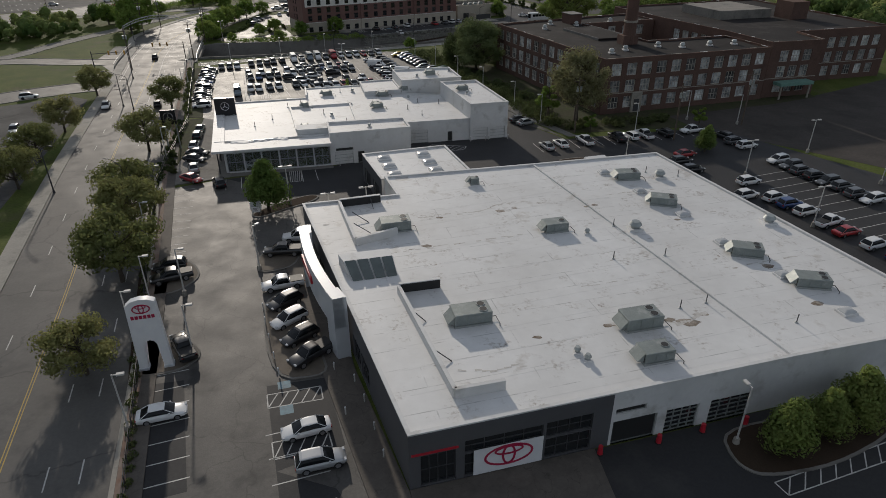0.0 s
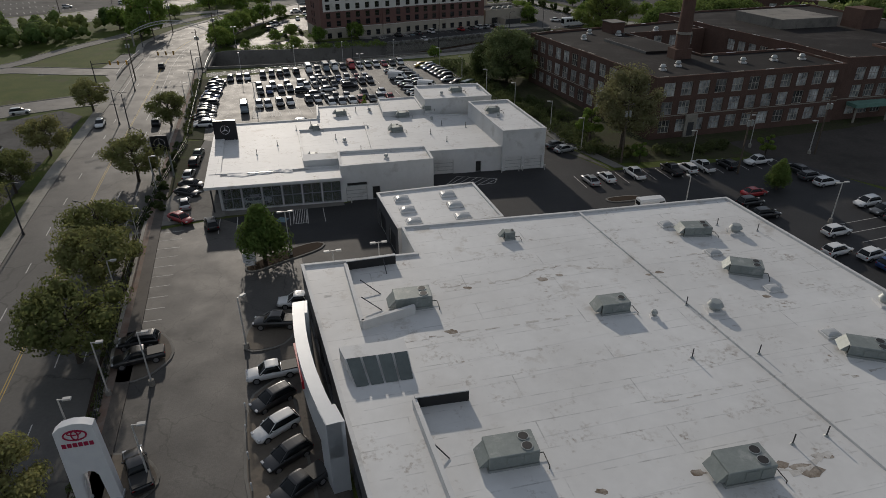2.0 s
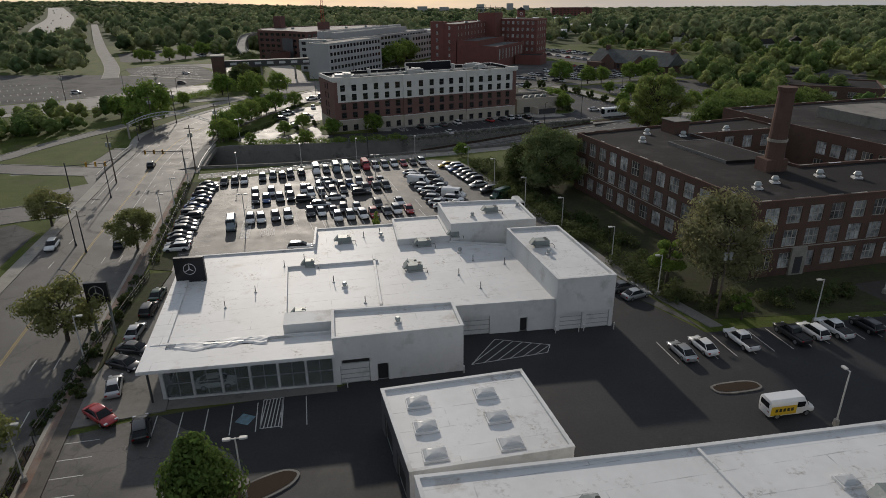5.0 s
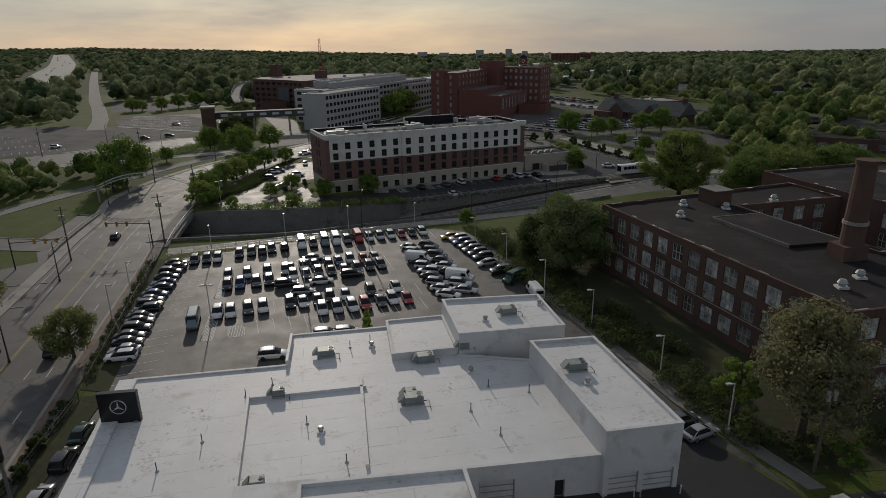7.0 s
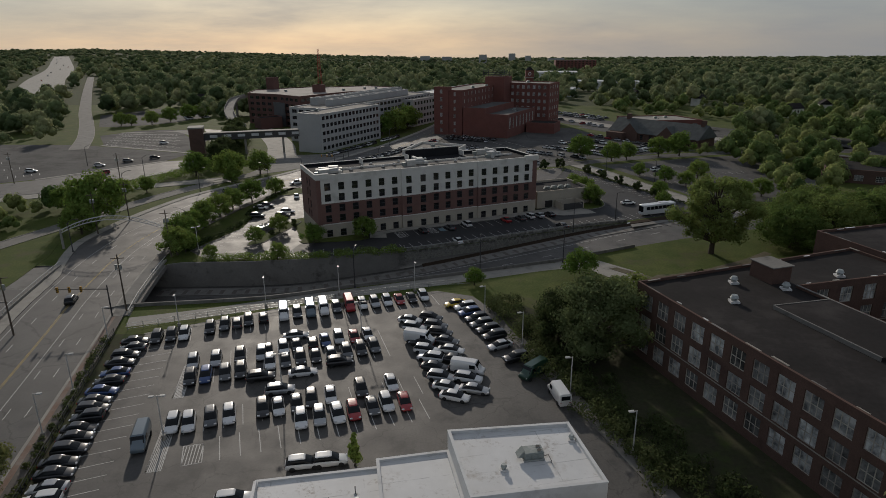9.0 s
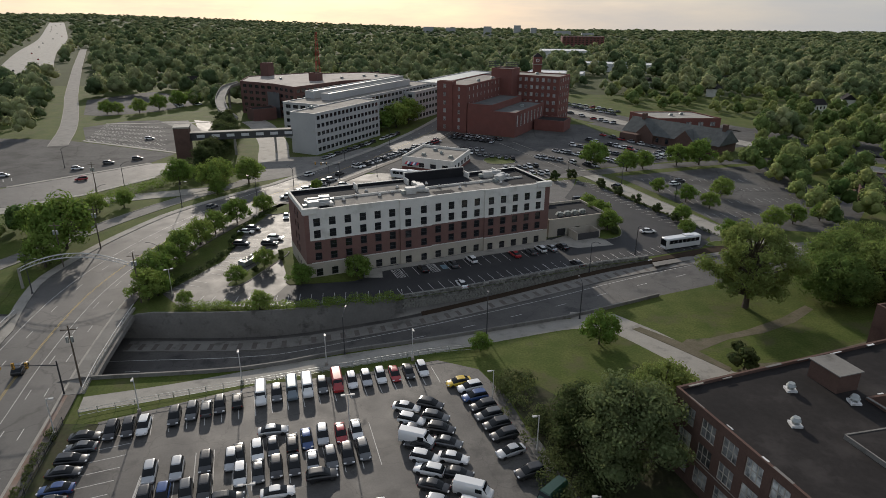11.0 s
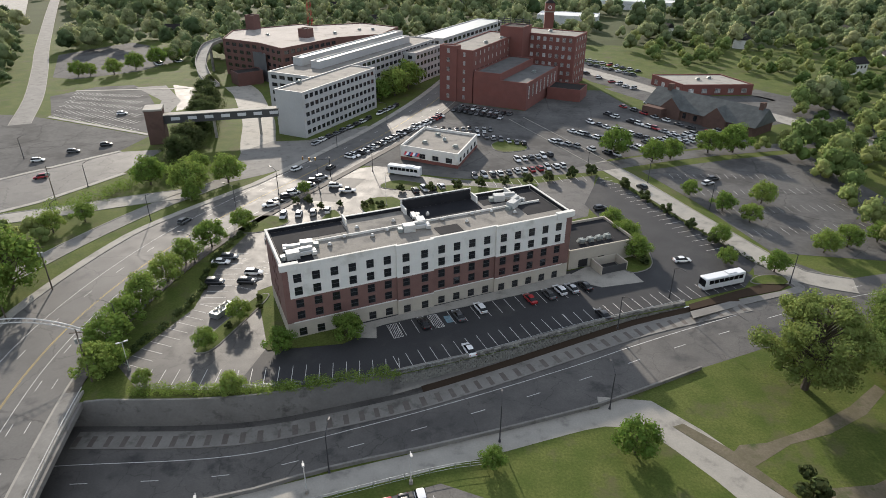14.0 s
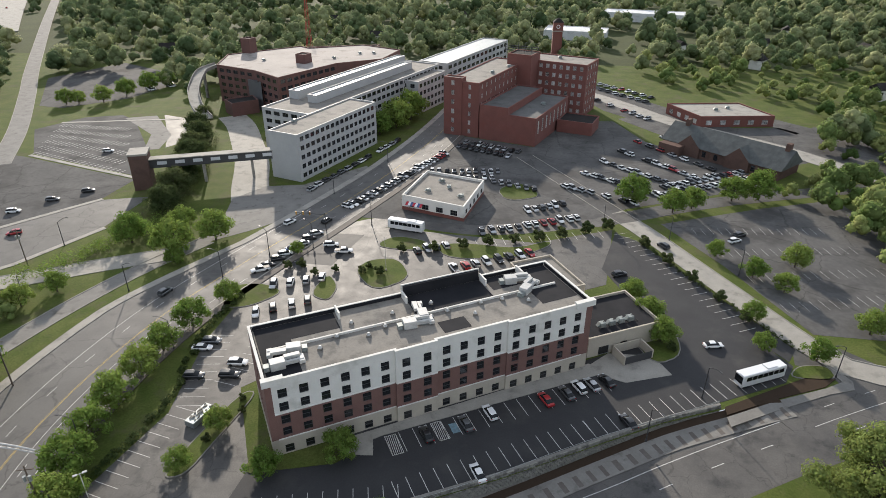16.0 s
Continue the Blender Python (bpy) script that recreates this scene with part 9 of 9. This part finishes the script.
plant(md, [(12.4, 238.4, 1.05, 0), (-11.8, 233.2, 0.6, 50), (-56.6, 260.8, 0.85, 100), (-43.4, 266.4, 0.95, 150), (-69.8, 271.8, 0.75, 10), (-73.0, 260.8, 0.7, 70), (-62, 247, 0.7, 90), (-80.2, 248.2, 0.5, 30),
           (-89.6, 249.6, 1.15, 130), (-92.6, 258.4, 1.25, 30), (-93.4, 267.0, 1.1, 250), (-94.0, 276.2, 1.2, 310), (-93.6, 286.0, 1.15, 40), (-93.0, 295.0, 1.1, 95), (-90.4, 305.5, 1.2, 210), (-86.5, 318.0, 0.9, 10), (-110, 336, 0.8, 20), (-104.5, 352.5, 1.5, 75), (-118, 358.5, 1.2, 15),
           (25.5, 310.0, 1.0, 45), (24.0, 318.0, 1.1, 145), (21.8, 329.0, 0.9, 33), (51.0, 322.0, 0.8, 10), (49.0, 309.0, 0.7, 310), (60.2, 305.6, 0.9, 44), (73.0, 351.5, 1.1, 0), (58.5, 344.0, 0.95, 50), (64.4, 336.4, 0.9, 150), (51.8, 356.4, 0.8, 250), (78, 318, 1.0, 20), (86, 322, 1.0, 110), (96, 326, 0.9, 10),
           (33.0, 395.0, 1.6, 0), (46.0, 388.0, 1.3, 40), (53.6, 392.0, 1.2, 90), (70.0, 400.6, 1.4, 140), (80.0, 402.6, 1.7, 250), (-76, 346, 0.6, 0), (34.5, 219.0, 0.5, 0), (-88.6, 252.0, 0.9, 77), (-129.5, 279, 2.3, 0), (-126.5, 266, 1.4, 60), (-113.5, 342, 1.7, 10), (-130, 348, 1.5, 80), (-139.7, 310, 1.0, 220), (-135, 318, 0.9, 120), (-146.4, 289, 1.3, 44), (-66, 478, 2.1, 0), (-61, 493, 2.2, 70), (-72, 466, 1.7, 140), (-253, 503, 1.3, 0), (-247, 505, 1.1, 50), (-235, 509, 1.4, 90), (-230, 524, 1.5, 20), (-224, 539, 1.6, 70), (-218, 548, 1.5, 0)])
sh = tree("round_shrub", 1.7, 1.1, 0.1, LEAF_DARK, 9, 700, 0.15, 8, 0.85, label="rounded dark green shrub", cat="shrub", group="round shrubs")
plant(sh, [(38.4, 231.0, 3.2, 0), (-61.5, 336.5, 1.2, 0), (-53.5, 336, 1.4, 40), (-48.5, 336, 1.6, 80), (-52, 339, 1.2, 10), (-44.0, 350.5, 1.7, 0), (-34.0, 351.8, 1.9, 0), (-25.5, 354.6, 2.0, 60), (-17.5, 357.4, 2.1, 0), (-9.5, 359.8, 2.0, 100), (-1.5, 362.0, 2.2, 40), (6.0, 365.0, 2.2, 10), (14.0, 369.2, 2.3, 170), (21.5, 372.4, 2.4, 30),
           (31.5, 361.2, 2.1, 0), (36.0, 351.0, 2.0, 50), (40.6, 341.0, 2.0, 90), (45.0, 330.5, 1.9, 120), (49.0, 321.0, 1.8, 10), (-72, 338, 1.6, 0), (-76, 337, 1.5, 70), (-67, 334, 1.3, 0), (-66.6, 276.6, 0.9, 0), (-68, 280.4, 0.9, 50), (-70.6, 268, 1.0, 0), (-52.0, 113.2, 1.0, 0), (-53.6, 117.4, 1.0, 30), (-55.2, 122.0, 1.0, 0), (-58.0, 132.0, 1.0, 90), (-59.5, 137.0, 1.1, 0), (25.0, 316.6, 1.6, 20), (27.4, 306.5, 1.5, 0)])


def scrub(name, pts, half, high, count, size, material, label, seed, z=0.0):
    """A band of scrub or hedge along a line, of many leaves: one object."""
    r = np.random.RandomState(seed)
    ln = resample(pts, 1.5)
    lb = []
    for p in ln:
        for _ in range(2):
            h = high * r.uniform(0.35, 0.6)
            lb.append((p.x + r.uniform(-half, half), p.y + r.uniform(-half, half), z + h * 0.8, h * 1.3, h))
    ob = leaf_cloud(name, lb, count, size, material, seed, None, False)
    return tagged(ob, label, "hedge", kind="stuff")


scrub("bank_scrub", [(15.5, 165.0), (8.0, 184), (-2.0, 208), (-6, 222)], 3.2, 2.6, 14000, 0.2, LEAF_DARK, "tangled dark scrub on the school bank", 20)
scrub("bank_scrub", [(21.5, 152), (26.5, 141.5), (38, 143), (54, 147)], 2.4, 1.8, 8000, 0.18, LEAF_DARK, "tangled dark scrub on the school bank", 21)
scrub("bank_scrub", [(25, 150), (14, 177), (5, 200)], 3.6, 2.2, 13000, 0.19, LEAF_DARK, "tangled dark scrub on the school bank", 19)
scrub("roadside_hedge", [(-53.0, 108), (-57, 124), (-62, 146)], 0.9, 0.9, 3500, 0.18, LEAF_DARK, "low dark planting beside the showroom drive", 22)
scrub("roadside_hedge", [(-63.5, 153), (-70.5, 173), (-79.5, 201)], 0.7, 0.9, 3500, 0.18, LEAF_DARK, "low dark planting beside the stock cars", 23)
scrub("lot_hedge", [(-27.2, 36), (-36.8, 61.8), (-44.6, 83), (-51.8, 103.5)], 0.35, 0.75, 9000, 0.11, LEAF_DARK, "low dark planting along the fence", 24)
scrub("hotel_hedge", [(-80, 245.6), (-62, 247.4), (-45, 251.2), (-31.5, 255.4)], 0.9, 2.2, 12000, 0.15, LEAF_GREEN, "clipped green hedge above the concrete wall", 25)
scrub("hotel_hedge", [(-89.0, 254.0), (-83.6, 277), (-86.6, 301), (-84, 320)], 0.8, 1.3, 5000, 0.2, LEAF_DARK, "dark hedge at the hotel car park edge", 26)
scrub("creek_scrub", [(-131, 366), (-135, 392), (-142, 420), (-149, 446)], 4.5, 5.5, 14000, 0.26, LEAF_DARK, "thick creek-side bushes and small trees", 27)
scrub("verge_scrub", [(-150, 322), (-138, 340), (-132, 356), (-126, 366)], 3.0, 3.5, 4000, 0.25, LEAF_GREEN, "bushes along a grass verge", 28)
scrub("east_hedge", [(31, 362), (46, 331), (58, 309)], 0.7, 0.8, 2500, 0.18, LEAF_DARK, "low hedge between car park and street", 29)


# ---- woods ----
def inside(px, py, poly):
    c = np.zeros(len(px), bool)
    for (x0, y0), (x1, y1) in zip(poly, poly[1:] + poly[:1]):
        cut = ((y0 > py) != (y1 > py))
        c ^= cut & (px < (x1 - x0) * (py - y0) / (y1 - y0 + 1e-9) + x0)
    return c


def near_line(px, py, pts, d):
    hit = np.zeros(len(px), bool)
    for (x0, y0), (x1, y1) in zip(pts, pts[1:]):
        dx, dy = x1 - x0, y1 - y0
        t = np.clip(((px - x0) * dx + (py - y0) * dy) / (dx * dx + dy * dy), 0, 1)
        hit |= np.hypot(px - x0 - t * dx, py - y0 - t * dy) < d
    return hit


CLEAR = [[(-310, 250), (-150, 330), (-140, 380), (-100, 380), (-40, 365), (30, 378), (110, 414), (120, 450), (150, 500), (135, 560), (60, 620), (0, 640), (-70, 640), (-170, 600), (-190, 520), (-260, 560), (-310, 560), (-260, 490), (-245, 460), (-300, 425), (-400, 290)],
         [(-320, 560), (-250, 500), (-210, 530), (-235, 590)],
         [(85, 520), (150, 480), (240, 500), (225, 620), (80, 640)], [(10, 735), (85, 735), (85, 795), (10, 795)], [(80, 860), (185, 860), (185, 935), (80, 935)], [(50, 1120), (140, 1120), (140, 1210), (50, 1210)]]
LINES = [([(-222, 410), (-248, 457), (-290, 523), (-338, 596), (-460, 790), (-640, 1080)], 15), ([(-470, 720), (-585, 890), (-680, 1035), (-890, 1370), (-1250, 1900), (-1700, 2560)], 36),
         ([(-8, 590), (38, 552), (74, 499), (138, 425), (180, 380), (300, 330)], 14), ([(60, 640), (90, 760), (150, 900), (150, 1300)], 9), ([(46, 281), (110, 306), (260, 335)], 16)]


def scatter(n, x0, x1, y0, y1, seed, wedge=True):
    r = np.random.RandomState(seed)
    px, py = r.uniform(x0, x1, n), r.uniform(y0, y1, n)
    keep = np.ones(n, bool)
    if wedge:
        keep &= np.abs(px + 15) < 40 + 0.77 * py
    for poly in CLEAR:
        keep &= ~inside(px, py, poly)
    for pts, d in LINES:
        keep &= ~near_line(px, py, pts, d)
    return px[keep], py[keep]


def wood(name, px, py, r0, r1, blades, leaf, label, seed, material=None, flat=1.0, lobes=7):
    """Many trees in one object: each a cluster of rounded lobes with leaf clumps on their skin, and a tint of its own."""
    r = np.random.RandomState(seed)
    n = len(px)
    rad = r0 + (r1 - r0) * r.uniform(0, 1, n) ** 1.4
    high = rad * r.uniform(1.25, 2.1, n)
    tint = r.uniform(0, 1, n)
    # lobes: a ring low down, one or two on top
    an = r.uniform(0, 6.283, (n, 1)) + np.arange(lobes)[None] * 2.4
    up = np.linspace(0.0, 1.0, lobes)[None] ** 0.8 + r.uniform(-0.08, 0.08, (n, lobes))
    out = rad[:, None] * (0.62 - 0.5 * up) * r.uniform(0.75, 1.2, (n, lobes))
    lr = rad[:, None] * r.uniform(0.36, 0.54, (n, lobes))
    lx, ly = px[:, None] + out * np.cos(an), py[:, None] + out * np.sin(an)
    lz = high[:, None] * (0.36 + 0.46 * up)
    m = n * blades
    who = np.repeat(np.arange(n), blades)
    lob = r.randint(0, lobes, m)
    d = r.normal(size=(m, 3))
    d[:, 2] = np.abs(d[:, 2]) - 0.35
    d /= np.linalg.norm(d, axis=1, keepdims=True)
    q = lr[who, lob] * r.uniform(0.86, 1.14, m)
    c = np.stack([lx[who, lob], ly[who, lob], lz[who, lob]], 1) + d * q[:, None]
    a = np.cross(d, r.normal(size=(m, 3)))
    a /= np.linalg.norm(a, axis=1, keepdims=True)
    b = np.cross(a, d + r.normal(size=(m, 3)) * 0.45)
    b /= np.linalg.norm(b, axis=1, keepdims=True)
    s = (leaf * rad[who] * r.uniform(0.5, 1.3, m))[:, None]
    v = np.stack([c - a * s, c - b * s * 0.75, c + a * s, c + b * s * 0.75], 1).reshape(-1, 3)
    # a dense heart in every lobe
    bm = bmesh.new()
    bmesh.ops.create_icosphere(bm, subdivisions=1, radius=1.0)
    hv_ = np.array([x.co[:] for x in bm.verts])
    hf = np.array([[x.index for x in f.verts] for f in bm.faces], dtype=np.int32)
    bm.free()
    nv, nl = len(hv_), n * lobes
    wob = (0.88 + r.uniform(-0.16, 0.1, (nl, nv)))[:, :, None] * lr.reshape(-1)[:, None, None]
    core_ = (np.stack([lx.reshape(-1), ly.reshape(-1), lz.reshape(-1)], 1)[:, None, :] + hv_[None] * wob).reshape(-1, 3)
    v = np.concatenate([v, core_])
    v[:, 2] = np.maximum(v[:, 2], 0.05) * flat + fall(v[:, 0], v[:, 1])
    tri = (hf[None] + (m * 4 + np.arange(nl, dtype=np.int32) * nv)[:, None, None]).reshape(-1)
    nt = len(tri) // 3
    me = bpy.data.meshes.new(name)
    me.vertices.add(len(v))
    me.vertices.foreach_set("co", v.ravel())
    me.loops.add(m * 4 + nt * 3)
    me.loops.foreach_set("vertex_index", np.concatenate([np.arange(m * 4, dtype=np.int32), tri.astype(np.int32)]))
    me.polygons.add(m + nt)
    me.polygons.foreach_set("loop_start", np.concatenate([np.arange(0, m * 4, 4, dtype=np.int32), m * 4 + np.arange(0, nt * 3, 3, dtype=np.int32)]))
    me.polygons.foreach_set("use_smooth", np.concatenate([np.zeros(m, bool), np.ones(nt, bool)]))
    me.update()
    me.validate()
    kind = me.attributes.new("tint", "FLOAT", "POINT")
    kind.data.foreach_set("value", np.concatenate([np.repeat(tint[who], 4), np.repeat(tint, lobes * nv)]).astype(np.float32))
    me.materials.append(material or LEAF_WOOD)
    return tagged(new(name, me), label, "woodland", kind="stuff")


wood("far_wood", *scatter(1350, -620, 620, 470, 730, 31), 4.6, 10.0, 250, 0.075, "dense green woodland over houses and streets", 40)
wood("far_wood", *scatter(1900, -1000, 1000, 730, 1000, 38), 5.4, 11.0, 110, 0.1, "dense green woodland over houses and streets", 41)
wood("far_wood", *scatter(6000, -1700, 1700, 1000, 1900, 32), 6.0, 12.0, 26, 0.19, "dense green woodland to the horizon", 42, flat=0.8, lobes=4)
wood("far_wood", *scatter(7000, -3900, 3900, 1900, 4500, 33), 14.0, 26.0, 10, 0.2, "dense green woodland to the horizon", 43, flat=0.34, lobes=3)
ex, ey = scatter(820, 95, 460, 240, 480, 34, False)
k = ~inside(ex, ey, [(60, 300), (80, 306), (92, 340), (101, 380), (96, 405), (40, 395)]) & ~inside(ex, ey, [(60, 140), (140, 140), (135, 256), (80, 256)]) & ~inside(ex, ey, [(112, 340), (165, 322), (182, 372), (128, 392)])
wood("east_wood", ex[k], ey[k], 3.6, 7.4, 260, 0.09, "fresh green woodland beside the car park", 44, LEAF_GROVE)
wx, wy = scatter(420, -300, -130, 200, 320, 35, False)
k = inside(wx, wy, [(-260, 205), (-165, 236), (-152, 255), (-144, 280), (-137, 305), (-150, 312), (-175, 296), (-215, 268), (-290, 225)])
wood("verge_wood", wx[k], wy[k], 2.6, 5.0, 260, 0.09, "belt of green trees along a grass verge", 45, LEAF_GROVE)
wx, wy = scatter(420, -700, -330, 300, 560, 36, False)
wood("west_wood", wx, wy, 4.0, 7.5, 150, 0.1, "green woodland beyond the western car parks", 46)
cx, cy_ = scatter(60, 60, 260, 480, 640, 37, False)
cx2 = np.random.RandomState(5).uniform(85, 290, 190)
cy2 = np.random.RandomState(6).uniform(488, 660, 190)
k = ~inside(cx2, cy2, [(60, 520), (84, 470), (150, 470), (142, 530), (110, 560), (60, 590)]) & ~near_line(cx2, cy2, [(154, 463), (141, 496), (125, 514)], 5)
wood("park_wood", cx2[k], cy2[k], 2.8, 6.2, 260, 0.085, "scattered trees over a grassy graveyard", 47, LEAF_GROVE)
r7 = np.random.RandomState(71)
hx, hy = r7.uniform(-460, -250, 230), r7.uniform(430, 660, 230)
k = inside(hx, hy, [(-460, 430), (-250, 430), (-270, 470), (-318, 545), (-372, 632), (-460, 660)]) & ~near_line(hx, hy, LINES[0][0], 11)
wood("hill_wood", hx[k], hy[k], 3.6, 7.6, 200, 0.09, "green woodland beside the hill road", 48)
gx, gy = r7.uniform(80, 150, 90), r7.uniform(330, 430, 90)
k = inside(gx, gy, [(86, 399), (110, 408), (123, 385), (121, 345), (150, 325), (150, 428), (112, 428)])
wood("car_park_grove", gx[k], gy[k], 2.8, 5.6, 420, 0.075, "fresh green trees beside the empty car park", 49, LEAF_GROVE)
slab("woodland_floor_east", [(98, 250), (460, 240), (460, 300), (130, 296), (96, 290)], 0.012, EARTH, "dark woodland floor", "ground")


# scattered houses among the trees
def house():
    e = tagged(empty("house"), "small pale house with a dark gable roof", "house", "houses among trees")
    part("wall", box(-5, -4, 0, 5, 4, 6.4), STUCCO, e)
    bm = bmesh.new()
    vs = [bm.verts.new(v) for v in ((-5.5, -4.6, 6.2), (5.5, -4.6, 6.2), (5.5, 4.6, 6.2), (-5.5, 4.6, 6.2), (-5.5, 0, 9.6), (5.5, 0, 9.6))]
    for f in ((0, 1, 5, 4), (2, 3, 4, 5), (0, 4, 3), (1, 2, 5), (0, 3, 2, 1)):
        bm.faces.new([vs[k] for k in f])
    part("roof", bm, TAR, e)
    for x in (-3, 0, 3):
        part("window", box(x - 0.6, -4.05, 3.6, x + 0.6, -3.95, 5.2), GLASS, e)
    return e


hs = house()
hs.matrix_basis = pose(-262, 640, 0, 0, 0, 20)
for i, (x, y) in enumerate(((-120, 720), (200, 560), (160, 640), (235, 590), (260, 700), (300, 640), (190, 720), (330, 540), (-180, 820), (-60, 880), (240, 800), (380, 700), (120, 700))):
    copy_thing(hs, pose(x, y, float(fall(x, y)), 0, 0, 25 * i))
